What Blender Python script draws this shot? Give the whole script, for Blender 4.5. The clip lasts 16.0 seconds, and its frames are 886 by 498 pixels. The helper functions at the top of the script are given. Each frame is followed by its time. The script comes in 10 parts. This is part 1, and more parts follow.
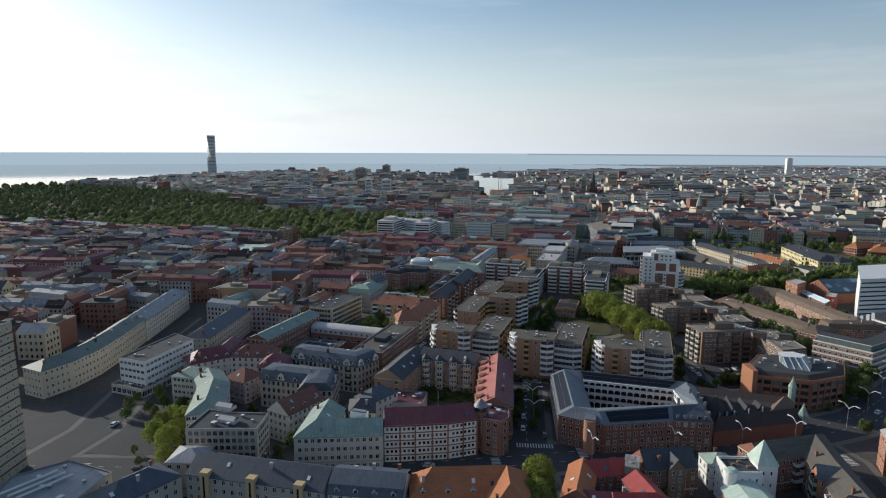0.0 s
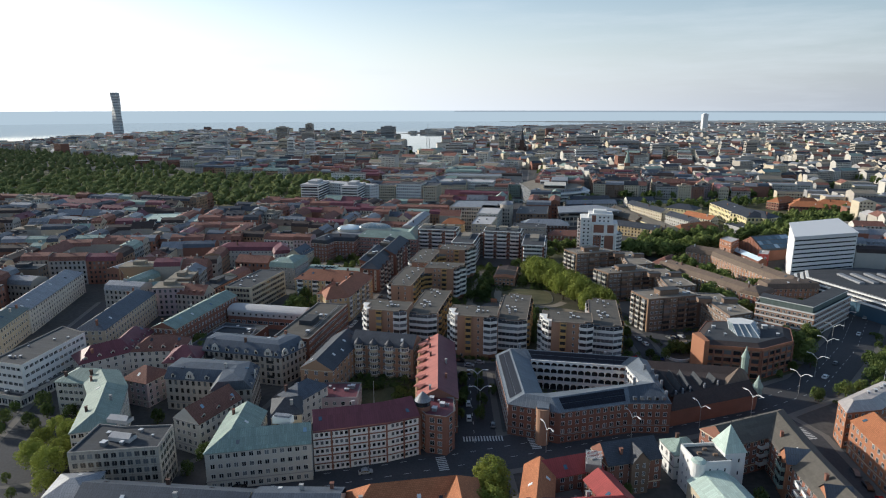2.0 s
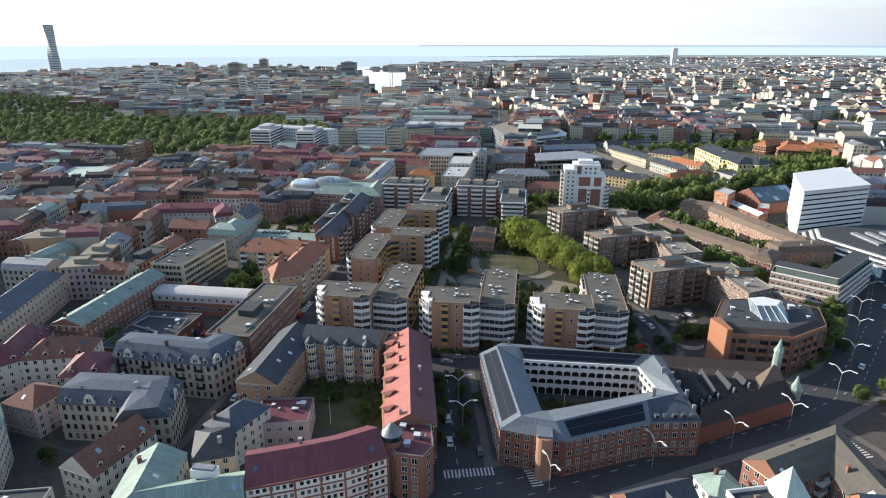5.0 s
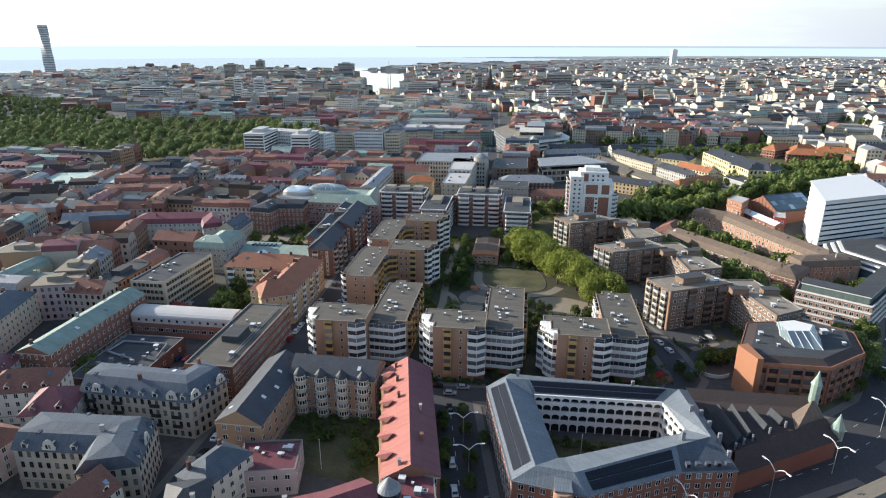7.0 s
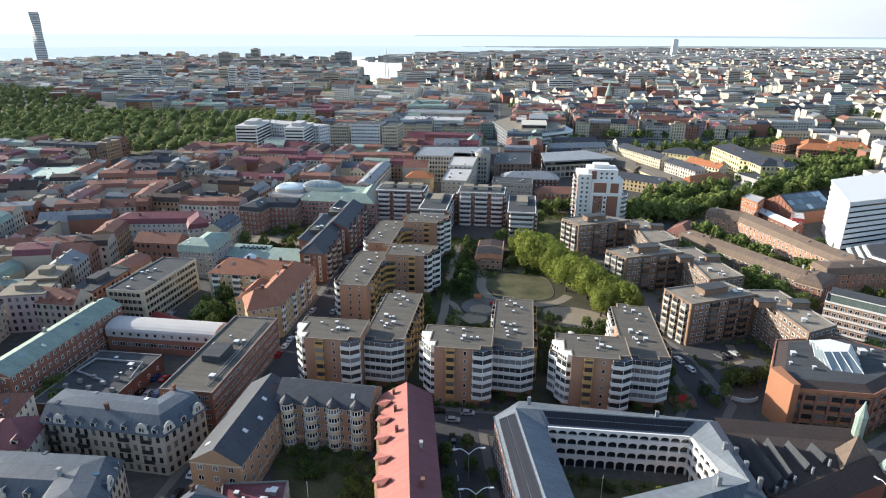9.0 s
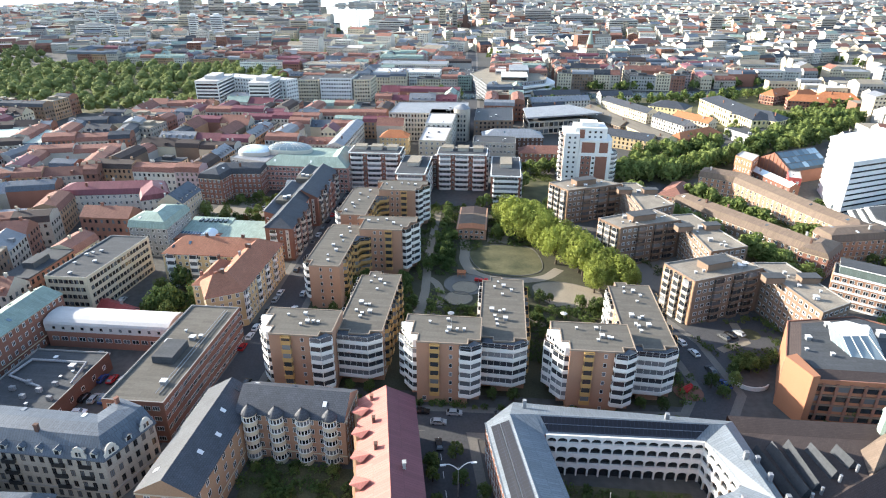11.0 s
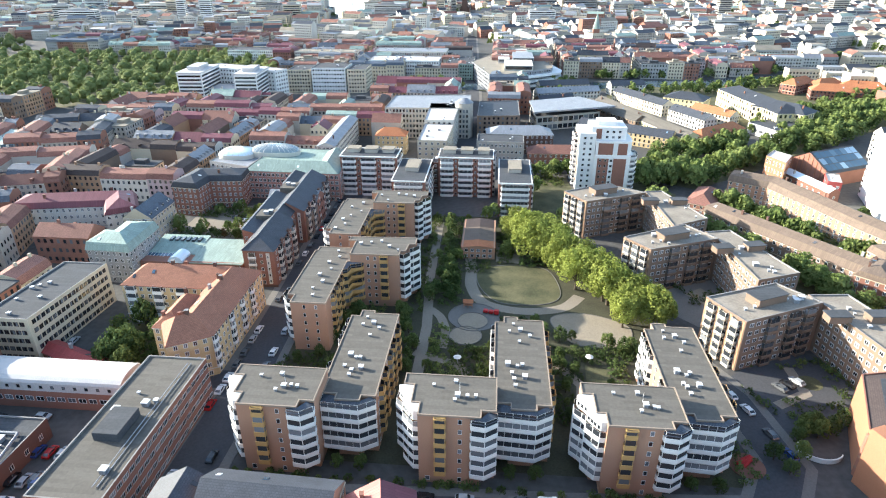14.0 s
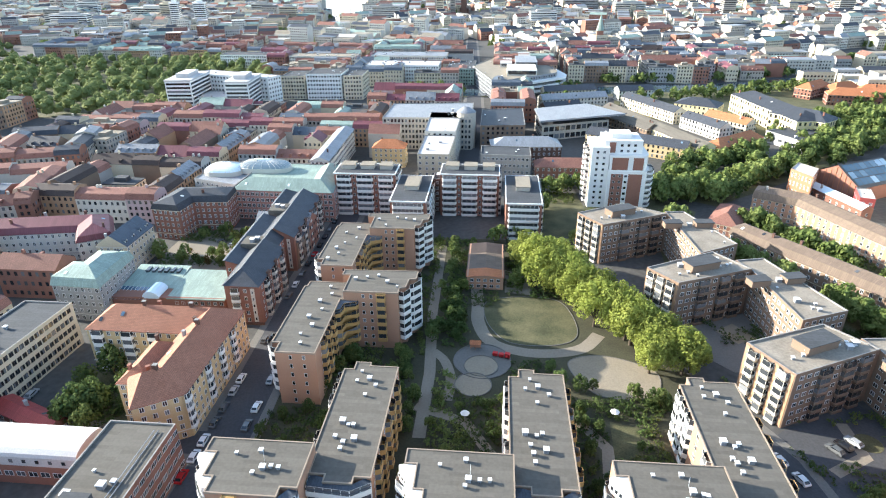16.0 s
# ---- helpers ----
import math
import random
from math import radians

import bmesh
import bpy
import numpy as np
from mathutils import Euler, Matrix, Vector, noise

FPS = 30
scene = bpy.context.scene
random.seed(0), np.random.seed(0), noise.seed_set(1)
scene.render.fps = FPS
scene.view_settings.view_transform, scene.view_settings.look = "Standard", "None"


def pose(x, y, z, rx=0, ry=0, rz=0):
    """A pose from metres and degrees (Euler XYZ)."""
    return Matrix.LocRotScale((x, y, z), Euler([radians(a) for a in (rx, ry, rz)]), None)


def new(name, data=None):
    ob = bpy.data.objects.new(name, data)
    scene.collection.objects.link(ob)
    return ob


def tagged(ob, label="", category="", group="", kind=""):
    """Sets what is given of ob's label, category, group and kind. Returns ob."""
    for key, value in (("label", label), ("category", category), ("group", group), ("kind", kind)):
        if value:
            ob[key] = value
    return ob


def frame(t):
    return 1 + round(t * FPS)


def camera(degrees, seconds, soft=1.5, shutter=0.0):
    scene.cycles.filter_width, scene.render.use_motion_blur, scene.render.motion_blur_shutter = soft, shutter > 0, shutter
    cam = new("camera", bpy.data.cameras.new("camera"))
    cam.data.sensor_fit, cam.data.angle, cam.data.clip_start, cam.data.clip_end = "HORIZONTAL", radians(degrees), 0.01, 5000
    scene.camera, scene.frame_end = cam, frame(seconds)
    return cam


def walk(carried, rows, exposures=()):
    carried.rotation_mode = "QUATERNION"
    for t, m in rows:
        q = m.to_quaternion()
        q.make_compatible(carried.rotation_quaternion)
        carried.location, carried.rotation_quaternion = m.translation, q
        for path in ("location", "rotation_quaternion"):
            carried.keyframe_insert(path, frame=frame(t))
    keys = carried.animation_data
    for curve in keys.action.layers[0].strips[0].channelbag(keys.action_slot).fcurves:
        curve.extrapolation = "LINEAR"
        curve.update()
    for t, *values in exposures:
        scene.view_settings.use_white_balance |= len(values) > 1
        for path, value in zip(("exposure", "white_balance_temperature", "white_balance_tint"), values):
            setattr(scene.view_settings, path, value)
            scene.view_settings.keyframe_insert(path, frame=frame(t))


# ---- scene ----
cam = camera(72.3, 16.0, soft=1.1)
ROWS = [
    (0, 0.0, -0.0, 109.8, 18.186, -9.326, -0.232),
    (0.5, -2.823, 7.087, 109.793, 16.5, -9.342, -0.141),
    (1, -5.413, 14.128, 109.772, 15.195, -9.472, -0.074),
    (1.5, -7.794, 20.924, 109.916, 13.414, -11.321, -0.012),
    (2, -9.969, 27.88, 110.119, 11.338, -13.211, 0.028),
    (2.5, -11.899, 34.932, 110.076, 9.295, -15.084, 0.057),
    (3, -13.631, 41.928, 110.085, 8.011, -16.907, 0.068),
    (3.4, -15.034, 47.405, 110.073, 7.157, -18.193, 0.066),
    (3.5, -15.707, 50.293, 110.104, 6.943, -18.514, 0.065),
    (3.6, -16.505, 54.048, 110.186, 7.143, -18.622, 0.042),
    (3.7, -17.303, 57.804, 110.269, 7.343, -18.73, 0.019),
    (3.8, -18.101, 61.559, 110.352, 7.543, -18.838, -0.004),
    (3.9, -18.899, 65.314, 110.435, 7.744, -18.945, -0.027),
    (4.0, -19.697, 69.07, 110.518, 7.944, -19.053, -0.05),
    (4.1, -20.128, 71.432, 110.504, 8.008, -19.017, -0.035),
    (4.2, -20.237, 72.275, 110.457, 8.073, -18.98, -0.02),
    (6.5, -24.586, 93.076, 110.588, 7.891, -18.988, -0.012),
    (7, -25.508, 97.779, 110.527, 7.856, -18.901, -0.042),
    (7.5, -26.553, 102.624, 110.448, 7.818, -18.839, -0.102),
    (8, -27.581, 107.476, 110.483, 7.738, -18.988, -0.127),
    (8.5, -28.67, 112.399, 110.498, 7.711, -19.076, -0.212),
    (9, -29.835, 117.78, 110.62, 7.685, -19.844, -0.247),
    (9.5, -31.045, 123.493, 110.769, 7.589, -21.013, -0.278),
    (10, -32.257, 129.502, 110.728, 6.512, -22.189, -0.291),
    (10.2, -32.642, 131.948, 110.757, 6.038, -22.637, -0.267),
    (12.3, -36.146, 156.874, 110.165, 5.082, -25.927, -0.067),
    (12.5, -36.461, 159.235, 110.294, 5.078, -25.933, -0.041),
    (13, -37.193, 164.974, 110.143, 5.115, -25.888, -0.04),
    (13.5, -38.055, 170.649, 110.282, 5.114, -25.863, 0.016),
    (14, -38.995, 176.527, 110.61, 5.094, -25.844, 0.063),
    (14.5, -39.823, 182.625, 110.766, 5.001, -25.815, 0.109),
    (15, -40.714, 188.722, 110.932, 4.96, -25.823, 0.197),
    (15.5, -41.608, 194.839, 111.009, 4.933, -25.836, 0.305),
    (16, -42.438, 200.682, 110.958, 4.926, -25.828, 0.354),
]
EXPOSURES = [(0.0, -0.27, 6150, 8), (1.5, -0.16, 6150, 8), (3.5, 0.48, 6250, 8), (4.0, 0.6, 6250, 8), (7.0, 0.70, 6300, 8), (9.0, 0.84, 6350, 8), (9.5, 1.0, 6400, 8), (10.2, 1.33, 6400, 8), (12.3, 1.68, 6250, 7), (14.5, 1.76, 6200, 6), (16.0, 1.74, 6200, 6)]
walk(cam, [(t, pose(x, y, z, 90 + pitch, roll, yaw)) for t, x, y, z, yaw, pitch, roll in ROWS], EXPOSURES)

# ---- daylight ----
SUN_LEFT, SUN_UP = 77.0, 18.5          # degrees left of +y, and above the horizon
world = bpy.data.worlds.new("sky")
scene.world = world
world.use_nodes = True
wn = world.node_tree
for n in list(wn.nodes):
    wn.nodes.remove(n)
sky = wn.nodes.new("ShaderNodeTexSky")
sky.sky_type = "NISHITA"
sky.sun_disc = False
sky.sun_elevation = radians(SUN_UP)
sky.sun_rotation = radians(-SUN_LEFT)
sky.altitude = 100
sky.air_density = 1.0
sky.dust_density = 1.0
sky.ozone_density = 1.0
bg = wn.nodes.new("ShaderNodeBackground")
bg.inputs["Strength"].default_value = 0.15
wo = wn.nodes.new("ShaderNodeOutputWorld")
# pale haze low over the whole horizon, brightest towards the sun
wt = wn.nodes.new("ShaderNodeTexCoord")
ws = wn.nodes.new("ShaderNodeSeparateXYZ")
wr = wn.nodes.new("ShaderNodeMapRange")
wr.interpolation_type = "SMOOTHSTEP"
wr.inputs["From Min"].default_value = -0.05
wr.inputs["From Max"].default_value = 0.25
wr.inputs["To Min"].default_value = 1.0
wr.inputs["To Max"].default_value = 0.0
wm = wn.nodes.new("ShaderNodeMix")
wm.data_type = "RGBA"
wd = wn.nodes.new("ShaderNodeVectorMath")
wd.operation = "DOT_PRODUCT"
wd.inputs[1].default_value = (-math.sin(radians(SUN_LEFT)), math.cos(radians(SUN_LEFT)), 0)
wf = wn.nodes.new("ShaderNodeMapRange")
wf.inputs["From Min"].default_value = -1.0
wg = wn.nodes.new("ShaderNodeMath")
wg.operation = "POWER"
wg.inputs[1].default_value = 1.3
wh = wn.nodes.new("ShaderNodeMix")
wh.data_type = "RGBA"
wh.inputs["A"].default_value = (0.7, 0.95, 1.5, 1)
wh.inputs["B"].default_value = (9.6, 9.8, 10.0, 1)
wn.links.new(wt.outputs["Generated"], wd.inputs[0])
wn.links.new(wd.outputs["Value"], wf.inputs["Value"])
wn.links.new(wf.outputs[0], wg.inputs[0])
wn.links.new(wg.outputs[0], wh.inputs["Factor"])
wn.links.new(wh.outputs["Result"], wm.inputs["B"])
wn.links.new(wt.outputs["Generated"], ws.inputs[0])
wn.links.new(ws.outputs["Z"], wr.inputs["Value"])
wn.links.new(wr.outputs[0], wm.inputs["Factor"])
wn.links.new(sky.outputs[0], wm.inputs["A"])
# thin streaks of high cloud
wp = wn.nodes.new("ShaderNodeMapping")
wp.inputs["Rotation"].default_value = (0.35, 0.2, 0.5)
wp.inputs["Scale"].default_value = (1.2, 2.5, 11.0)
wc = wn.nodes.new("ShaderNodeTexNoise")
wc.inputs["Scale"].default_value = 1.6
wc.inputs["Detail"].default_value = 7
wc.inputs["Roughness"].default_value = 0.62
wv = wn.nodes.new("ShaderNodeMapRange")
wv.inputs["From Min"].default_value = 0.5
wv.inputs["From Max"].default_value = 0.75
wv.inputs["To Max"].default_value = 0.4
wk = wn.nodes.new("ShaderNodeMix")
wk.data_type = "RGBA"
wk.inputs["B"].default_value = (5.6, 5.9, 6.2, 1)
wn.links.new(wt.outputs["Generated"], wp.inputs["Vector"])
wn.links.new(wp.outputs[0], wc.inputs["Vector"])
wn.links.new(wc.outputs["Fac"], wv.inputs["Value"])
wn.links.new(wv.outputs[0], wk.inputs["Factor"])
wn.links.new(wm.outputs["Result"], wk.inputs["A"])
wn.links.new(wk.outputs["Result"], bg.inputs["Color"])
wn.links.new(bg.outputs[0], wo.inputs["Surface"])
sun = new("sun", bpy.data.lights.new("sun", "SUN"))
sun.data.energy = 5.0
sun.data.angle = radians(0.6)
sun.data.color = (1.0, 0.91, 0.78)
a, e = radians(SUN_LEFT), radians(SUN_UP)
to_sun = Vector((-math.sin(a) * math.cos(e), math.cos(a) * math.cos(e), math.sin(e)))
sun.matrix_world = Matrix.Translation((-300, 300, 400)) @ to_sun.to_track_quat("Z", "Y").to_matrix().to_4x4()


# ---- materials ----
ROWS_OF = set()


def material(name, color, rough=0.85, vary=0.25, scale=0.6, fine=6.0, bump=0.15, metal=0.0, tone=0.0, tint=None, rows=None, spec=0.3):
    """A surface with stains at one scale and grain at another. tone: spread of lightness from thing to thing; rows: (width, height, joint, darkness, offset) of courses or sheets."""
    m = bpy.data.materials.new(name)
    m.use_nodes = True
    t = m.node_tree
    p = t.nodes["Principled BSDF"]
    p.inputs["Roughness"].default_value = rough
    p.inputs["Metallic"].default_value = metal
    p.inputs["Specular IOR Level"].default_value = spec
    co = t.nodes.new("ShaderNodeTexCoord")
    big = t.nodes.new("ShaderNodeTexNoise")
    big.inputs["Scale"].default_value = scale
    big.inputs["Detail"].default_value = 5
    small = t.nodes.new("ShaderNodeTexNoise")
    small.inputs["Scale"].default_value = fine
    small.inputs["Detail"].default_value = 3
    for n in (big, small):
        t.links.new(co.outputs["Object"], n.inputs["Vector"])
    add = t.nodes.new("ShaderNodeMath")
    add.operation = "ADD"
    t.links.new(big.outputs["Fac"], add.inputs[0])
    t.links.new(small.outputs["Fac"], add.inputs[1])
    ramp = t.nodes.new("ShaderNodeMapRange")
    ramp.inputs["From Min"].default_value = 0.7
    ramp.inputs["From Max"].default_value = 1.3
    ramp.inputs["To Min"].default_value = 1 - vary
    ramp.inputs["To Max"].default_value = 1 + vary
    t.links.new(add.outputs[0], ramp.inputs["Value"])
    value = ramp.outputs[0]
    if tone:
        info = t.nodes.new("ShaderNodeObjectInfo")
        r2 = t.nodes.new("ShaderNodeMapRange")
        r2.inputs["To Min"].default_value = 1 - tone
        r2.inputs["To Max"].default_value = 1 + tone
        t.links.new(info.outputs["Random"], r2.inputs["Value"])
        mul = t.nodes.new("ShaderNodeMath")
        mul.operation = "MULTIPLY"
        t.links.new(value, mul.inputs[0])
        t.links.new(r2.outputs[0], mul.inputs[1])
        value = mul.outputs[0]
    base = t.nodes.new("ShaderNodeMix")
    base.data_type = "RGBA"
    base.inputs["A"].default_value = (*color, 1)
    second = tint or tuple(c * 0.8 for c in color)
    base.inputs["B"].default_value = (*second, 1)
    t.links.new(big.outputs["Fac"], base.inputs["Factor"])
    scaled = t.nodes.new("ShaderNodeVectorMath")
    scaled.operation = "SCALE"
    t.links.new(base.outputs["Result"], scaled.inputs[0])
    t.links.new(value, scaled.inputs["Scale"])
    out = scaled.outputs[0]
    if rows:
        ROWS_OF.add(name)
        uv = t.nodes.new("ShaderNodeUVMap")
        br = t.nodes.new("ShaderNodeTexBrick")
        br.inputs["Scale"].default_value = 1.0
        br.inputs["Brick Width"].default_value = rows[0]
        br.inputs["Row Height"].default_value = rows[1]
        br.inputs["Mortar Size"].default_value = rows[2]
        br.inputs["Mortar Smooth"].default_value = 0.3
        br.offset = rows[4]
        br.inputs["Color1"].default_value = (1.08, 1.08, 1.08, 1)
        br.inputs["Color2"].default_value = (0.86, 0.86, 0.86, 1)
        br.inputs["Mortar"].default_value = (rows[3], rows[3], rows[3], 1)
        t.links.new(uv.outputs[0], br.inputs["Vector"])
        times = t.nodes.new("ShaderNodeVectorMath")
        times.operation = "MULTIPLY"
        t.links.new(out, times.inputs[0])
        t.links.new(br.outputs["Color"], times.inputs[1])
        out = times.outputs[0]
    t.links.new(out, p.inputs["Base Color"])
    b = t.nodes.new("ShaderNodeBump")
    b.inputs["Strength"].default_value = bump
    b.inputs["Distance"].default_value = 0.1
    t.links.new(add.outputs[0], b.inputs["Height"])
    t.links.new(b.outputs[0], p.inputs["Normal"])
    return m


def leafy(name, color, tint, flecks=0.45):
    m = bpy.data.materials.new(name)
    m.use_nodes = True
    t = m.node_tree
    p = t.nodes["Principled BSDF"]
    p.inputs["Roughness"].default_value = 0.85
    p.inputs["Specular IOR Level"].default_value = 0.08
    geo = t.nodes.new("ShaderNodeNewGeometry")
    place = t.nodes.new("ShaderNodeTexCoord")
    patch = t.nodes.new("ShaderNodeTexNoise")
    patch.inputs["Scale"].default_value = 0.11
    patch.inputs["Detail"].default_value = 2
    t.links.new(place.outputs["Object"], patch.inputs["Vector"])
    half = t.nodes.new("ShaderNodeMath")
    half.operation = "MULTIPLY_ADD"
    half.inputs[1].default_value = flecks
    t.links.new(geo.outputs["Random Per Island"], half.inputs[0])
    spread = t.nodes.new("ShaderNodeMapRange")
    spread.inputs["From Min"].default_value = 0.35
    spread.inputs["From Max"].default_value = 0.65
    spread.inputs["To Max"].default_value = 0.55
    t.links.new(patch.outputs["Fac"], spread.inputs["Value"])
    t.links.new(spread.outputs[0], half.inputs[2])
    mix = t.nodes.new("ShaderNodeMix")
    mix.data_type = "RGBA"
    mix.inputs["A"].default_value = (*color, 1)
    mix.inputs["B"].default_value = (*tint, 1)
    t.links.new(half.outputs[0], mix.inputs["Factor"])
    info = t.nodes.new("ShaderNodeObjectInfo")
    r = t.nodes.new("ShaderNodeMapRange")
    r.inputs["To Min"].default_value = 0.7
    r.inputs["To Max"].default_value = 1.25
    t.links.new(info.outputs["Random"], r.inputs["Value"])
    s = t.nodes.new("ShaderNodeVectorMath")
    s.operation = "SCALE"
    t.links.new(mix.outputs["Result"], s.inputs[0])
    t.links.new(r.outputs[0], s.inputs["Scale"])
    t.links.new(s.outputs[0], p.inputs["Base Color"])
    tr = t.nodes.new("ShaderNodeBsdfTranslucent")
    t.links.new(s.outputs[0], tr.inputs["Color"])
    ms = t.nodes.new("ShaderNodeMixShader")
    ms.inputs[0].default_value = 0.3
    t.links.new(p.outputs[0], ms.inputs[1])
    t.links.new(tr.outputs[0], ms.inputs[2])
    t.links.new(ms.outputs[0], t.nodes["Material Output"].inputs["Surface"])
    return m


def glassy(name, color, rough=0.12):
    m = bpy.data.materials.new(name)
    m.use_nodes = True
    t = m.node_tree
    p = t.nodes["Principled BSDF"]
    p.inputs["Roughness"].default_value = rough
    p.inputs["Specular IOR Level"].default_value = 0.8
    # pane by pane: mostly dark rooms, here and there a pale blind
    info = t.nodes.new("ShaderNodeObjectInfo")
    geo = t.nodes.new("ShaderNodeNewGeometry")
    add = t.nodes.new("ShaderNodeMath")
    add.operation = "ADD"
    t.links.new(info.outputs["Random"], add.inputs[0])
    t.links.new(geo.outputs["Random Per Island"], add.inputs[1])
    fract = t.nodes.new("ShaderNodeMath")
    fract.operation = "FRACT"
    t.links.new(add.outputs[0], fract.inputs[0])
    step = t.nodes.new("ShaderNodeMapRange")
    step.inputs["From Min"].default_value = 0.6
    t.links.new(fract.outputs[0], step.inputs["Value"])
    mix = t.nodes.new("ShaderNodeMix")
    mix.data_type = "RGBA"
    mix.inputs["A"].default_value = (*color, 1)
    mix.inputs["B"].default_value = (*[min(1, c * 2.4 + 0.14) for c in color], 1)
    t.links.new(step.outputs[0], mix.inputs["Factor"])
    t.links.new(mix.outputs["Result"], p.inputs["Base Color"])
    return m


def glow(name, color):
    """An emissive backdrop surface: the distance's light and haze put into its colour."""
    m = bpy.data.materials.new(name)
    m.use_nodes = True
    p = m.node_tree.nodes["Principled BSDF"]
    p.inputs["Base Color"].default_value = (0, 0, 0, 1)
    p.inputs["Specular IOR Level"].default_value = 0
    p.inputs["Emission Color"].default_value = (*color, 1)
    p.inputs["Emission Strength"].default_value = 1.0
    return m


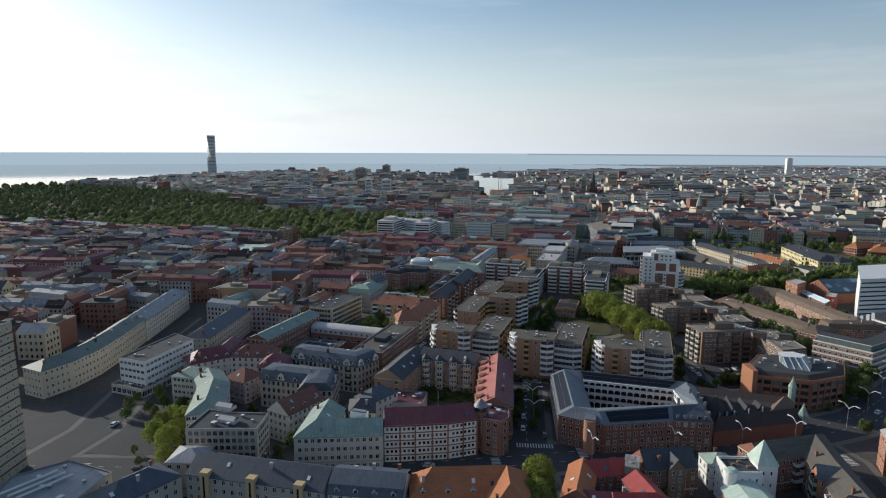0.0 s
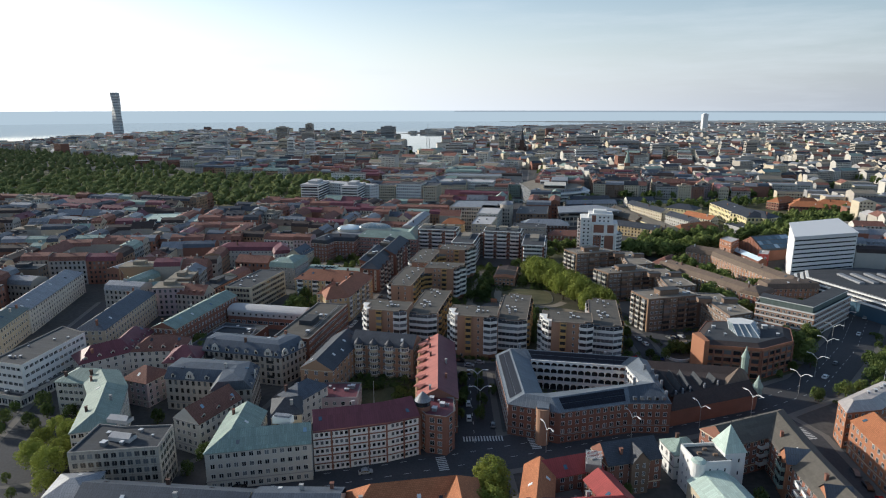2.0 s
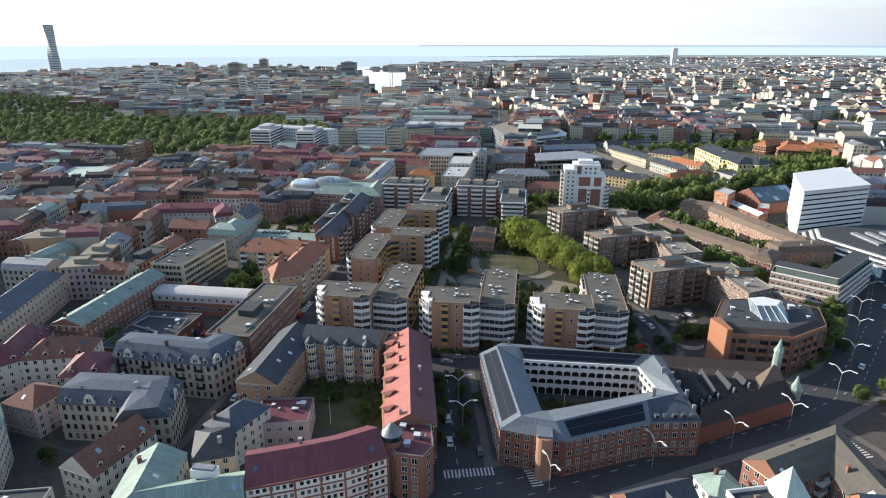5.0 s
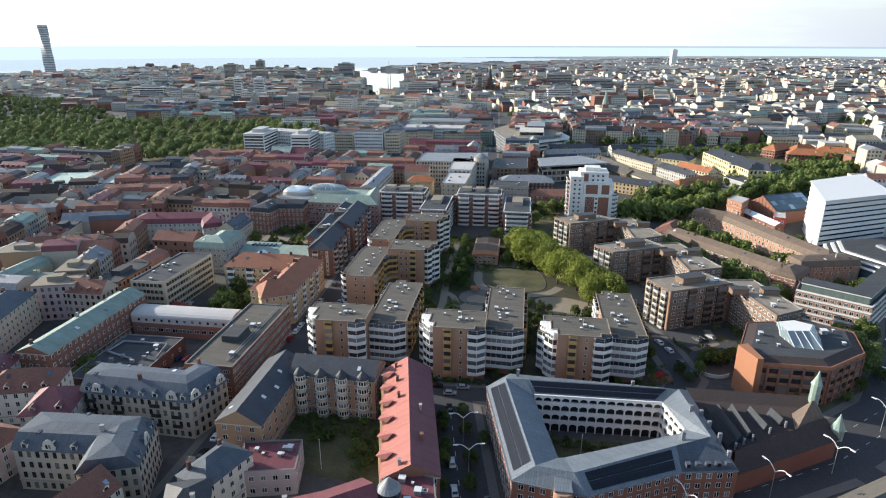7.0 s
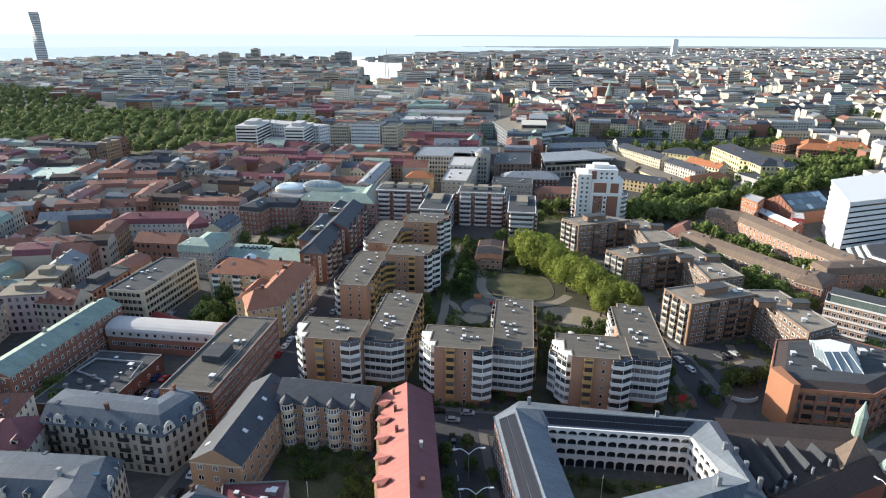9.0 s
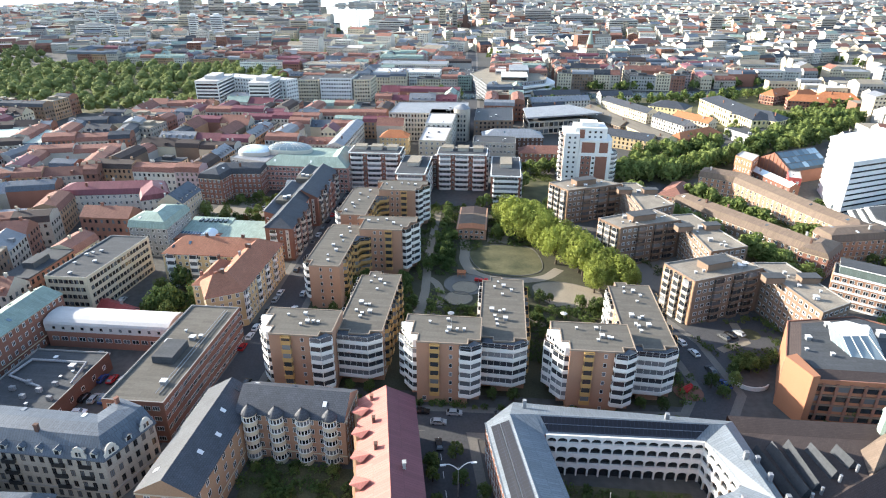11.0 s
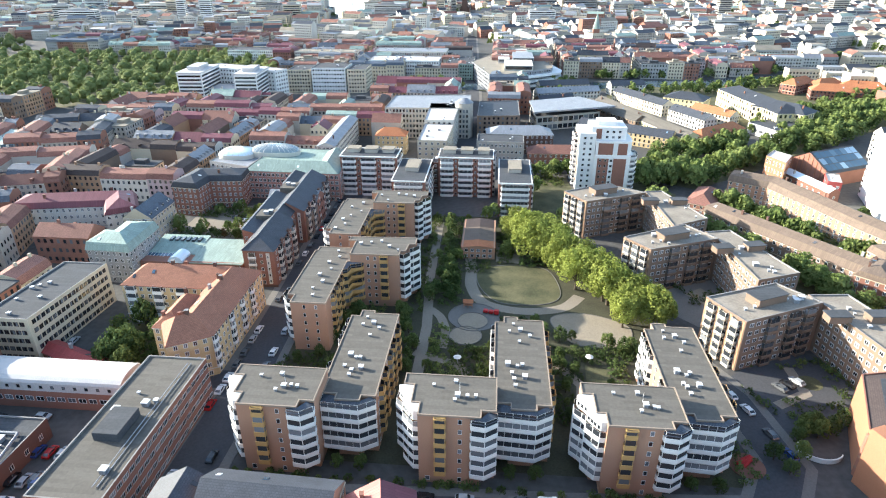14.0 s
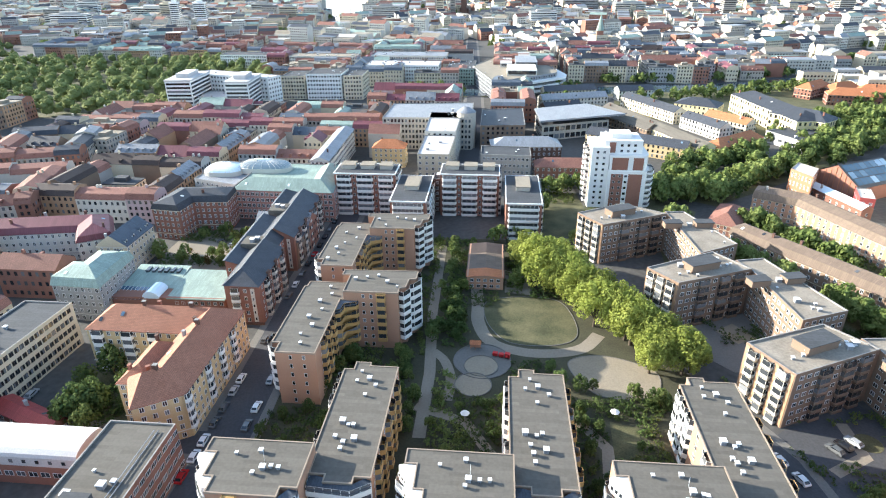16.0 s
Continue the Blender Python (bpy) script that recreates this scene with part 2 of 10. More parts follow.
M = {
    "asphalt": material("asphalt", (0.066, 0.067, 0.073), 0.9, 0.22, 0.06, 1.5),
    "city": material("city_ground", (0.085, 0.082, 0.078), 0.95, 0.3, 0.03, 0.5),
    "pave": material("paving", (0.165, 0.155, 0.142), 0.9, 0.15, 0.1, 2.0),
    "gravel": material("gravel", (0.25, 0.215, 0.17), 0.95, 0.15, 0.12, 2.0),
    "sand": material("sand", (0.28, 0.235, 0.175), 0.95, 0.15, 0.15, 2.0),
    "kerb": material("kerb", (0.25, 0.24, 0.23), 0.85),
    "lawn": material("lawn", (0.062, 0.072, 0.032), 0.95, 0.38, 0.15, 2.5, tint=(0.105, 0.090, 0.050)),
    "earth": material("earth", (0.062, 0.060, 0.036), 0.95, 0.3, 0.2, 2.0),
    "paint": material("road_paint", (0.6, 0.6, 0.58), 0.8, 0.2, 0.8, 5),
    "brick": material("brick_orange", (0.385, 0.225, 0.148), 0.9, 0.14, 0.15, 5, tint=(0.33, 0.19, 0.125)),
    "brick_tan": material("brick_tan", (0.40, 0.25, 0.155), 0.9, 0.12, 0.15, 5),
    "brick_red": material("brick_red", (0.26, 0.125, 0.09), 0.9, 0.18, 0.2, 5, tone=0.15),
    "brick_hot": material("brick_bright", (0.38, 0.175, 0.10), 0.9, 0.12, 0.15, 5),
    "brick_brown": material("brick_brown", (0.225, 0.155, 0.112), 0.9, 0.15, 0.2, 5),
    "brick_dark": material("brick_dark", (0.12, 0.07, 0.055), 0.9, 0.18, 0.2, 5),
    "white": material("plaster_white", (0.78, 0.77, 0.74), 0.85, 0.06, 0.3, 3),
    "offwhite": material("plaster_offwhite", (0.58, 0.55, 0.49), 0.9, 0.12, 0.2, 3, tone=0.1),
    "cream": material("plaster_cream", (0.58, 0.50, 0.37), 0.9, 0.12, 0.2, 3, tone=0.1),
    "yellow": material("plaster_yellow", (0.56, 0.42, 0.235), 0.9, 0.1, 0.2, 3),
    "paleyellow": material("plaster_pale_yellow", (0.70, 0.60, 0.34), 0.9, 0.1, 0.2, 3),
    "greyp": material("plaster_grey", (0.38, 0.37, 0.355), 0.9, 0.12, 0.2, 3, tone=0.15),
    "stone": material("stone_grey", (0.44, 0.40, 0.345), 0.9, 0.15, 0.3, 3),
    "panel": material("concrete_panel", (0.47, 0.43, 0.37), 0.9, 0.12, 0.3, 3, rows=(2.1, 2.6, 0.08, 0.7, 0.0)),
    "pink": material("plaster_pink", (0.45, 0.36, 0.36), 0.9, 0.1, 0.2, 3),
    "flat": material("roofing_felt", (0.124, 0.113, 0.098), 0.95, 0.14, 0.12, 1.5, rows=(9.0, 1.1, 0.03, 0.95, 0.4)),
    "flatdark": material("roofing_felt_dark", (0.065, 0.07, 0.078), 0.9, 0.2, 0.15, 1.5, rows=(9.0, 1.1, 0.05, 0.8, 0.4)),
    "flatpale": material("roof_gravel_pale", (0.27, 0.235, 0.185), 0.95, 0.22, 0.12, 1.5),
    "tile": material("roof_tile_red", (0.27, 0.13, 0.10), 0.85, 0.2, 0.25, 4, tone=0.2, rows=(0.6, 0.45, 0.05, 0.6, 0.5)),
    "tilewarm": material("roof_tile_warm", (0.37, 0.165, 0.105), 0.85, 0.18, 0.25, 4, rows=(0.6, 0.45, 0.05, 0.65, 0.5)),
    "brick_pink": material("brick_pink", (0.40, 0.225, 0.185), 0.9, 0.14, 0.2, 5),
    "tileor": material("roof_tile_orange", (0.46, 0.18, 0.085), 0.85, 0.18, 0.25, 4, rows=(0.6, 0.45, 0.05, 0.65, 0.5)),
    "tilepale": material("roof_metal_salmon_lit", (0.44, 0.16, 0.13), 0.6, 0.12, 0.2, 4, rows=(0.7, 4.0, 0.05, 0.75, 0.3)),
    "wine": material("roof_metal_wine", (0.185, 0.062, 0.075), 0.55, 0.15, 0.2, 4, rows=(0.7, 5.0, 0.05, 0.7, 0.3)),
    "slate": material("roof_slate", (0.060, 0.066, 0.080), 0.6, 0.25, 0.3, 4, tone=0.2, rows=(0.7, 0.5, 0.05, 0.65, 0.5)),
    "schoolroof": material("roof_metal_grey", (0.17, 0.195, 0.225), 0.5, 0.18, 0.15, 3, rows=(0.65, 3.0, 0.05, 0.65, 0.4)),
    "bluegrey": material("roof_metal_bluegrey", (0.088, 0.105, 0.132), 0.5, 0.22, 0.15, 3, tone=0.15, rows=(0.65, 3.0, 0.05, 0.65, 0.4)),
    "zinc": material("roof_zinc", (0.27, 0.28, 0.30), 0.5, 0.2, 0.15, 3, metal=0.1, tone=0.15, rows=(0.65, 3.0, 0.05, 0.7, 0.4)),
    "copper": material("roof_copper_green", (0.28, 0.36, 0.315), 0.7, 0.2, 0.2, 3, tone=0.1, rows=(0.65, 3.0, 0.05, 0.75, 0.4)),
    "whiteroof": material("roof_white", (0.52, 0.50, 0.49), 0.7, 0.14, 0.2, 3),
    "solar": material("solar_panel", (0.008, 0.010, 0.018), 0.5, 0.1, 0.5, 3, spec=0.25, rows=(1.0, 1.6, 0.04, 3.5, 0.0)),
    "darktile": material("roof_tile_dark_brown", (0.070, 0.052, 0.048), 0.8, 0.2, 0.25, 4, rows=(0.6, 0.45, 0.05, 0.7, 0.5)),
    "redmetal": material("roof_metal_red", (0.36, 0.065, 0.06), 0.6, 0.15, 0.25, 4, rows=(0.65, 4.0, 0.05, 0.7, 0.3)),
    "copperpale": material("roof_copper_pale", (0.50, 0.61, 0.54), 0.7, 0.1, 0.2, 3, rows=(0.65, 3.0, 0.05, 0.8, 0.4)),
    "mansbrown": material("roof_mansard_brown", (0.175, 0.13, 0.10), 0.8, 0.15, 0.2, 3, rows=(0.65, 3.0, 0.05, 0.75, 0.4)),
    "metal": material("painted_metal_white", (0.72, 0.72, 0.72), 0.45, 0.06, 1, 5),
    "darkmetal": material("dark_metal", (0.03, 0.032, 0.035), 0.5, 0.2, 1, 5),
    "frame": material("window_frame_white", (0.70, 0.70, 0.69), 0.6, 0.05, 2, 8),
    "framedark": material("window_frame_dark", (0.07, 0.05, 0.04), 0.6, 0.1, 2, 8),
    "roofedge": material("roof_edge_sheet", (0.30, 0.235, 0.18), 0.6, 0.1, 1, 5),
    "palemetal": material("roof_metal_pale", (0.46, 0.42, 0.40), 0.5, 0.12, 0.2, 3, rows=(0.65, 3.0, 0.05, 0.8, 0.4)),
    "greenmetal": material("roof_metal_dull_green", (0.15, 0.19, 0.175), 0.55, 0.18, 0.15, 3, rows=(0.65, 3.0, 0.05, 0.75, 0.4)),
    "flatbrown": material("roof_gravel_brown", (0.215, 0.178, 0.138), 0.95, 0.24, 0.14, 1.5, tint=(0.26, 0.235, 0.20)),
    "amber": material("balcony_amber", (0.52, 0.32, 0.12), 0.7, 0.08, 1, 5),
    "redpaint": material("red_paint", (0.5, 0.03, 0.03), 0.5, 0.1, 1, 5),
    "bark": material("bark", (0.09, 0.07, 0.05), 0.95, 0.3, 2, 9),
    "water": material("sea_water", (0.07, 0.10, 0.125), 0.05, 0.1, 0.004, 0.03, bump=0.0, spec=0.5),
    "farcoast": glow("far_coast_glow", (0.36, 0.43, 0.50)),
    "farsea": glow("far_sea_glow", (0.50, 0.60, 0.68)),
    "farland": glow("far_land_glow", (0.24, 0.27, 0.29)),
    "glass": glassy("window_glass", (0.018, 0.022, 0.028)),
    "glassmid": glassy("balcony_glazing", (0.030, 0.034, 0.040), 0.15),
    "glasspale": glassy("glazing_pale", (0.20, 0.25, 0.28), 0.15),
    "graffiti": material("painted_wall_green", (0.16, 0.20, 0.045), 0.9, 0.5, 0.5, 3, tint=(0.42, 0.40, 0.16)),
    "glassblue": glassy("glazing_blue", (0.06, 0.11, 0.16), 0.08),
    "leaf": leafy("leaf_green", (0.075, 0.110, 0.030), (0.190, 0.220, 0.075)),
    "leaflight": leafy("leaf_light", (0.180, 0.215, 0.045), (0.340, 0.365, 0.095), 0.3),
    "leafpark": leafy("leaf_park", (0.105, 0.135, 0.052), (0.225, 0.240, 0.095), 0.2),
    "leafdark": leafy("leaf_dark", (0.046, 0.078, 0.026), (0.130, 0.165, 0.055)),
    "leafrust": leafy("leaf_rust", (0.11, 0.09, 0.03), (0.18, 0.12, 0.05)),
}


# ---- builders ----
class Build:
    """Collects faces of one mesh."""

    def __init__(self, frames=False):
        self.v, self.f, self.m = [], [], []
        self.frames = frames

    def face(self, pts, m=0):
        i = len(self.v)
        self.v += [tuple(p) for p in pts]
        self.f.append(tuple(range(i, i + len(pts))))
        self.m.append(m)

    def prism(self, poly, z0, z1, side=0, top=None, bottom=False):
        n = len(poly)
        for i in range(n):
            (x0, y0), (x1, y1) = poly[i], poly[(i + 1) % n]
            self.face([(x0, y0, z0), (x1, y1, z0), (x1, y1, z1), (x0, y0, z1)], side)
        self.face([(x, y, z1) for x, y in poly], side if top is None else top)
        if bottom:
            self.face([(x, y, z0) for x, y in reversed(poly)], side)

    def box(self, x0, y0, z0, x1, y1, z1, m=0, mat=None):
        i = len(self.v)
        pts = [Vector(p) for p in ((x0, y0, z0), (x1, y0, z0), (x1, y1, z0), (x0, y1, z0), (x0, y0, z1), (x1, y0, z1), (x1, y1, z1), (x0, y1, z1))]
        if mat is not None:
            pts = [mat @ p for p in pts]
        self.v += [tuple(p) for p in pts]
        for q in ((0, 3, 2, 1), (4, 5, 6, 7), (0, 1, 5, 4), (1, 2, 6, 5), (2, 3, 7, 6), (3, 0, 4, 7)):
            self.f.append(tuple(i + k for k in q))
            self.m.append(m)

    def tube(self, a, b, ra, rb, n=8, m=0, cap=True):
        a, b = Vector(a), Vector(b)
        q = (b - a).to_track_quat("Z", "Y")
        ring = [q @ Vector((math.cos(2 * math.pi * k / n), math.sin(2 * math.pi * k / n), 0)) for k in range(n)]
        for k in range(n):
            u, w = ring[k], ring[(k + 1) % n]
            self.face([a + u * ra, a + w * ra, b + w * rb, b + u * rb], m)
        if cap:
            self.face([b + u * rb for u in ring], m)

    def mesh(self, name, mats):
        me = bpy.data.meshes.new(name)
        # corners that meet are one vertex
        index, vs, fs, ms = {}, [], [], []
        for f, m in zip(self.f, self.m):
            g = []
            for i in f:
                key = tuple(round(c, 3) for c in self.v[i])
                if key not in index:
                    index[key] = len(vs)
                    vs.append(self.v[i])
                if not g or index[key] != g[-1]:
                    g.append(index[key])
            if len(g) > 1 and g[0] == g[-1]:
                g.pop()
            if len(set(g)) == len(g) >= 3:
                fs.append(g)
                ms.append(m)
        me.from_pydata(vs, [], fs)
        for k in mats:
            me.materials.append(M[k])
        if len(mats) > 1:
            me.polygons.foreach_set("material_index", ms)
        if any(M[k].name in ROWS_OF for k in mats) and len(fs) < 4000:
            # metres along and up each face
            uv = []
            for g in fs:
                p = [Vector(vs[i]) for i in g]
                n = (p[1] - p[0]).cross(p[-1] - p[0])
                if n.length < 1e-9:
                    n = Vector((0, 0, 1))
                n.normalize()
                u = Vector((0, 0, 1)).cross(n) if abs(n.z) < 0.995 else Vector((1, 0, 0))
                u.normalize()
                w = n.cross(u)
                for q in p:
                    uv += [q.dot(u), q.dot(w)]
            me.uv_layers.new(name="UVMap").data.foreach_set("uv", uv)
        me.update()
        return me

    def make(self, name, mats, parent=None, label="", at=None):
        ob = new(name, self.mesh(name, mats))
        if parent is not None:
            ob.parent = parent
        if at is not None:
            ob.matrix_basis = at
        if label:
            tagged(ob, label)
        return ob


def thing(name, label, category, at=(0, 0, 0), turn=0.0, group="", kind=""):
    ob = new(name)
    ob.empty_display_size = 0.5
    ob.matrix_basis = pose(at[0], at[1], at[2], 0, 0, turn)
    return tagged(ob, label, category, group, kind)


def ccw(poly):
    s = sum(poly[i][0] * poly[(i + 1) % len(poly)][1] - poly[(i + 1) % len(poly)][0] * poly[i][1] for i in range(len(poly)))
    return list(poly) if s > 0 else list(reversed(poly))


def offset(pts, d, closed):
    """The line moved d to its left, with mitred corners."""
    out, n = [], len(pts)
    for i in range(n):
        p = Vector(pts[i])
        a = Vector(pts[i - 1]) if (closed or i > 0) else None
        b = Vector(pts[(i + 1) % n]) if (closed or i < n - 1) else None
        n1 = None if a is None else Vector((-(p - a).y, (p - a).x)).normalized()
        n2 = None if b is None else Vector((-(b - p).y, (b - p).x)).normalized()
        if n1 is None or n2 is None:
            w = (n1 or n2) * d
        else:
            s = (n1 + n2)
            s = s / max(s.length_squared / 2, 0.35) if s.length > 1e-6 else n1
            w = s * d
        out.append((p.x + w.x, p.y + w.y))
    return out


def inset(poly, d):
    return offset(poly, d, True)


WIN = {}


def window_mesh(w, h, frame="frame", split=1, glass="glass"):
    """A window: a frame with a set-back pane, mullions and a sill; x along the wall, y outwards, z up, origin at the sill's middle."""
    key = (w, h, frame, split, glass)
    if key in WIN:
        return WIN[key]
    b, f, o, q = Build(), 0.07, 0.06, 0.012
    W = w / 2
    xs = [-W, -W + f]
    for k in range(1, split):
        x = -W + w * k / split
        xs += [x - 0.035, x + 0.035]
    xs += [W - f, W]
    zs = [0, f, h - f, h]
    deep = lambda i, j: q if j == 1 and i % 2 == 1 and 0 <= i < len(xs) - 1 else o if 0 <= i < len(xs) - 1 and 0 <= j < 3 else 0.0
    for i in range(len(xs) - 1):
        for j in range(3):
            y, x0, x1, z0, z1 = deep(i, j), xs[i], xs[i + 1], zs[j], zs[j + 1]
            b.face([(x1, y, z0), (x0, y, z0), (x0, y, z1), (x1, y, z1)], 1 if y == q else 0)
            for di, dj, e0, e1 in ((1, 0, (x1, z0), (x1, z1)), (0, 1, (x1, z1), (x0, z1)), (-1, 0, (x0, z1), (x0, z0)), (0, -1, (x0, z0), (x1, z0))):
                y2 = deep(i + di, j + dj)
                if y2 < y:
                    b.face([(e0[0], y, e0[1]), (e0[0], y2, e0[1]), (e1[0], y2, e1[1]), (e1[0], y, e1[1])], 0)
    WIN[key] = b.mesh("window", [frame, glass])
    return WIN[key]


def wall_frame(p0, p1):
    """The pose of a wall's end: x back along the wall, y out of it."""
    u = (Vector(p1) - Vector(p0)).normalized()
    m = Matrix.Identity(4)
    m.col[0][:3] = (-u.x, -u.y, 0)
    m.col[1][:3] = (u.y, -u.x, 0)
    m.col[2][:3] = (0, 0, 1)
    m.col[3][:3] = (p1[0], p1[1], 0)
    return m


def windows(parent, p0, p1, z0, z1, floors, w=1.3, h=1.5, gap=3.0, end=1.2, single=True, bag=None, frame="frame", split=2, skip=None, name="window", glass="glass"):
    """Rows of windows on the wall from p0 to p1 (the outside on its right)."""
    length = (Vector(p1) - Vector(p0)).length
    n = int((length - 2 * end) // gap + 1) if length > 2 * end + w * 0.5 else 0
    if n < 1:
        return
    start = (length - (n - 1) * gap) / 2
    fh = (z1 - z0) / floors
    m = wall_frame(p0, p1)
    for k in range(floors):
        z = z0 + k * fh + (fh - h) * 0.5
        for i in range(n):
            if skip and skip(i, k, n):
                continue
            at = m @ Matrix.Translation((start + i * gap, 0, z))
            if single:
                ob = new(name, window_mesh(w, h, frame, split, glass))
                ob.parent = parent
                ob.matrix_basis = at
            else:
                if bag.frames:
                    # frame with its pane a little proud of it
                    W = w / 2
                    for q in ([(W, 0.05, 0), (-W, 0.05, 0), (-W, 0.05, h), (W, 0.05, h)], [(W, 0.05, h), (-W, 0.05, h), (-W, 0, h), (W, 0, h)], [(-W, 0.05, 0), (W, 0.05, 0), (W, 0, 0), (-W, 0, 0)], [(-W, 0, 0), (-W, 0, h), (-W, 0.05, h), (-W, 0.05, 0)], [(W, 0, h), (W, 0, 0), (W, 0.05, 0), (W, 0.05, h)]):
                        bag.face([at @ Vector(p) for p in q], 1)
                    for a, b_ in ((-W + 0.14, -0.06), (0.06, W - 0.14)) if w < 1.9 else ((-W + 0.14, -0.4), (-0.28, 0.28), (0.4, W - 0.14)):
                        bag.face([at @ Vector(p) for p in ((b_, 0.07, 0.14), (a, 0.07, 0.14), (a, 0.07, h - 0.14), (b_, 0.07, h - 0.14))], 0)
                else:
                    bag.face([at @ Vector(p) for p in ((w / 2, 0.06, 0), (-w / 2, 0.06, 0), (-w / 2, 0.06, h), (w / 2, 0.06, h))], 0)


def seen(p0, p1):
    """Whether a wall faces the south half of the place, from where it is looked at."""
    n = Vector((p1[1] - p0[1], p0[0] - p1[0]))
    mid = (Vector(p0) + Vector(p1)) / 2
    return n.dot(Vector((-30, 80)) - mid) > 0


def vents(parent, spots, z):
    for x, y, s in spots:
        s *= 0.82
        b = Build()
        b.box(x - s, y - s, z, x + s, y + s, z + 1.1 * s + 0.35, 0)
        b.box(x - s - 0.12, y - s - 0.12, z + 1.1 * s + 0.35, x + s + 0.12, y + s + 0.12, z + 1.1 * s + 0.5, 1)
        b.make("roof_vent", ["zinc", "metal"], parent)


def flat_house(name, label, category, poly, h, wall, roof="flat", floors=5, base=0.0, single=True, gap=3.0, w=1.3, wh=1.5, frame="frame", group="", parapet=0.45, split=2, skip=None, all_sides=False, cap="kerb", end=1.2, clutter=6):
    poly = ccw(poly)
    ox, oy = sum(p[0] for p in poly) / len(poly), sum(p[1] for p in poly) / len(poly)
    poly = [(x - ox, y - oy) for x, y in poly]
    t = thing(name, label, category, (ox, oy, 0), group=group)
    inner = inset(poly, 0.35)
    b = Build()
    n = len(poly)
    top = h + parapet
    for i in range(n):
        j = (i + 1) % n
        (x0, y0), (x1, y1), (a0, b0), (a1, b1) = poly[i], poly[j], inner[i], inner[j]
        b.face([(x0, y0, -0.5), (x1, y1, -0.5), (x1, y1, top), (x0, y0, top)], 0)
        b.face([(x0, y0, top), (x1, y1, top), (a1, b1, top), (a0, b0, top)], 1)
        b.face([(a1, b1, h), (a0, b0, h), (a0, b0, top), (a1, b1, top)], 1)
    b.make("wall", [wall, cap], t)
    r = Build()
    r.face([(x, y, h) for x, y in inner])
    r.make("roof", [roof], t)
    single = single and oy < 300 and ox > -180
    bag = Build(oy < 560)
    for i in range(n):
        p0, p1 = poly[i], poly[(i + 1) % n]
        if all_sides or seen((p0[0] + ox, p0[1] + oy), (p1[0] + ox, p1[1] + oy)):
            windows(t, p0, p1, base, h, floors, w, wh, gap, end, single, bag, frame, split, skip)
    if bag.v:
        tagged(bag.make("glazing", ["glass", frame], t), kind="stuff")
    clutter = min(clutter, 3) if oy > 400 and clutter < 8 else clutter
    if clutter:
        # small things that every flat roof carries
        rr = random.Random(int(ox * 7 + oy))
        x0, x1 = min(p[0] for p in poly), max(p[0] for p in poly)
        y0, y1 = min(p[1] for p in poly), max(p[1] for p in poly)
        deep = inset(poly, 2.2)
        k = 0
        for _ in range(60):
            x, y = rr.uniform(x0, x1), rr.uniform(y0, y1)
            if k < clutter and within(x, y, deep):
                vents(t, [(x, y, rr.choice((0.3, 0.4, 0.55, 0.9)))], h)
                k += 1
    return t


def within(x, y, poly):
    c = False
    for i in range(len(poly)):
        (x0, y0), (x1, y1) = poly[i], poly[i - 1]
        if (y0 > y) != (y1 > y) and x < (x1 - x0) * (y - y0) / (y1 - y0) + x0:
            c = not c
    return c


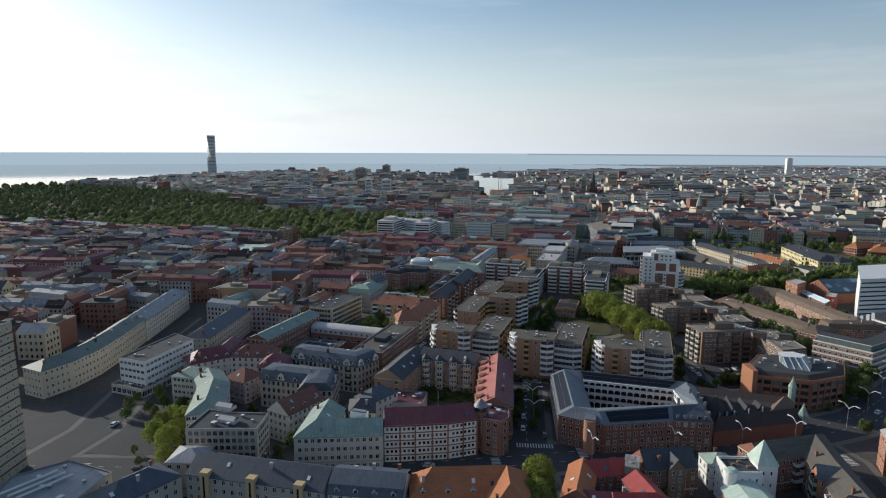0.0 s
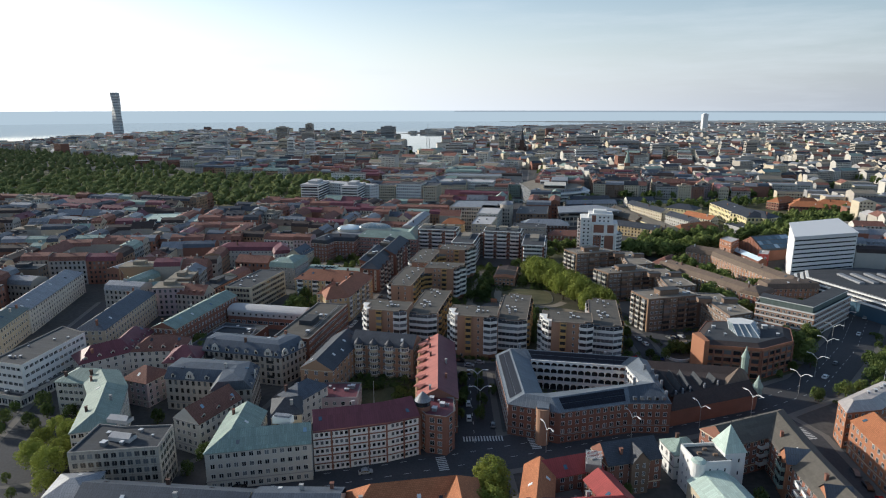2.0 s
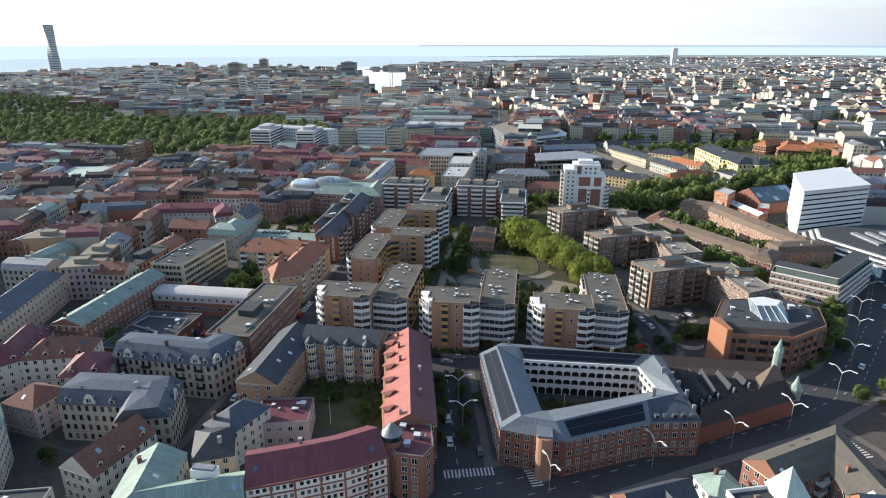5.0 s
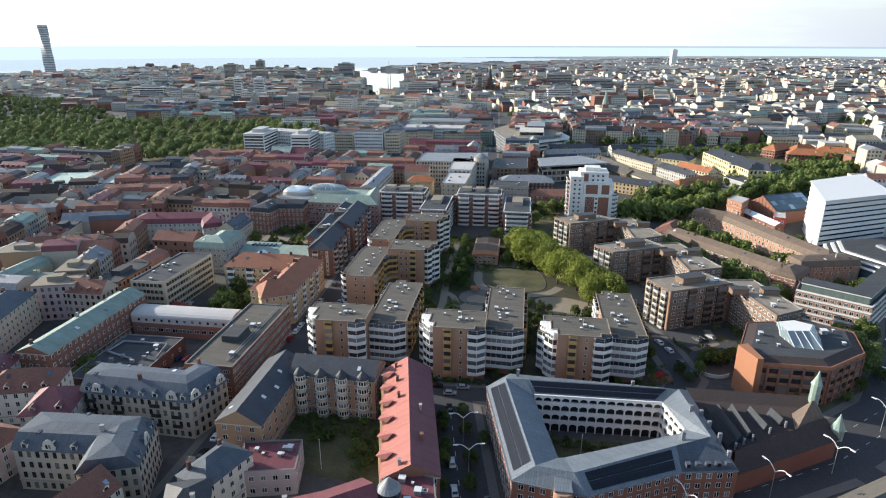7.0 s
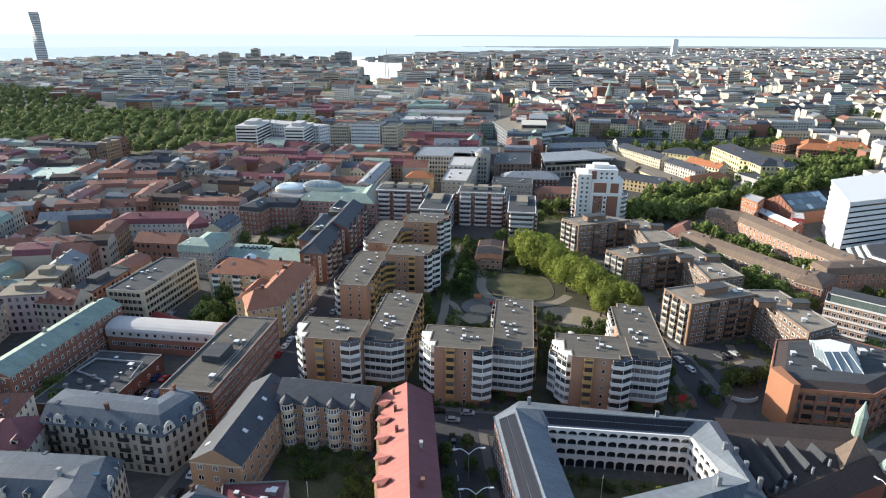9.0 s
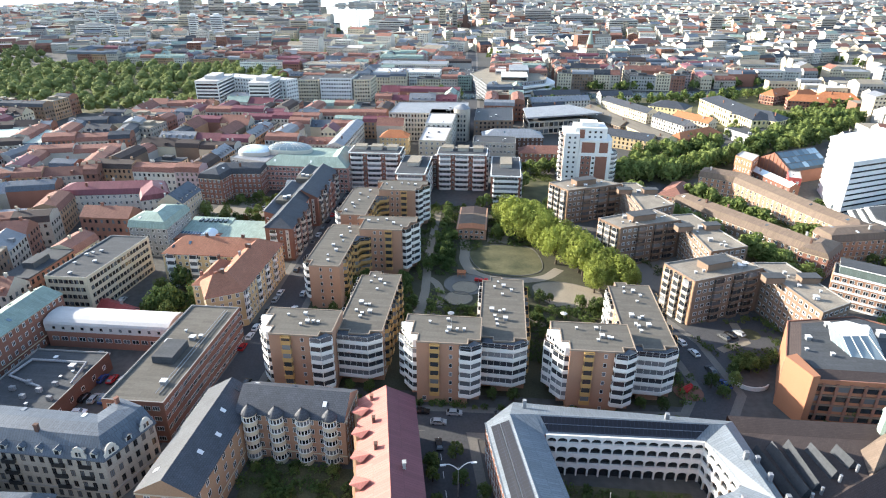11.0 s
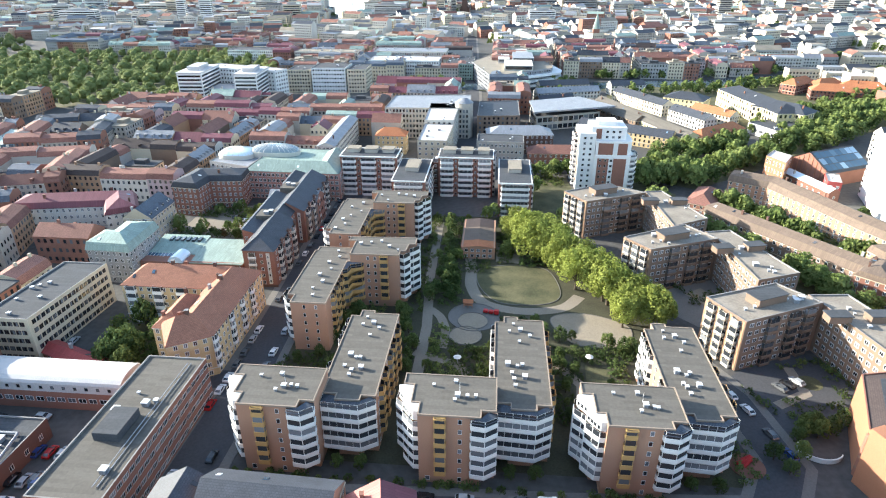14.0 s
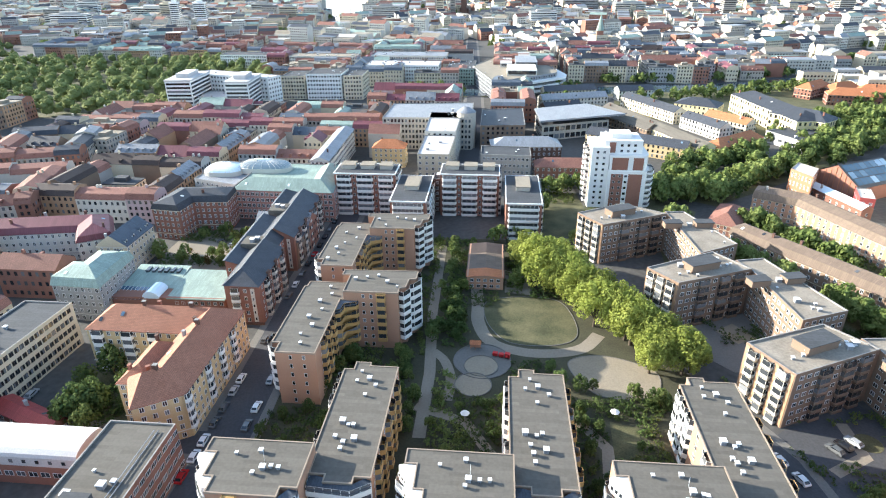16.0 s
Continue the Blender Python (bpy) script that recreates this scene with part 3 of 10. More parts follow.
def strip_house(name, label, category, line, width, eave, ridge, wall, roof, floors=4, closed=False, hip=True, single=True, gap=2.9, w=1.15, wh=1.55, frame="frame", group="", dormers=0, dormer_roof=None, sides=(True, True), chimneys=0, split=2, base=0.0, over=0.35, skip=None, mans=0.0, cornice=True, gables=(), setback=0.9):
    """A house whose pitched roof follows a line of plan points. mans: height of a steep lower roof slope."""
    ox, oy = sum(p[0] for p in line) / len(line), sum(p[1] for p in line) / len(line)
    line = [(x - ox, y - oy) for x, y in line]
    t = thing(name, label, category, (ox, oy, 0), group=group)
    left, right = offset(line, width / 2, closed), offset(line, -width / 2, closed)
    el, er = offset(line, width / 2 + over, closed), offset(line, -width / 2 - over, closed)
    segs = len(line) if closed else len(line) - 1
    b = Build()
    for i in range(segs):
        j = (i + 1) % len(line)
        b.face([(*right[i], -0.5), (*right[j], -0.5), (*right[j], eave), (*right[i], eave)])
        b.face([(*left[j], -0.5), (*left[i], -0.5), (*left[i], eave), (*left[j], eave)])
    peak = ridge if not hip else eave
    if not closed:
        for i, s in ((0, 1), (-1, -1)):
            quad = [(*left[i], -0.5), (*right[i], -0.5), (*right[i], eave), (*line[i], peak), (*left[i], eave)]
            if hip:
                quad.pop(3)
            b.face(quad if s > 0 else quad[::-1])
    b.make("wall", [wall], t)
    # string course over the ground storey, and eaves moulding
    if cornice:
        key = "greyp" if wall in ("offwhite", "white", "stone") else "cream" if wall.startswith("brick") else "offwhite"
        loops = [right, left[::-1]] if closed else [list(right) + list(left)[::-1]]
        for loop in loops:
            for nm, z in (("string_course", eave / floors), ("cornice", eave - 0.45)):
                c = Build()
                outer = inset(loop, -0.16)
                for i in range(len(loop)):
                    j = (i + 1) % len(loop)
                    o0, o1, a0, a1 = outer[i], outer[j], loop[i], loop[j]
                    c.face([(*o0, z - 0.13), (*o1, z - 0.13), (*o1, z + 0.13), (*o0, z + 0.13)])
                    c.face([(*o0, z + 0.13), (*o1, z + 0.13), (*a1, z + 0.13), (*a0, z + 0.13)])
                    c.face([(*a0, z - 0.13), (*a1, z - 0.13), (*o1, z - 0.13), (*o0, z - 0.13)])
                c.make(nm, [key], t)
    r = Build()
    rl = list(line)
    if hip and not closed:
        for i, k in ((0, 1), (-1, -2)):
            d = Vector(line[k]) - Vector(line[i])
            d = d.normalized() * min(width * 0.5, d.length * 0.45)
            rl[i] = (line[i][0] + d.x, line[i][1] + d.y)
            o = d.normalized() * over
            el[i] = (el[i][0] - o.x, el[i][1] - o.y)
            er[i] = (er[i][0] - o.x, er[i][1] - o.y)
    drop = eave - 0.15
    if mans:
        ml, mr = offset(line, width / 2 - setback, closed), offset(line, -width / 2 + setback, closed)
        zm = eave + mans
    for i in range(segs):
        j = (i + 1) % len(line)
        for e, s in ((er, 1), (el, -1)):
            mm = (mr if s > 0 else ml) if mans else None
            if mans:
                parts = [[(*e[i], drop), (*e[j], drop), (*mm[j], zm), (*mm[i], zm)], [(*mm[i], zm), (*mm[j], zm), (*rl[j], ridge), (*rl[i], ridge)]]
            else:
                parts = [[(*e[i], drop), (*e[j], drop), (*rl[j], ridge), (*rl[i], ridge)]]
            parts.append([(*e[i], drop - 0.2), (*e[j], drop - 0.2), (*e[j], drop), (*e[i], drop)])
            for q in parts:
                r.face(q if s > 0 else q[::-1])
    if hip and not closed:
        for i, s in ((0, 1), (-1, -1)):
            tri = [(*el[i], drop), (*er[i], drop), (*rl[i], ridge)]
            if mans:
                tri = [(*el[i], drop), (*er[i], drop), (*mr[i], zm), (*ml[i], zm)]
                tri2 = [(*ml[i], zm), (*mr[i], zm), (*rl[i], ridge)]
                r.face(tri2 if s > 0 else tri2[::-1])
            r.face(tri if s > 0 else tri[::-1])
    r.make("roof", [roof], t)
    single = single and oy < 300 and ox > -180
    bag = Build(oy < 560)
    # roof lights and chimneys along the slopes
    rr = random.Random(int(ox * 5 + oy * 3))
    for i in range(segs):
        j = (i + 1) % len(line)
        d = Vector(line[j]) - Vector(line[i])
        u = d.normalized()
        step_ = 7.0 if oy < 420 else 16.0
        for k in range(int(d.length / step_)):
            s = rr.choice((1, -1))
            f = (k + rr.uniform(0.2, 0.8)) / max(int(d.length / step_), 1)
            up = rr.uniform(0.35, 0.7)
            c = Vector(line[i]) + d * f + Vector((-u.y, u.x)) * s * (width / 2) * (1 - up)
            z = eave + (ridge - eave) * up
            if mans:
                z = eave + mans + (ridge - eave - mans) * (1 - (width / 2) * (1 - up) / (width / 2 - setback))
                if abs((width / 2) * (1 - up)) > width / 2 - setback:
                    continue
            bb = Build()
            at = Matrix.Translation((c.x, c.y, z)) @ Matrix.Rotation(math.atan2(u.y, u.x), 4, "Z")
            if rr.random() < 0.45:
                bb.box(-0.45, -0.35, -0.9, 0.45, 0.35, 1.6, 0, at)
                bb.box(-0.55, -0.45, 1.6, 0.55, 0.45, 1.75, 0, at)
                bb.make("chimney", [rr.choice(("brick_dark", "brick_red", "greyp"))], t)
            else:
                tilt = Matrix.Rotation(-s * math.atan2(ridge - eave - mans, width / 2), 4, "X")
                bb.box(-0.5, -0.7, -0.1, 0.5, 0.7, 0.14, 0, at @ tilt)
                bb.make("skylight", [rr.choice(("glassmid", "glassblue", "metal"))], t)
    for i in range(segs):
        j = (i + 1) % len(line)
        for p0, p1, on in ((right[i], right[j], sides[1]), (left[j], left[i], sides[0])):
            if on and seen((p0[0] + ox, p0[1] + oy), (p1[0] + ox, p1[1] + oy)):
                windows(t, p0, p1, base, eave, floors, w, wh, gap, 1.0, single, bag, frame, split, skip)
                if gables:
                    m = wall_frame(p0, p1)
                    for f in gables:
                        gable(t, m @ Matrix.Translation(((Vector(p1) - Vector(p0)).length * f, 0.05, eave - 0.1)))
                if dormers:
                    m = wall_frame(p0, p1)
                    length = (Vector(p1) - Vector(p0)).length
                    n = max(int(length // dormers), 0)
                    for k in range(n):
                        dormer(t, m @ Matrix.Translation(((k + 0.5) * length / n, -0.15 if mans else -1.0, eave)), dormer_roof or roof, "offwhite")
    if not closed:
        for p0, p1 in ((left[0], right[0]), (right[-1], left[-1])):
            if seen((p0[0] + ox, p0[1] + oy), (p1[0] + ox, p1[1] + oy)):
                windows(t, p0, p1, base, eave, floors, w, wh, gap, 1.0, single, bag, frame, split, skip)
    if bag.v:
        tagged(bag.make("glazing", ["glass", frame], t), kind="stuff")
    for k in range(chimneys):
        i = k % segs
        j = (i + 1) % len(line)
        f = (k // segs + 0.6) / (chimneys // segs + 1)
        x, y = rl[i][0] * (1 - f) + rl[j][0] * f, rl[i][1] * (1 - f) + rl[j][1] * f
        c = Build()
        c.box(x - 0.5, y - 0.4, ridge - 1.2, x + 0.5, y + 0.4, ridge + 1.2, 0)
        c.box(x - 0.62, y - 0.52, ridge + 1.2, x + 0.62, y + 0.52, ridge + 1.35, 1)
        c.make("chimney", ["brick_dark", "kerb"], t)
    return t


DORMER = {}


def gable(parent, at):
    """A white curved gable with two windows, standing on the eaves."""
    if "gable" not in DORMER:
        b = Build()
        out = [(-2.2, 0), (2.2, 0), (2.2, 1.2), (1.7, 1.7), (1.6, 2.5), (1.1, 3.2), (0.5, 3.6), (0, 3.75), (-0.5, 3.6), (-1.1, 3.2), (-1.6, 2.5), (-1.7, 1.7), (-2.2, 1.2)]
        n = len(out)
        b.face([(x, 0.12, z) for x, z in out][::-1], 0)
        b.face([(x, -0.35, z) for x, z in out], 0)
        for i in range(n):
            (x0, z0), (x1, z1) = out[i], out[(i + 1) % n]
            b.face([(x0, 0.12, z0), (x1, 0.12, z1), (x1, -0.35, z1), (x0, -0.35, z0)], 0)
        b.box(-1.5, -3.0, 0.2, 1.5, -0.35, 2.4, 2)
        for x in (-0.85, 0.15):
            b.face([(x + 0.7, 0.14, 0.7), (x, 0.14, 0.7), (x, 0.14, 2.1), (x + 0.7, 0.14, 2.1)], 1)
        DORMER["gable"] = b.mesh("gable", ["offwhite", "glass", "bluegrey"])
    ob = new("gable", DORMER["gable"])
    ob.parent = parent
    ob.matrix_basis = at @ Matrix.Diagonal((0.8, 0.8, 0.85, 1))


def dormer(parent, at, roof, wall):
    """A small gabled dormer; y points out of the roof."""
    key = (roof, wall)
    if key not in DORMER:
        b = Build()
        b.box(-0.8, -1.6, 0, 0.8, 0.1, 1.5, 1)
        for s in (1, -1):
            q = [(0, 0.3, 2.15), (0, -2.2, 2.15), (s * 1.0, -2.2, 1.4), (s * 1.0, 0.3, 1.4)]
            b.face(q if s > 0 else q[::-1], 0)
        b.face([(-0.8, 0.1, 1.5), (0, 0.1, 2.15), (0.8, 0.1, 1.5)], 1)
        b.face([(-0.5, 0.12, 0.3), (-0.5, 0.12, 1.4), (0.5, 0.12, 1.4), (0.5, 0.12, 0.3)], 2)
        DORMER[key] = b.mesh("dormer", [roof, wall, "glass"])
    ob = new("dormer", DORMER[key])
    ob.parent = parent
    ob.matrix_basis = at
    return ob


def balcony_mesh(outline, white="white", high=1.05, glazed=True, room=1.55):
    """A balcony over an open plan line (outside on its right): slab, solid parapet and dark glazing above."""
    b = Build()
    poly = list(outline)
    b.prism(ccw(poly), -0.2, 0.0, 0, 0, True)
    inner = offset(outline, 0.14, False)
    for i in range(len(outline) - 1):
        p, q, r, s = outline[i], outline[i + 1], inner[i + 1], inner[i]
        b.face([(*p, -0.2), (*q, -0.2), (*q, high), (*p, high)], 0)
        b.face([(*p, high), (*q, high), (*r, high), (*s, high)], 0)
        b.face([(*r, 0), (*s, 0), (*s, high), (*r, high)], 0)
        if glazed:
            # panes between slim posts under a top rail, in one sheet
            S, R = Vector(s), Vector(r)
            L = (R - S).length
            n = max(1, int(L / 1.7))
            cuts = [0.0]
            for k in range(n + 1):
                c = min(max(k / n, 0.05 / L), 1 - 0.05 / L) if L > 0.4 else k / n
                cuts += [max(c - 0.045 / L, 0.0), min(c + 0.045 / L, 1.0)] if L > 0.4 else [c]
            cuts = sorted(set(round(c, 5) for c in cuts + [1.0]))
            for k in range(len(cuts) - 1):
                p0, p1 = S.lerp(R, cuts[k]), S.lerp(R, cuts[k + 1])
                post = (cuts[k + 1] - cuts[k]) * L < 0.14
                b.face([(*p0, high), (*p1, high), (*p1, high + room - 0.08), (*p0, high + room - 0.08)], 0 if post else 1)
                b.face([(*p0, high + room - 0.08), (*p1, high + room - 0.08), (*p1, high + room), (*p0, high + room)], 0)
    return b.mesh("balcony", [white, "glassmid"])


def stack(parent, mesh, zs, name="balcony", x=0, y=0):
    for z in zs:
        ob = new(name, mesh)
        ob.parent = parent
        ob.matrix_basis = Matrix.Translation((x, y, z))


def ground_sheet(name, label, poly, z, mat, category="", kind="structure", thick=0.0):
    b = Build()
    poly = ccw(poly)
    if thick:
        b.prism(poly, z - thick, z)
    else:
        b.face([(x, y, z) for x, y in poly])
    return tagged(b.make(name, [mat]), label, category, kind=kind)


def ribbon(line, width):
    return offset(line, width / 2, False) + list(reversed(offset(line, -width / 2, False)))


# ---- ground, streets and water ----
ground_sheet("ground", "grey city ground of asphalt and yards", [(-5600, -900), (5600, -900), (5600, 5200), (-5600, 5200)], 0.0, "city")
SEA = [(-5600, 1000), (-1750, 1000), (-1640, 1500), (-1950, 2150), (-1500, 2380), (-900, 2420), (-700, 2500), (-540, 3300), (0, 3700), (700, 4350), (5600, 4700), (5600, 5200), (-5600, 5200)]
ground_sheet("water", "pale blue calm sea beyond the city", SEA, 0.25, "water")
ground_sheet("water", "grey harbour basin between quays", [(-350, 1440), (-318, 1440), (-395, 1900), (-480, 2500), (-700, 2520), (-560, 1900)], 0.22, "water")
CANAL = [(-260, 735), (20, 760), (120, 782), (180, 792), (372, 880), (640, 1000)]
ground_sheet("water", "dark canal between tree-lined banks", ribbon(CANAL, 30), 0.22, "water")

STREETS = [
    ([(-260, 118), (-200, 138), (-135, 158), (-80, 179), (-43, 197), (-10, 214), (25, 234), (62, 254), (92, 278), (125, 328), (160, 395), (210, 470)], 19),
    ([(-35, 207), (-47, 268)], 15),
    ([(-104, 269), (-62, 271), (-20, 272.5), (24, 275.5)], 8),
    ([(24, 275.5), (33, 292), (29, 316), (18, 338)], 9),
    ([(-109.5, 196), (-108, 300), (-110.5, 380), (-111.5, 500)], 12),
    ([(-109.5, 196), (-118, 178), (-117, 160)], 8),
    ([(-58, 480), (-58, 640), (-66, 820), (-86, 1240)], 12),
    ([(-196, 130), (-200, 170), (-236, 250), (-262, 320)], 16),
    ([(66, 254), (76, 236), (77.6, 217), (79, 200), (88, 160)], 9),
    ([(-35, 204), (-20, 150), (-12, 110)], 16),
    ([(-114, 312), (-190, 310)], 8),
]
for k, (line, width) in enumerate(STREETS):
    ground_sheet("pavement", "grey paved walk beside the carriageway", ribbon(line, width + 5), 0.12 + 0.004 * k, "pave", thick=0.5)
for k, (line, width) in enumerate(STREETS):
    ground_sheet("road", "dark grey asphalt carriageway", ribbon(line, width), 0.17 + 0.004 * k, "asphalt")

# lawns, paths and play places of the courtyard
ground_sheet("ground_court", "dark planted soil of the courtyard gardens", [(-104, 284), (-104, 330), (-66, 440), (-8, 440), (-6, 400), (18, 345), (24, 284)], 0.06, "earth")
def curved(pts, closed=True, n=6):
    """A smooth line through plan points."""
    out, m = [], len(pts)
    for i in range(m if closed else m - 1):
        p0, p1, p2, p3 = (Vector(pts[k % m] if closed else pts[min(max(k, 0), m - 1)]) for k in (i - 1, i, i + 1, i + 2))
        for k in range(n):
            u = k / n
            q = p1 * 2 + (p2 - p0) * u + (p0 * 2 - p1 * 5 + p2 * 4 - p3) * u * u + (p1 * 3 - p0 - p2 * 3 + p3) * u ** 3
            out.append((q.x / 2, q.y / 2))
    return out if closed else out + [tuple(pts[-1])]


def edging(label, line, z=0.2):
    """A slim stone kerb along a closed line."""
    b = Build()
    o, i_ = offset(line, -0.12, True), offset(line, 0.12, True)
    for k in range(len(line)):
        j = (k + 1) % len(line)
        b.face([(*o[k], z), (*o[j], z), (*i_[j], z), (*i_[k], z)])
        b.face([(*o[k], 0), (*o[j], 0), (*o[j], z), (*o[k], z)])
        b.face([(*i_[j], 0), (*i_[k], 0), (*i_[k], z), (*i_[j], z)])
    tagged(b.make("kerb", ["pave"]), label, "kerb", kind="structure")


LAWN = curved([(-44.3, 384.9), (-42.9, 372.9), (-36, 362.5), (-22.9, 361.6), (-14.6, 366.5), (-14.0, 378), (-18, 389), (-28, 391.5), (-40, 389.5)])
ground_sheet("lawn", "worn olive-green lawn of the courtyard", LAWN, 0.14, "lawn")
edging("low stone kerb round the lawn", LAWN, 0.24)
SANDY = curved([(-18.2, 353.6), (-16.9, 346), (-11.5, 338.6), (-3, 337.4), (5, 340), (7, 350), (-2, 356), (-11, 357.2)])
ground_sheet("lawn", "dry trodden sand-coloured lawn", SANDY, 0.14, "sand")
edging("low stone kerb round the trodden lawn", SANDY, 0.22)
ground_sheet("path", "pale gravel path through the courtyard", ribbon([(-59.5, 318), (-59.5, 345), (-62, 378), (-63, 432)], 3.4), 0.12, "gravel")
ground_sheet("path", "pale gravel path round the lawn", ribbon(curved([(-47.5, 397), (-46.6, 384), (-46, 373), (-41.5, 362), (-32, 357.6), (-22, 357.6), (-13, 361), (-7, 369)], False), 4.4), 0.118, "gravel")
ground_sheet("path", "pale gravel forecourt of the pavilion", [(-37.2, 394), (-28, 393), (-27, 406), (-37.2, 412)], 0.117, "gravel")
ground_sheet("path", "pale gravel ring walk beside the playground", ribbon(curved([(-59.5, 356), (-55.5, 351), (-53, 342), (-53.5, 333)], False), 3.0), 0.115, "gravel")
ground_sheet("path", "pale gravel garden path", ribbon([(-62, 330), (-48, 325), (-40, 312), (-40, 302)], 3.0), 0.116, "gravel")
ground_sheet("path", "pale gravel garden path", ribbon([(-20, 330), (-12, 318), (-14, 300)], 3.0), 0.114, "gravel")


def disc(x, y, r, n=28):
    return [(x + r * math.cos(2 * math.pi * k / n), y + r * math.sin(2 * math.pi * k / n)) for k in range(n)]


ground_sheet("play_area", "round sand-coloured playground", disc(-44.2, 352, 8.6), 0.16, "pave", thick=0.3)
ground_sheet("play_area", "inner round sand pit", disc(-44.5, 349.5, 5.0), 0.20, "sand", thick=0.3)
ground_sheet("play_area", "small round sand pit", disc(-46.5, 340.5, 5.2), 0.18, "sand", thick=0.3)
edging("low kerb round the playground", disc(-44.2, 352, 8.7), 0.34)
edging("low kerb round the sand pit", disc(-44.5, 349.5, 5.1), 0.36)
edging("low kerb round the small sand pit", disc(-46.5, 340.5, 5.3), 0.36)
ground_sheet("lawn", "shaded lawn of a walled garden", [(-90, 228), (-60, 224), (-66, 252), (-92, 252)], 0.13, "lawn")
ground_sheet("lawn", "shaded courtyard lawn", [(-18, 230), (-12, 228), (18, 240), (14, 252), (-19, 252)], 0.13, "lawn")
ground_sheet("lawn", "green verge with hedges", [(36, 268), (52, 262), (100, 300), (84, 304), (60, 280)], 0.13, "lawn")
ground_sheet("lawn", "green park under trees", [(44, 500), (66, 486), (140, 545), (250, 640), (250, 700), (120, 560)], 0.13, "lawn")
PARK = [(-417, 632), (-300, 660), (-240, 712), (-290, 872), (-367, 905), (-634, 900), (-1000, 960), (-1500, 1080), (-1650, 1120), (-1500, 820), (-790, 575)]
ground_sheet("park_ground", "dark green park ground under trees", PARK, 0.14, "lawn")


ground_sheet("lawn", "green court lawn by the northern blocks", [(-34, 438), (-6, 446), (2, 476), (0, 500), (-32, 500)], 0.08, "lawn")
ground_sheet("lawn", "green lawn round the white tower", [(2, 446), (40, 444), (54, 478), (40, 500), (2, 482)], 0.085, "lawn")
ground_sheet("play_area", "pale paved play court between brown houses", [(31, 374), (36, 367), (43, 371), (38, 379)], 0.14, "sand", thick=0.3)
ground_sheet("lawn", "round lawn bed in the forecourt", [(53.2 + 3.4 * math.cos(k * 0.3927), 325 + 3.4 * math.sin(k * 0.3927)) for k in range(16)], 0.16, "lawn", thick=0.3)
ground_sheet("path", "pale paved walk in the forecourt", ribbon([(40, 314), (50, 320), (50, 332)], 3.0), 0.135, "gravel")
ground_sheet("lawn", "small garden lawn in the court", [(-11, 312), (-4, 312), (-3, 326), (-10, 328)], 0.13, "lawn")
ground_sheet("forecourt", "grey paved forecourt with planted beds", [(26, 322), (38, 300), (70, 312), (58, 341), (34, 328)], 0.118, "asphalt")
ground_sheet("forecourt", "grey paved court between brown houses", [(12, 372), (30, 352), (48, 356), (44, 386), (20, 374)], 0.118, "pave")
ground_sheet("lawn", "green lawn between the brown rows", [(52, 430), (60, 440), (78, 470), (98, 455), (116, 400), (98, 384), (70, 360), (44, 402)], 0.09, "lawn")
ground_sheet("lawn", "green gardens behind the brown houses", [(28, 440), (52, 430), (44, 400), (24, 398)], 0.10, "lawn")
ground_sheet("lawn", "green yard with trees beside the yellow house", [(-162, 308), (-134, 308), (-134, 338), (-162, 338)], 0.13, "lawn")
ground_sheet("lawn", "green banks along the canal", ribbon([(-130, 735), (20, 745), (130, 765), (190, 775), (380, 862), (640, 985)], 14), 0.16, "lawn")
ground_sheet("lawn", "green park beside the canal", [(130, 600), (250, 690), (360, 800), (330, 840), (180, 765), (60, 745), (50, 690)], 0.10, "lawn")


ground_sheet("plaza", "worn dark paving of the tram square", [(-204, 152), (-172, 158), (-150, 168), (-158, 186), (-176, 200), (-200, 198)], 0.145, "asphalt")
ground_sheet("plaza", "grey paved corner before the tower", [(-236, 146), (-206, 152), (-204, 196), (-226, 200)], 0.135, "asphalt")

def crossing(x, y, turn, n, length=3.2):
    b = Build()
    for k in range(n):
        b.box((k - n / 2) * 1.0, -length / 2, 0, (k - n / 2) * 1.0 + 0.5, length / 2, 0.006)
    tagged(b.make("road_marking", ["paint"], None, at=pose(x, y, 0.222, 0, 0, turn)), "white zebra crossing on asphalt", "marking", kind="structure")


crossing(-33, 213, 14, 14)
crossing(-16.5, 215, 110, 10)
crossing(-44, 196, 112, 8)
crossing(75.6, 238, -68, 8)
crossing(-178, 143, -68, 14)
crossing(-150, 148, 112, 12)
for line, _ in STREETS[:2]:
    b = Build()
    for i in range(len(line) - 1):
        p, q = Vector(line[i]), Vector(line[i + 1])
        d = (q - p).normalized()
        k = 3.0
        while k < (q - p).length - 3:
            for o in ((-3.2, 3.2) if len(line) > 2 else (0,)):
                c = p + d * k + Vector((-d.y, d.x)) * o
                e = Vector((-d.y, d.x)) * 0.09
                f = c + d * 2.2
                b.face([(*(c - e), 0.222), (*(f - e), 0.222), (*(f + e), 0.222), (*(c + e), 0.222)])
            k += 6
    tagged(b.make("road_marking", ["paint"]), "white dashed lane lines", "marking", kind="structure")

# ---- the courtyard estate ----
FL = 2.83


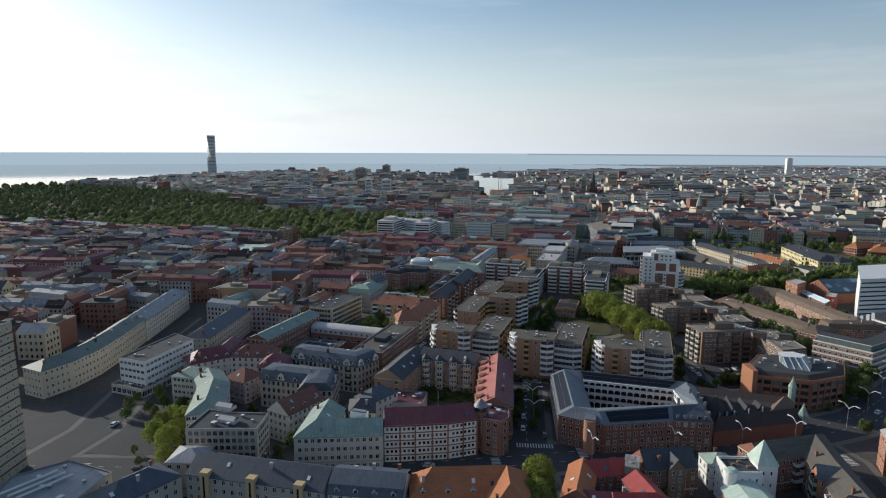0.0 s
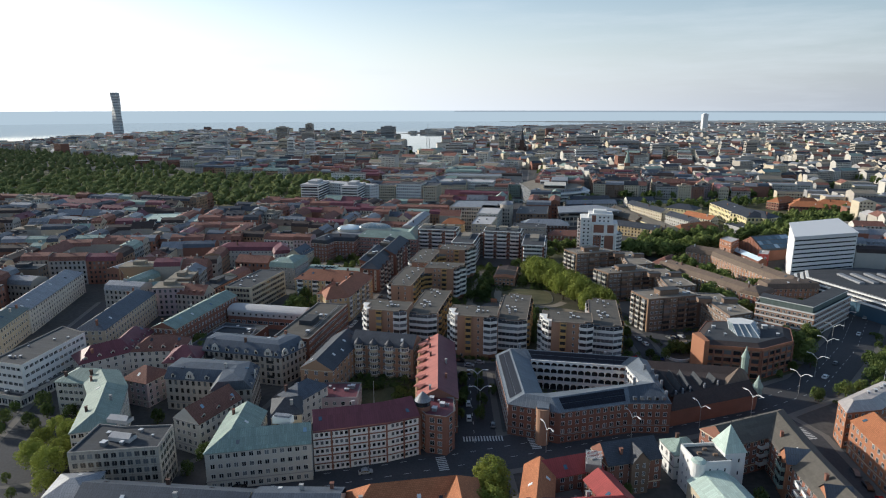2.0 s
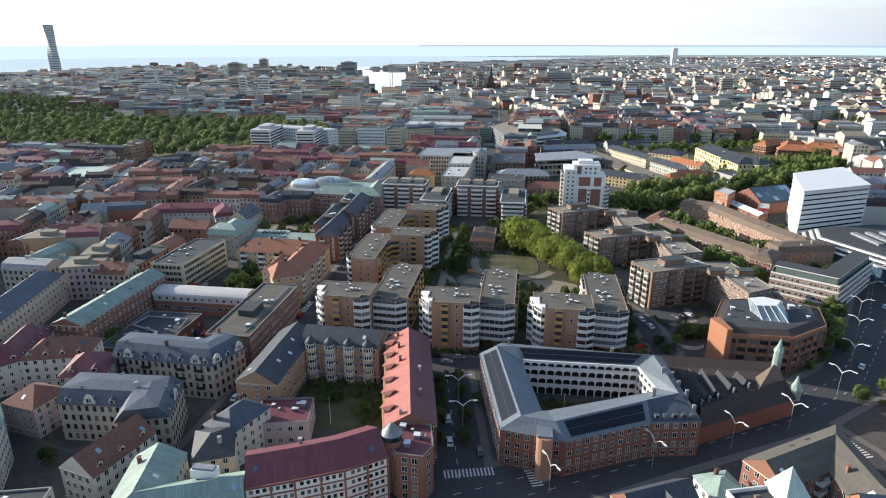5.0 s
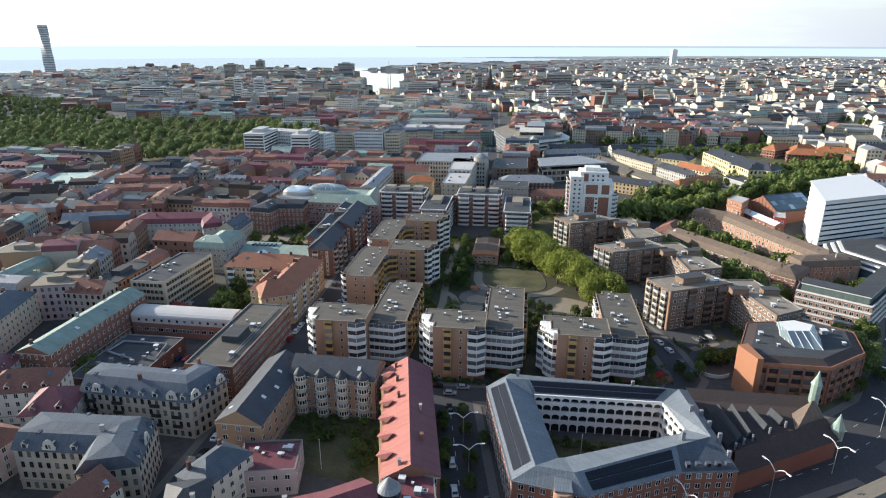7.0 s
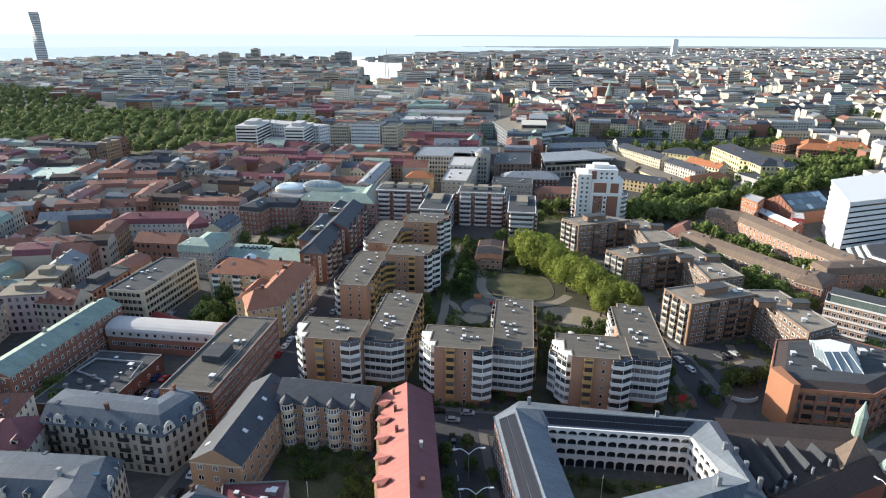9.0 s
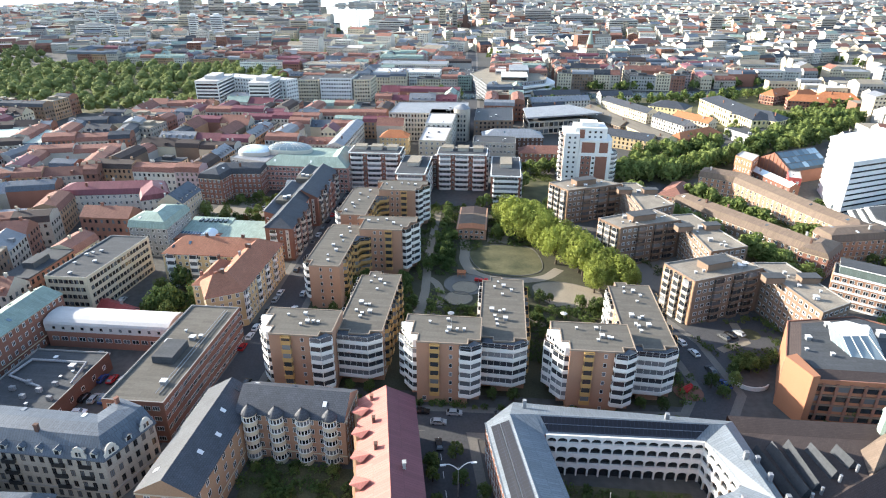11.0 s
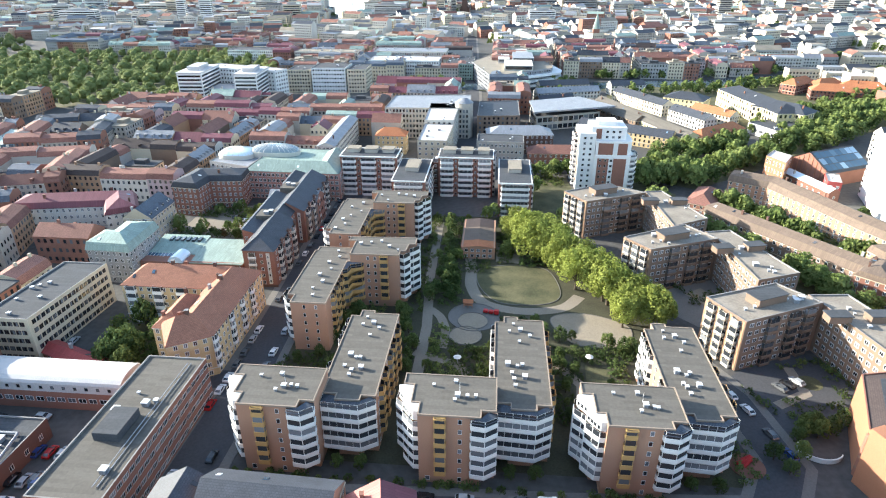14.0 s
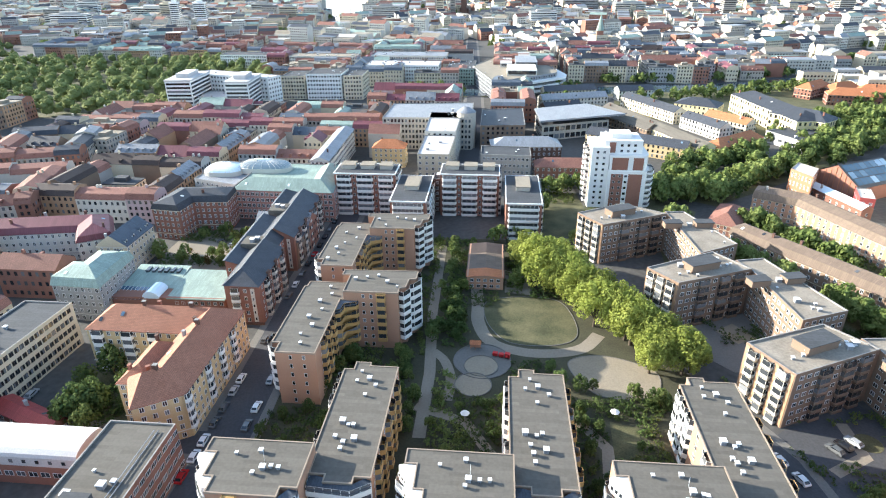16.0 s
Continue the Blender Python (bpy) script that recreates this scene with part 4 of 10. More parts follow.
def deck(t, plan, h, name="wall"):
    """A brick storey stack with a felt roof inside a slim raised edge."""
    b = Build()
    b.prism(plan, -0.5, h, 0)
    b.make(name, ["brick"], t)
    ins, edge = inset(plan, 0.22), inset(plan, -0.06)
    cap = Build()
    cap.face([(px, py, h + 0.02) for px, py in ins], 0)
    for i in range(len(plan)):
        j = (i + 1) % len(plan)
        cap.face([(*edge[i], h - 0.22), (*edge[j], h - 0.22), (*edge[j], h + 0.22), (*edge[i], h + 0.22)], 1)
        cap.face([(*edge[i], h + 0.22), (*edge[j], h + 0.22), (*ins[j], h + 0.22), (*ins[i], h + 0.22)], 1)
        cap.face([(*ins[j], h + 0.02), (*ins[i], h + 0.02), (*ins[i], h + 0.22), (*ins[j], h + 0.22)], 1)
    cap.make("roof", ["flat", "roofedge"], t)


def canopy(t, outline, wall_line, z):
    """Sloping sheet-metal roof over the top balcony, from the wall's line out to the balcony's."""
    b = Build()
    for i in range(len(outline) - 1):
        b.face([(*outline[i], z - 0.45), (*outline[i + 1], z - 0.45), (*wall_line[i + 1], z), (*wall_line[i], z)])
        b.face([(*outline[i], z - 0.6), (*outline[i + 1], z - 0.6), (*outline[i + 1], z - 0.45), (*outline[i], z - 0.45)])
    b.make("balcony_roof", ["bluegrey"], t, "blue-grey sheet-metal balcony roof")


def estate_block(x, y):
    """Seven storeys of tan brick in front, a long wing of six behind its east end."""
    t = thing("apartment_block", "tan brick apartment block with white balcony bands and grey felt roofs", "apartment block", (x, y, 0), group="estate blocks in a row")
    h, hw = 7 * FL + 0.1, 6 * FL
    front = ccw([(0, 14.3), (21.75, 14.3), (21.75, 2.4), (18.4, 2.4), (18.4, 0), (4.4, 0), (4.4, 4.0), (2.4, 4.0), (2.4, 10.3), (0, 10.3)])
    wing = ccw([(21.77, 8.9), (25.1, 8.9), (25.1, 6.9), (31.1, 6.9), (31.1, 8.7), (34.6, 8.7), (34.6, 45), (27.4, 45), (27.4, 46.4), (23.5, 46.4), (23.5, 43.4), (21.0, 43.4), (21.0, 14.5), (21.77, 14.5)])
    deck(t, front, h)
    deck(t, wing, hw, "wing_wall")
    zs = [k * FL + 0.35 for k in range(1, 7)]
    west = [(0.1, 12.6), (-1.5, 11.8), (-1.9, 8.6), (-0.2, 7.0), (0.5, 6.2), (0.2, 4.2), (1.6, 2.4), (3.0, 0.9), (4.5, 0.9)]
    stack(t, balcony_mesh(west), zs[:-1])
    top = Build()
    top.prism(ccw([(0.3, 10.4), (2.5, 10.4), (2.5, 4.1), (4.5, 4.1), (4.5, 1.2), (3.2, 1.2), (1.9, 2.6), (0.6, 4.4), (0.9, 6.3), (-0.9, 8.6), (-1.1, 10.0)]), h - FL + 0.2, h - 0.1, 0)
    top.make("top_bay", ["white"], t, "white rendered top-storey bay")
    ring_ = [(2.6, 0.6), (1.6, 2.0), (0.2, 4.2), (0.5, 6.3), (-1.3, 8.6)]
    for i in range(len(ring_) - 1):
        p1, p0 = (ring_[i][0] + 0.25, ring_[i][1] + 0.2), (ring_[i + 1][0] + 0.25, ring_[i + 1][1] + 0.2)
        windows(t, p0, p1, h - FL + 0.3, h - 0.2, 1, 0.8, 1.1, 1.1, 0.25, split=1)
    se = [(16.0, 0.05), (16.2, -1.0), (19.4, -1.4), (22.2, 0.6), (21.8, 2.5)]
    stack(t, balcony_mesh(se), zs)
    canopy(t, se, [(16.0, 0.05), (17.4, -0.02), (18.3, -0.02), (20.0, 2.38), (21.8, 2.5)], h - 0.25)
    south = [(21.8, 8.8), (21.9, 5.6), (31.0, 4.9), (34.9, 7.4), (34.6, 8.8)]
    stack(t, balcony_mesh(south), zs[:-1])
    canopy(t, south, [(21.8, 8.8), (23.4, 8.8), (30.8, 6.88), (33.0, 8.6), (34.6, 8.8)], hw - 0.25)
    stack(t, balcony_mesh([(8.0, 0.05), (8.0, -0.95), (10.7, -0.95), (10.7, 0.05)], "amber"), zs)
    hood = Build()
    hood.box(7.95, -1.0, h - 0.55, 10.75, 0.02, h - 0.2)
    hood.make("hood", ["amber"], t)
    side = balcony_mesh([(34.5, 0), (35.9, 0.5), (35.9, 2.9), (34.5, 3.4)], "amber")
    for y0 in (12, 17.5, 24.5, 30, 37):
        stack(t, side, zs[:-1], "balcony", 0, y0)
    wside = balcony_mesh([(21.1, 3.6), (19.9, 3.0), (19.9, 0.6), (21.1, 0)], "white")
    for y0 in (18, 30.5, 34.6, 38.7):
        stack(t, wside, zs[:-1], "balcony", 0, y0)
    windows(t, (12.9, 0), (14.7, 0), 0, h, 7, 0.9, 1.3, 2.0, 0.4, split=1)
    windows(t, (5.2, 0), (7.6, 0), 0, FL, 1, 1.1, 1.3, 2.0, 0.4, split=1)
    windows(t, (34.6, 9.5), (34.6, 44.5), 0, hw, 6, 1.2, 1.3, 6.2, 1.6, split=2)
    windows(t, (21.0, 30), (21.0, 15.5), 0, hw, 6, 1.4, 1.3, 4.4, 1.2, split=2)
    r = random.Random(int(x))
    j = lambda: r.uniform(-0.5, 0.5)
    vents(t, [(u + j(), v + j(), q) for u, v, q in ((7.0, 10.3, 0.3), (12, 11.2, 0.45), (13.3, 6.8, 0.6), (15.2, 6.9, 0.35), (16.6, 6.4, 0.35), (12, 5.2, 0.35))], h + 0.02)
    vents(t, [(u + j(), v + j(), q) for u, v, q in ((25.8, 42.5, 0.3), (25, 38.5, 0.35), (28.4, 39.3, 0.6), (30.6, 36.8, 0.4), (28, 33.5, 0.35), (24.8, 24, 0.7), (26.5, 23.0, 0.35), (28, 23.3, 0.4), (25.2, 19.5, 0.4), (26.3, 17.6, 0.45), (29, 18.4, 0.65), (26.5, 15.3, 0.4))], hw + 0.02)
    mast = Build()
    mast.tube((13.2, 8.6, h), (13.2, 8.6, h + 2.6), 0.05, 0.03, 6)
    mast.make("aerial", ["metal"], t)
    return t


for k in range(3):
    estate_block(-99.6 + 41.25 * k, 279.5)


def estate_corner(x, y, wing):
    """A six-storey wing along the street with a seven-storey head at its north-east end."""
    t = thing("apartment_block", "orange brick apartment block along the street with amber and white balconies", "apartment block", (x, y, 0), group="estate blocks along the street")
    h, hw = 7 * FL + 0.1, 6 * FL
    y0 = wing - 9.0
    plan = ccw([(2.6, 0), (13.5, 0), (13.5, y0), (14.6, y0), (14.6, wing + 1.5), (1.2, wing + 1.5), (1.2, wing - 1.5), (0.4, wing - 1.5), (0.4, 4.4), (2.6, 4.4)])
    head = ccw([(14.62, y0), (31.4, y0), (31.4, y0 + 3.2), (33.2, y0 + 3.8), (33.6, y0 + 8.8), (35.8, y0 + 9.4), (35.8, y0 + 14.4), (12.0, y0 + 13.6), (12.0, wing + 1.52), (14.62, wing + 1.52)])
    deck(t, plan, hw, "wing_wall")
    deck(t, head, h)
    zs = [k * FL + 0.35 for k in range(1, 7)]
    stack(t, balcony_mesh([(31.3, y0 + 1.2), (33.0, y0 + 0.6), (34.8, y0 + 3.4), (34.4, y0 + 5.6), (35.4, y0 + 6.2), (37.4, y0 + 9.0), (37.0, y0 + 13.4), (35.7, y0 + 13.8)]), zs)
    stack(t, balcony_mesh([(0.5, 9.2), (-0.9, 8.4), (-1.1, 4.8), (0.6, 2.0), (2.7, 1.4)]), zs[:-1])
    stack(t, balcony_mesh([(24.8, y0 + 0.05), (24.8, y0 - 1.0), (27.6, y0 - 1.0), (27.6, y0 + 0.05)], "amber"), zs)
    hood = Build()
    hood.box(24.75, y0 - 1.05, h - 0.55, 27.65, y0 + 0.02, h - 0.2)
    hood.make("hood", ["amber"], t)
    bow = [(13.4, y0 - 6.5), (15.0, y0 - 5.6), (15.4, y0 - 2.4), (18.8, y0 - 1.2), (19.2, y0 + 0.05)]
    stack(t, balcony_mesh(bow, "amber"), zs[:-1])
    canopy(t, bow, [(13.4, y0 - 6.5), (13.52, y0 - 5.0), (13.6, y0 - 0.1), (15.5, y0 - 0.02), (19.2, y0 + 0.05)], hw - 0.2)
    am = balcony_mesh([(13.4, 0), (14.8, 0.5), (14.8, 2.7), (13.4, 3.2)], "amber")
    for v in (5.5, 10.5, 15.5):
        if v < wing - 18:
            stack(t, am, zs[:-1], "balcony", 0, v)
    windows(t, (5.6, 0), (11.6, 0), 0, hw, 6, 0.8, 1.3, 3.6, 0.8, split=1)
    windows(t, (19.6, y0), (24.2, y0), 0, h, 7, 0.9, 1.3, 2.4, 0.6, split=1)
    windows(t, (13.5, 1), (13.5, y0 - 7), 0, hw, 6, 1.0, 1.3, 5.0, 3.0, split=1)
    r = random.Random(int(y))
    vents(t, [(4 + r.uniform(0, 7), 4 + 4.4 * k, r.choice((0.3, 0.4, 0.55))) for k in range(int(wing / 4.6))], hw + 0.02)
    vents(t, [(17 + 3.4 * k, y0 + 4 + r.uniform(-2, 6), r.choice((0.3, 0.4, 0.55))) for k in range(5)], h + 0.02)
    return t


estate_corner(-101.4, 328.6, 37.0)
estate_corner(-102.6, 378.6, 34.5)


def north_block(x, y, wide, deep, h, floors, twin):
    t = thing("apartment_block", "red-brown brick apartment block with white balcony bands", "apartment block", (x, y, 0), group="northern estate blocks")
    b = Build()
    b.prism([(0, 0), (wide, 0), (wide, deep), (0, deep)], -0.5, h)
    b.make("wall", ["brick_red"], t)
    r = Build()
    r.box(-0.3, -0.3, h, wide + 0.3, deep + 0.3, h + 0.55, 0)
    r.make("cornice", ["white"], t)
    r = Build()
    r.face([(0.2, 0.2, h + 0.56), (wide - 0.2, 0.2, h + 0.56), (wide - 0.2, deep - 0.2, h + 0.56), (0.2, deep - 0.2, h + 0.56)])
    r.make("roof", ["flatdark"], t)
    fh = h / floors
    zs = [k * fh + 0.3 for k in range(floors)]
    spans = ((0.8, wide * 0.28), (wide * 0.36, wide * 0.64), (wide * 0.72, wide - 0.8)) if twin else ((wide * 0.06, wide * 0.94),)
    for a, c in spans:
        stack(t, balcony_mesh([(a, 0), (a + 0.5, -1.3), (c - 0.5, -1.3), (c, 0)], room=1.4), zs)
    for a, c in ((deep * 0.15, deep * 0.5), (deep * 0.6, deep * 0.95)):
        stack(t, balcony_mesh([(wide, a), (wide + 1.2, a), (wide + 1.2, c), (wide, c)], room=1.4), zs)
    if twin:
        windows(t, (wide * 0.29, 0), (wide * 0.35, 0), 0, h, floors, 0.9, 1.2, 2, 0.2, split=1)
        windows(t, (wide * 0.65, 0), (wide * 0.71, 0), 0, h, floors, 0.9, 1.2, 2, 0.2, split=1)
    for a in ((0.08, 0.3), (0.4, 0.62), (0.72, 0.92)) if twin else ((0.3, 0.7),):
        p = Build()
        p.box(wide * a[0], deep * 0.4, h + 0.5, wide * a[1], deep * 0.8, h + 2.4, 0)
        p.make("penthouse", ["stone"], t)
        p = Build()
        p.box(wide * a[0] - 0.2, deep * 0.4 - 0.2, h + 2.4, wide * a[1] + 0.2, deep * 0.8 + 0.2, h + 2.65, 0)
        p.make("penthouse_roof", ["flatpale"], t)
    return t


north_block(-116.5, 464, 28.5, 15, 20, 7, True)
north_block(-86.6, 440, 15.4, 34, 16.2, 6, False)
north_block(-67.2, 466, 27.2, 15, 20, 7, True)
north_block(-37.0, 441, 15.2, 36, 16.2, 6, False)
flat_house("apartment_block", "low link of dark brick between blocks", "apartment block", [(-71, 470), (-67, 470), (-67, 480), (-71, 480)], 16, "brick_dark", "flatdark", 6)


def brown_block(corners, wing, name_group):
    label = "brown brick apartment house with pale flat roof"
    t = flat_house("apartment_house", label, "apartment house", corners, 16.8, "brick_brown", "flatbrown", 6, gap=2.5, w=1.5, wh=1.4, split=2, group=name_group)
    poly = ccw(corners)
    ox, oy = sum(p[0] for p in poly) / 4, sum(p[1] for p in poly) / 4
    p = [(x - ox, y - oy) for x, y in poly]
    u = (Vector(corners[2]) - Vector(corners[1])).normalized()
    n = Vector((u.y, -u.x))
    zs = [k * 2.8 + 0.3 for k in range(6)]
    a = Vector(corners[1]) - Vector((ox, oy))
    long_ = (Vector(corners[2]) - Vector(corners[1])).length
    for s in (0.34, 0.62, 0.82):
        c = a + u * long_ * s
        o = [c - u * 1.9, c - u * 1.9 + n * 1.2, c + u * 1.9 + n * 1.2, c + u * 1.9]
        stack(t, balcony_mesh([tuple(q) for q in o], "brick_brown", 0.75), zs)
    w = (Vector(corners[0]) - Vector(corners[1]))
    un = w.normalized()
    nn = Vector((-un.y, un.x))
    for s in (0.2, 0.5, 0.8):
        c = a + w * s
        o = [c + un * 1.4, c + un * 1.4 + nn * 1.2, c - un * 1.4 + nn * 1.2, c - un * 1.4]
        stack(t, balcony_mesh([tuple(q) for q in o], "offwhite", 0.7), zs)
    # tan piers on the west front only: its sunlight put into the brick colour
    wm_ = wall_frame(tuple(a + w), tuple(a))
    for s0, s1 in ((0.02, 0.09), (0.31, 0.39), (0.61, 0.69), (0.91, 0.98)):
        face_ = Build()
        face_.box(w.length * s0, 0.0, 0.2, w.length * s1, 0.12, 16.6, 0, wm_)
        face_.make("brick_pier", ["brick_tan"], t)
    pent = Build()
    c = (Vector(p[0]) + Vector(p[1]) + Vector(p[2]) + Vector(p[3])) / 4 + u * 2
    pent.box(-6.5, -2.6, 16.8, 4.5, 2.6, 19.4, 0, Matrix.Translation((c.x, c.y, 0)) @ Matrix.Rotation(math.atan2(u.y, u.x), 4, "Z"))
    pent.make("penthouse", ["brick_brown"], t)
    cap = Build()
    cap.box(-6.8, -2.9, 19.4, 4.8, 2.9, 19.6, 0, Matrix.Translation((c.x, c.y, 0)) @ Matrix.Rotation(math.atan2(u.y, u.x), 4, "Z"))
    cap.make("penthouse_roof", ["flatdark"], t)
    vents(t, [(u.x * k + n.x * 2, u.y * k + n.y * 2, 0.4) for k in (-9, -5.5, 7, 10)], 16.8)
    t2 = flat_house("apartment_house", "brown brick wing with pale flat roof and brick penthouses", "apartment house", wing, 16.0, "brick_brown", "flatbrown", 6, gap=2.6, w=1.5, wh=1.4, group=name_group)
    poly = ccw(wing)
    ox, oy = sum(q[0] for q in poly) / len(poly), sum(q[1] for q in poly) / len(poly)
    d = (Vector(wing[2]) - Vector(wing[1])).normalized()
    for k in (-7, 5):
        pent = Build()
        pent.box(-3.2, -1.8, 16, 3.2, 1.8, 18.2, 0, Matrix.Translation((d.x * k, d.y * k, 0)) @ Matrix.Rotation(math.atan2(d.y, d.x), 4, "Z"))
        pent.make("penthouse", ["brick_brown"], t2)
        cap = Build()
        cap.box(-3.5, -2.1, 18.2, 3.5, 2.1, 18.4, 0, Matrix.Translation((d.x * k, d.y * k, 0)) @ Matrix.Rotation(math.atan2(d.y, d.x), 4, "Z"))
        cap.make("penthouse_roof", ["flatdark"], t2)


brown_block([(26.5, 342.6), (33.6, 329.0), (60.4, 342.0), (51, 353.5)], [(60.6, 342.3), (55.5, 350), (71, 349.2), (79.2, 320.3), (67.4, 313.0)][0:1] + [(58.6, 348.0), (71, 349.2), (79.2, 320.3), (67.4, 313.0)], "brown houses east of the court")
brown_block([(9.3, 384.9), (17.0, 374.6), (43.6, 386.2), (34.7, 398.8)], [(43.8, 386.4), (41, 394), (51.1, 396.4), (62.5, 362.6), (47.0, 356.2)], "brown houses east of the court")
brown_block([(-8.2, 431.6), (0.1, 419.6), (27.4, 432.9), (11.3, 442.9)], [(28.0, 433.4), (27.5, 437), (35.3, 437.7), (46.3, 407.5), (30.8, 398.5)], "brown houses east of the court")

# white tower with brick infill
def white_tower(x, y):
    t = thing("tower_block", "white stepped residential tower with red brick panels", "tower block", (x, y, 0))
    t.scale = (1.17, 1.17, 0.91)
    b = Build()
    b.prism([(0, 0), (7, 0), (7, 16), (0, 16)], -0.5, 33)
    b.prism([(7, -1.5), (22, -1.5), (24, 3), (24, 14), (20, 17), (7, 17)], -0.5, 21)
    b.prism([(7.2, -1), (21, -1), (23, 3), (23, 13.5), (19, 16.5), (7.2, 16.5)], 20.5, 29)
    b.prism([(5, 2), (20, 2), (20, 15), (5, 15)], 28.5, 36)
    b.prism([(8, 5), (16, 5), (16, 12), (8, 12)], 35.5, 38.5)
    b.make("wall", ["white"], t)
    r = Build()
    for x0, x1, z0, z1, y0 in ((8.2, 13.0, 1, 19.5, -1.56), (15.0, 20.5, 1, 19.5, -1.56), (8.2, 14.5, 21.5, 28, -1.06), (16.5, 20.5, 21.5, 28, -1.06), (7, 9.5, 29.5, 35, 1.94)):
        r.box(x0, y0, z0, x1, y0 + 0.3, z1)
    for y0, y1 in ((1, 4), (9, 12)):
        r.box(-0.06, y0, 4, 0.3, y1, 31)
    r.make("brick_panel", ["brick_red"], t)
    zs = [k * 3.0 + 1.0 for k in range(10)]
    stack(t, balcony_mesh([(22, -0.5), (24.6, 0), (26, 3), (26, 8), (24, 8.5)], room=1.2), zs[:7])
    stack(t, balcony_mesh([(0, 8.5), (-1.4, 8.5), (-1.4, 5), (0, 5)], room=1.2), zs)
    stack(t, balcony_mesh([(0, 15.5), (-1.4, 15.5), (-1.4, 12.5), (0, 12.5)], room=1.2), zs)
    windows(t, (0.5, 0), (6.8, 0), 1, 32, 10, 1.1, 1.4, 2.6, 1.0, split=1)
    windows(t, (13, -1.56), (15, -1.56), 1, 20, 6, 1.2, 1.4, 3, 0.2, split=1)
    windows(t, (8, -1.58), (13, -1.58), 1, 20, 6, 0.9, 1.3, 2.2, 0.8, split=1)
    windows(t, (10, 2), (19, 2), 29, 35, 2, 1.2, 1.4, 2.6, 0.8, split=1)


white_tower(3.0, 481.0)

# pavilion in the court
t = thing("pavilion", "low brick pavilion with orange tile roof in the court", "pavilion", (-44.5, 410, 0))
b = Build()
b.prism([(-6.7, -14), (6.7, -14), (6.7, 14), (-6.7, 14)], -0.2, 5.3)
b.make("wall", ["brick"], t)
r = Build()
for y0, y1, key in ((-14.4, -8, 0), (-8, 5, 1), (5, 14.4, 2)):
    for s in (1, -1):
        q = [(s * 7, y0, 5.2), (s * 7, y1, 5.2), (0, y1, 6.0), (0, y0, 6.0)]
        r.face(q if s > 0 else q[::-1], key)
r.face([(-6.7, -14, 5.2), (6.7, -14, 5.2), (0, -14, 6.0)], 3)
r.make("roof", ["tileor", "mansbrown", "darktile", "brick"], t)
windows(t, (-6, -14), (6, -14), 0.3, 5.0, 2, 1.3, 1.2, 2.4, 0.8)


# ---- west side of the street ----
strip_house("apartment_house", "yellow plaster apartment house with red tile roof", "apartment house", [(-159.5, 346.8), (-124, 346.8), (-123.8, 318), (-131, 313.5)], 13.5, 13.8, 18.6, "yellow", "tilewarm", 5, single=True, gap=2.6, chimneys=4, split=2)
strip_house("apartment_house", "yellow plaster inner wing with red tile roof", "apartment house", [(-132.5, 336), (-132.5, 317.5)], 8.5, 13.2, 16.6, "yellow", "tilewarm", 5, hip=True)
t = thing("balcony_bay", "white glazed balcony stacks on the yard front", "bay", (-152, 340.0, 0))
for x0 in (-4, 5, 13):
    stack(t, balcony_mesh([(x0 - 1.6, 0.1), (x0 - 1.6, -1.2), (x0 + 1.6, -1.2), (x0 + 1.6, 0.1)], "white", 0.9), [k * 2.76 + 0.4 for k in range(5)])
strip_house("shed", "low yard shed with red metal roof", "shed", [(-176, 321), (-152, 312)], 6, 2.8, 4.4, "brick_red", "redmetal", 1, hip=False, gap=4, cornice=False)
t = thing("balcony_bay", "white plaster bays with rounded balconies on the street front", "bay", (-117.0, 318, 0))
bm_ = balcony_mesh([(0.1, -1.5), (0.7, -1.2), (1.0, 0), (0.7, 1.2), (0.1, 1.5)], "white", 0.8)
for y0 in (-3, 8.5, 17, 25):
    stack(t, bm_, [k * 2.76 + 0.4 for k in range(1, 5)], "balcony", 0, y0)


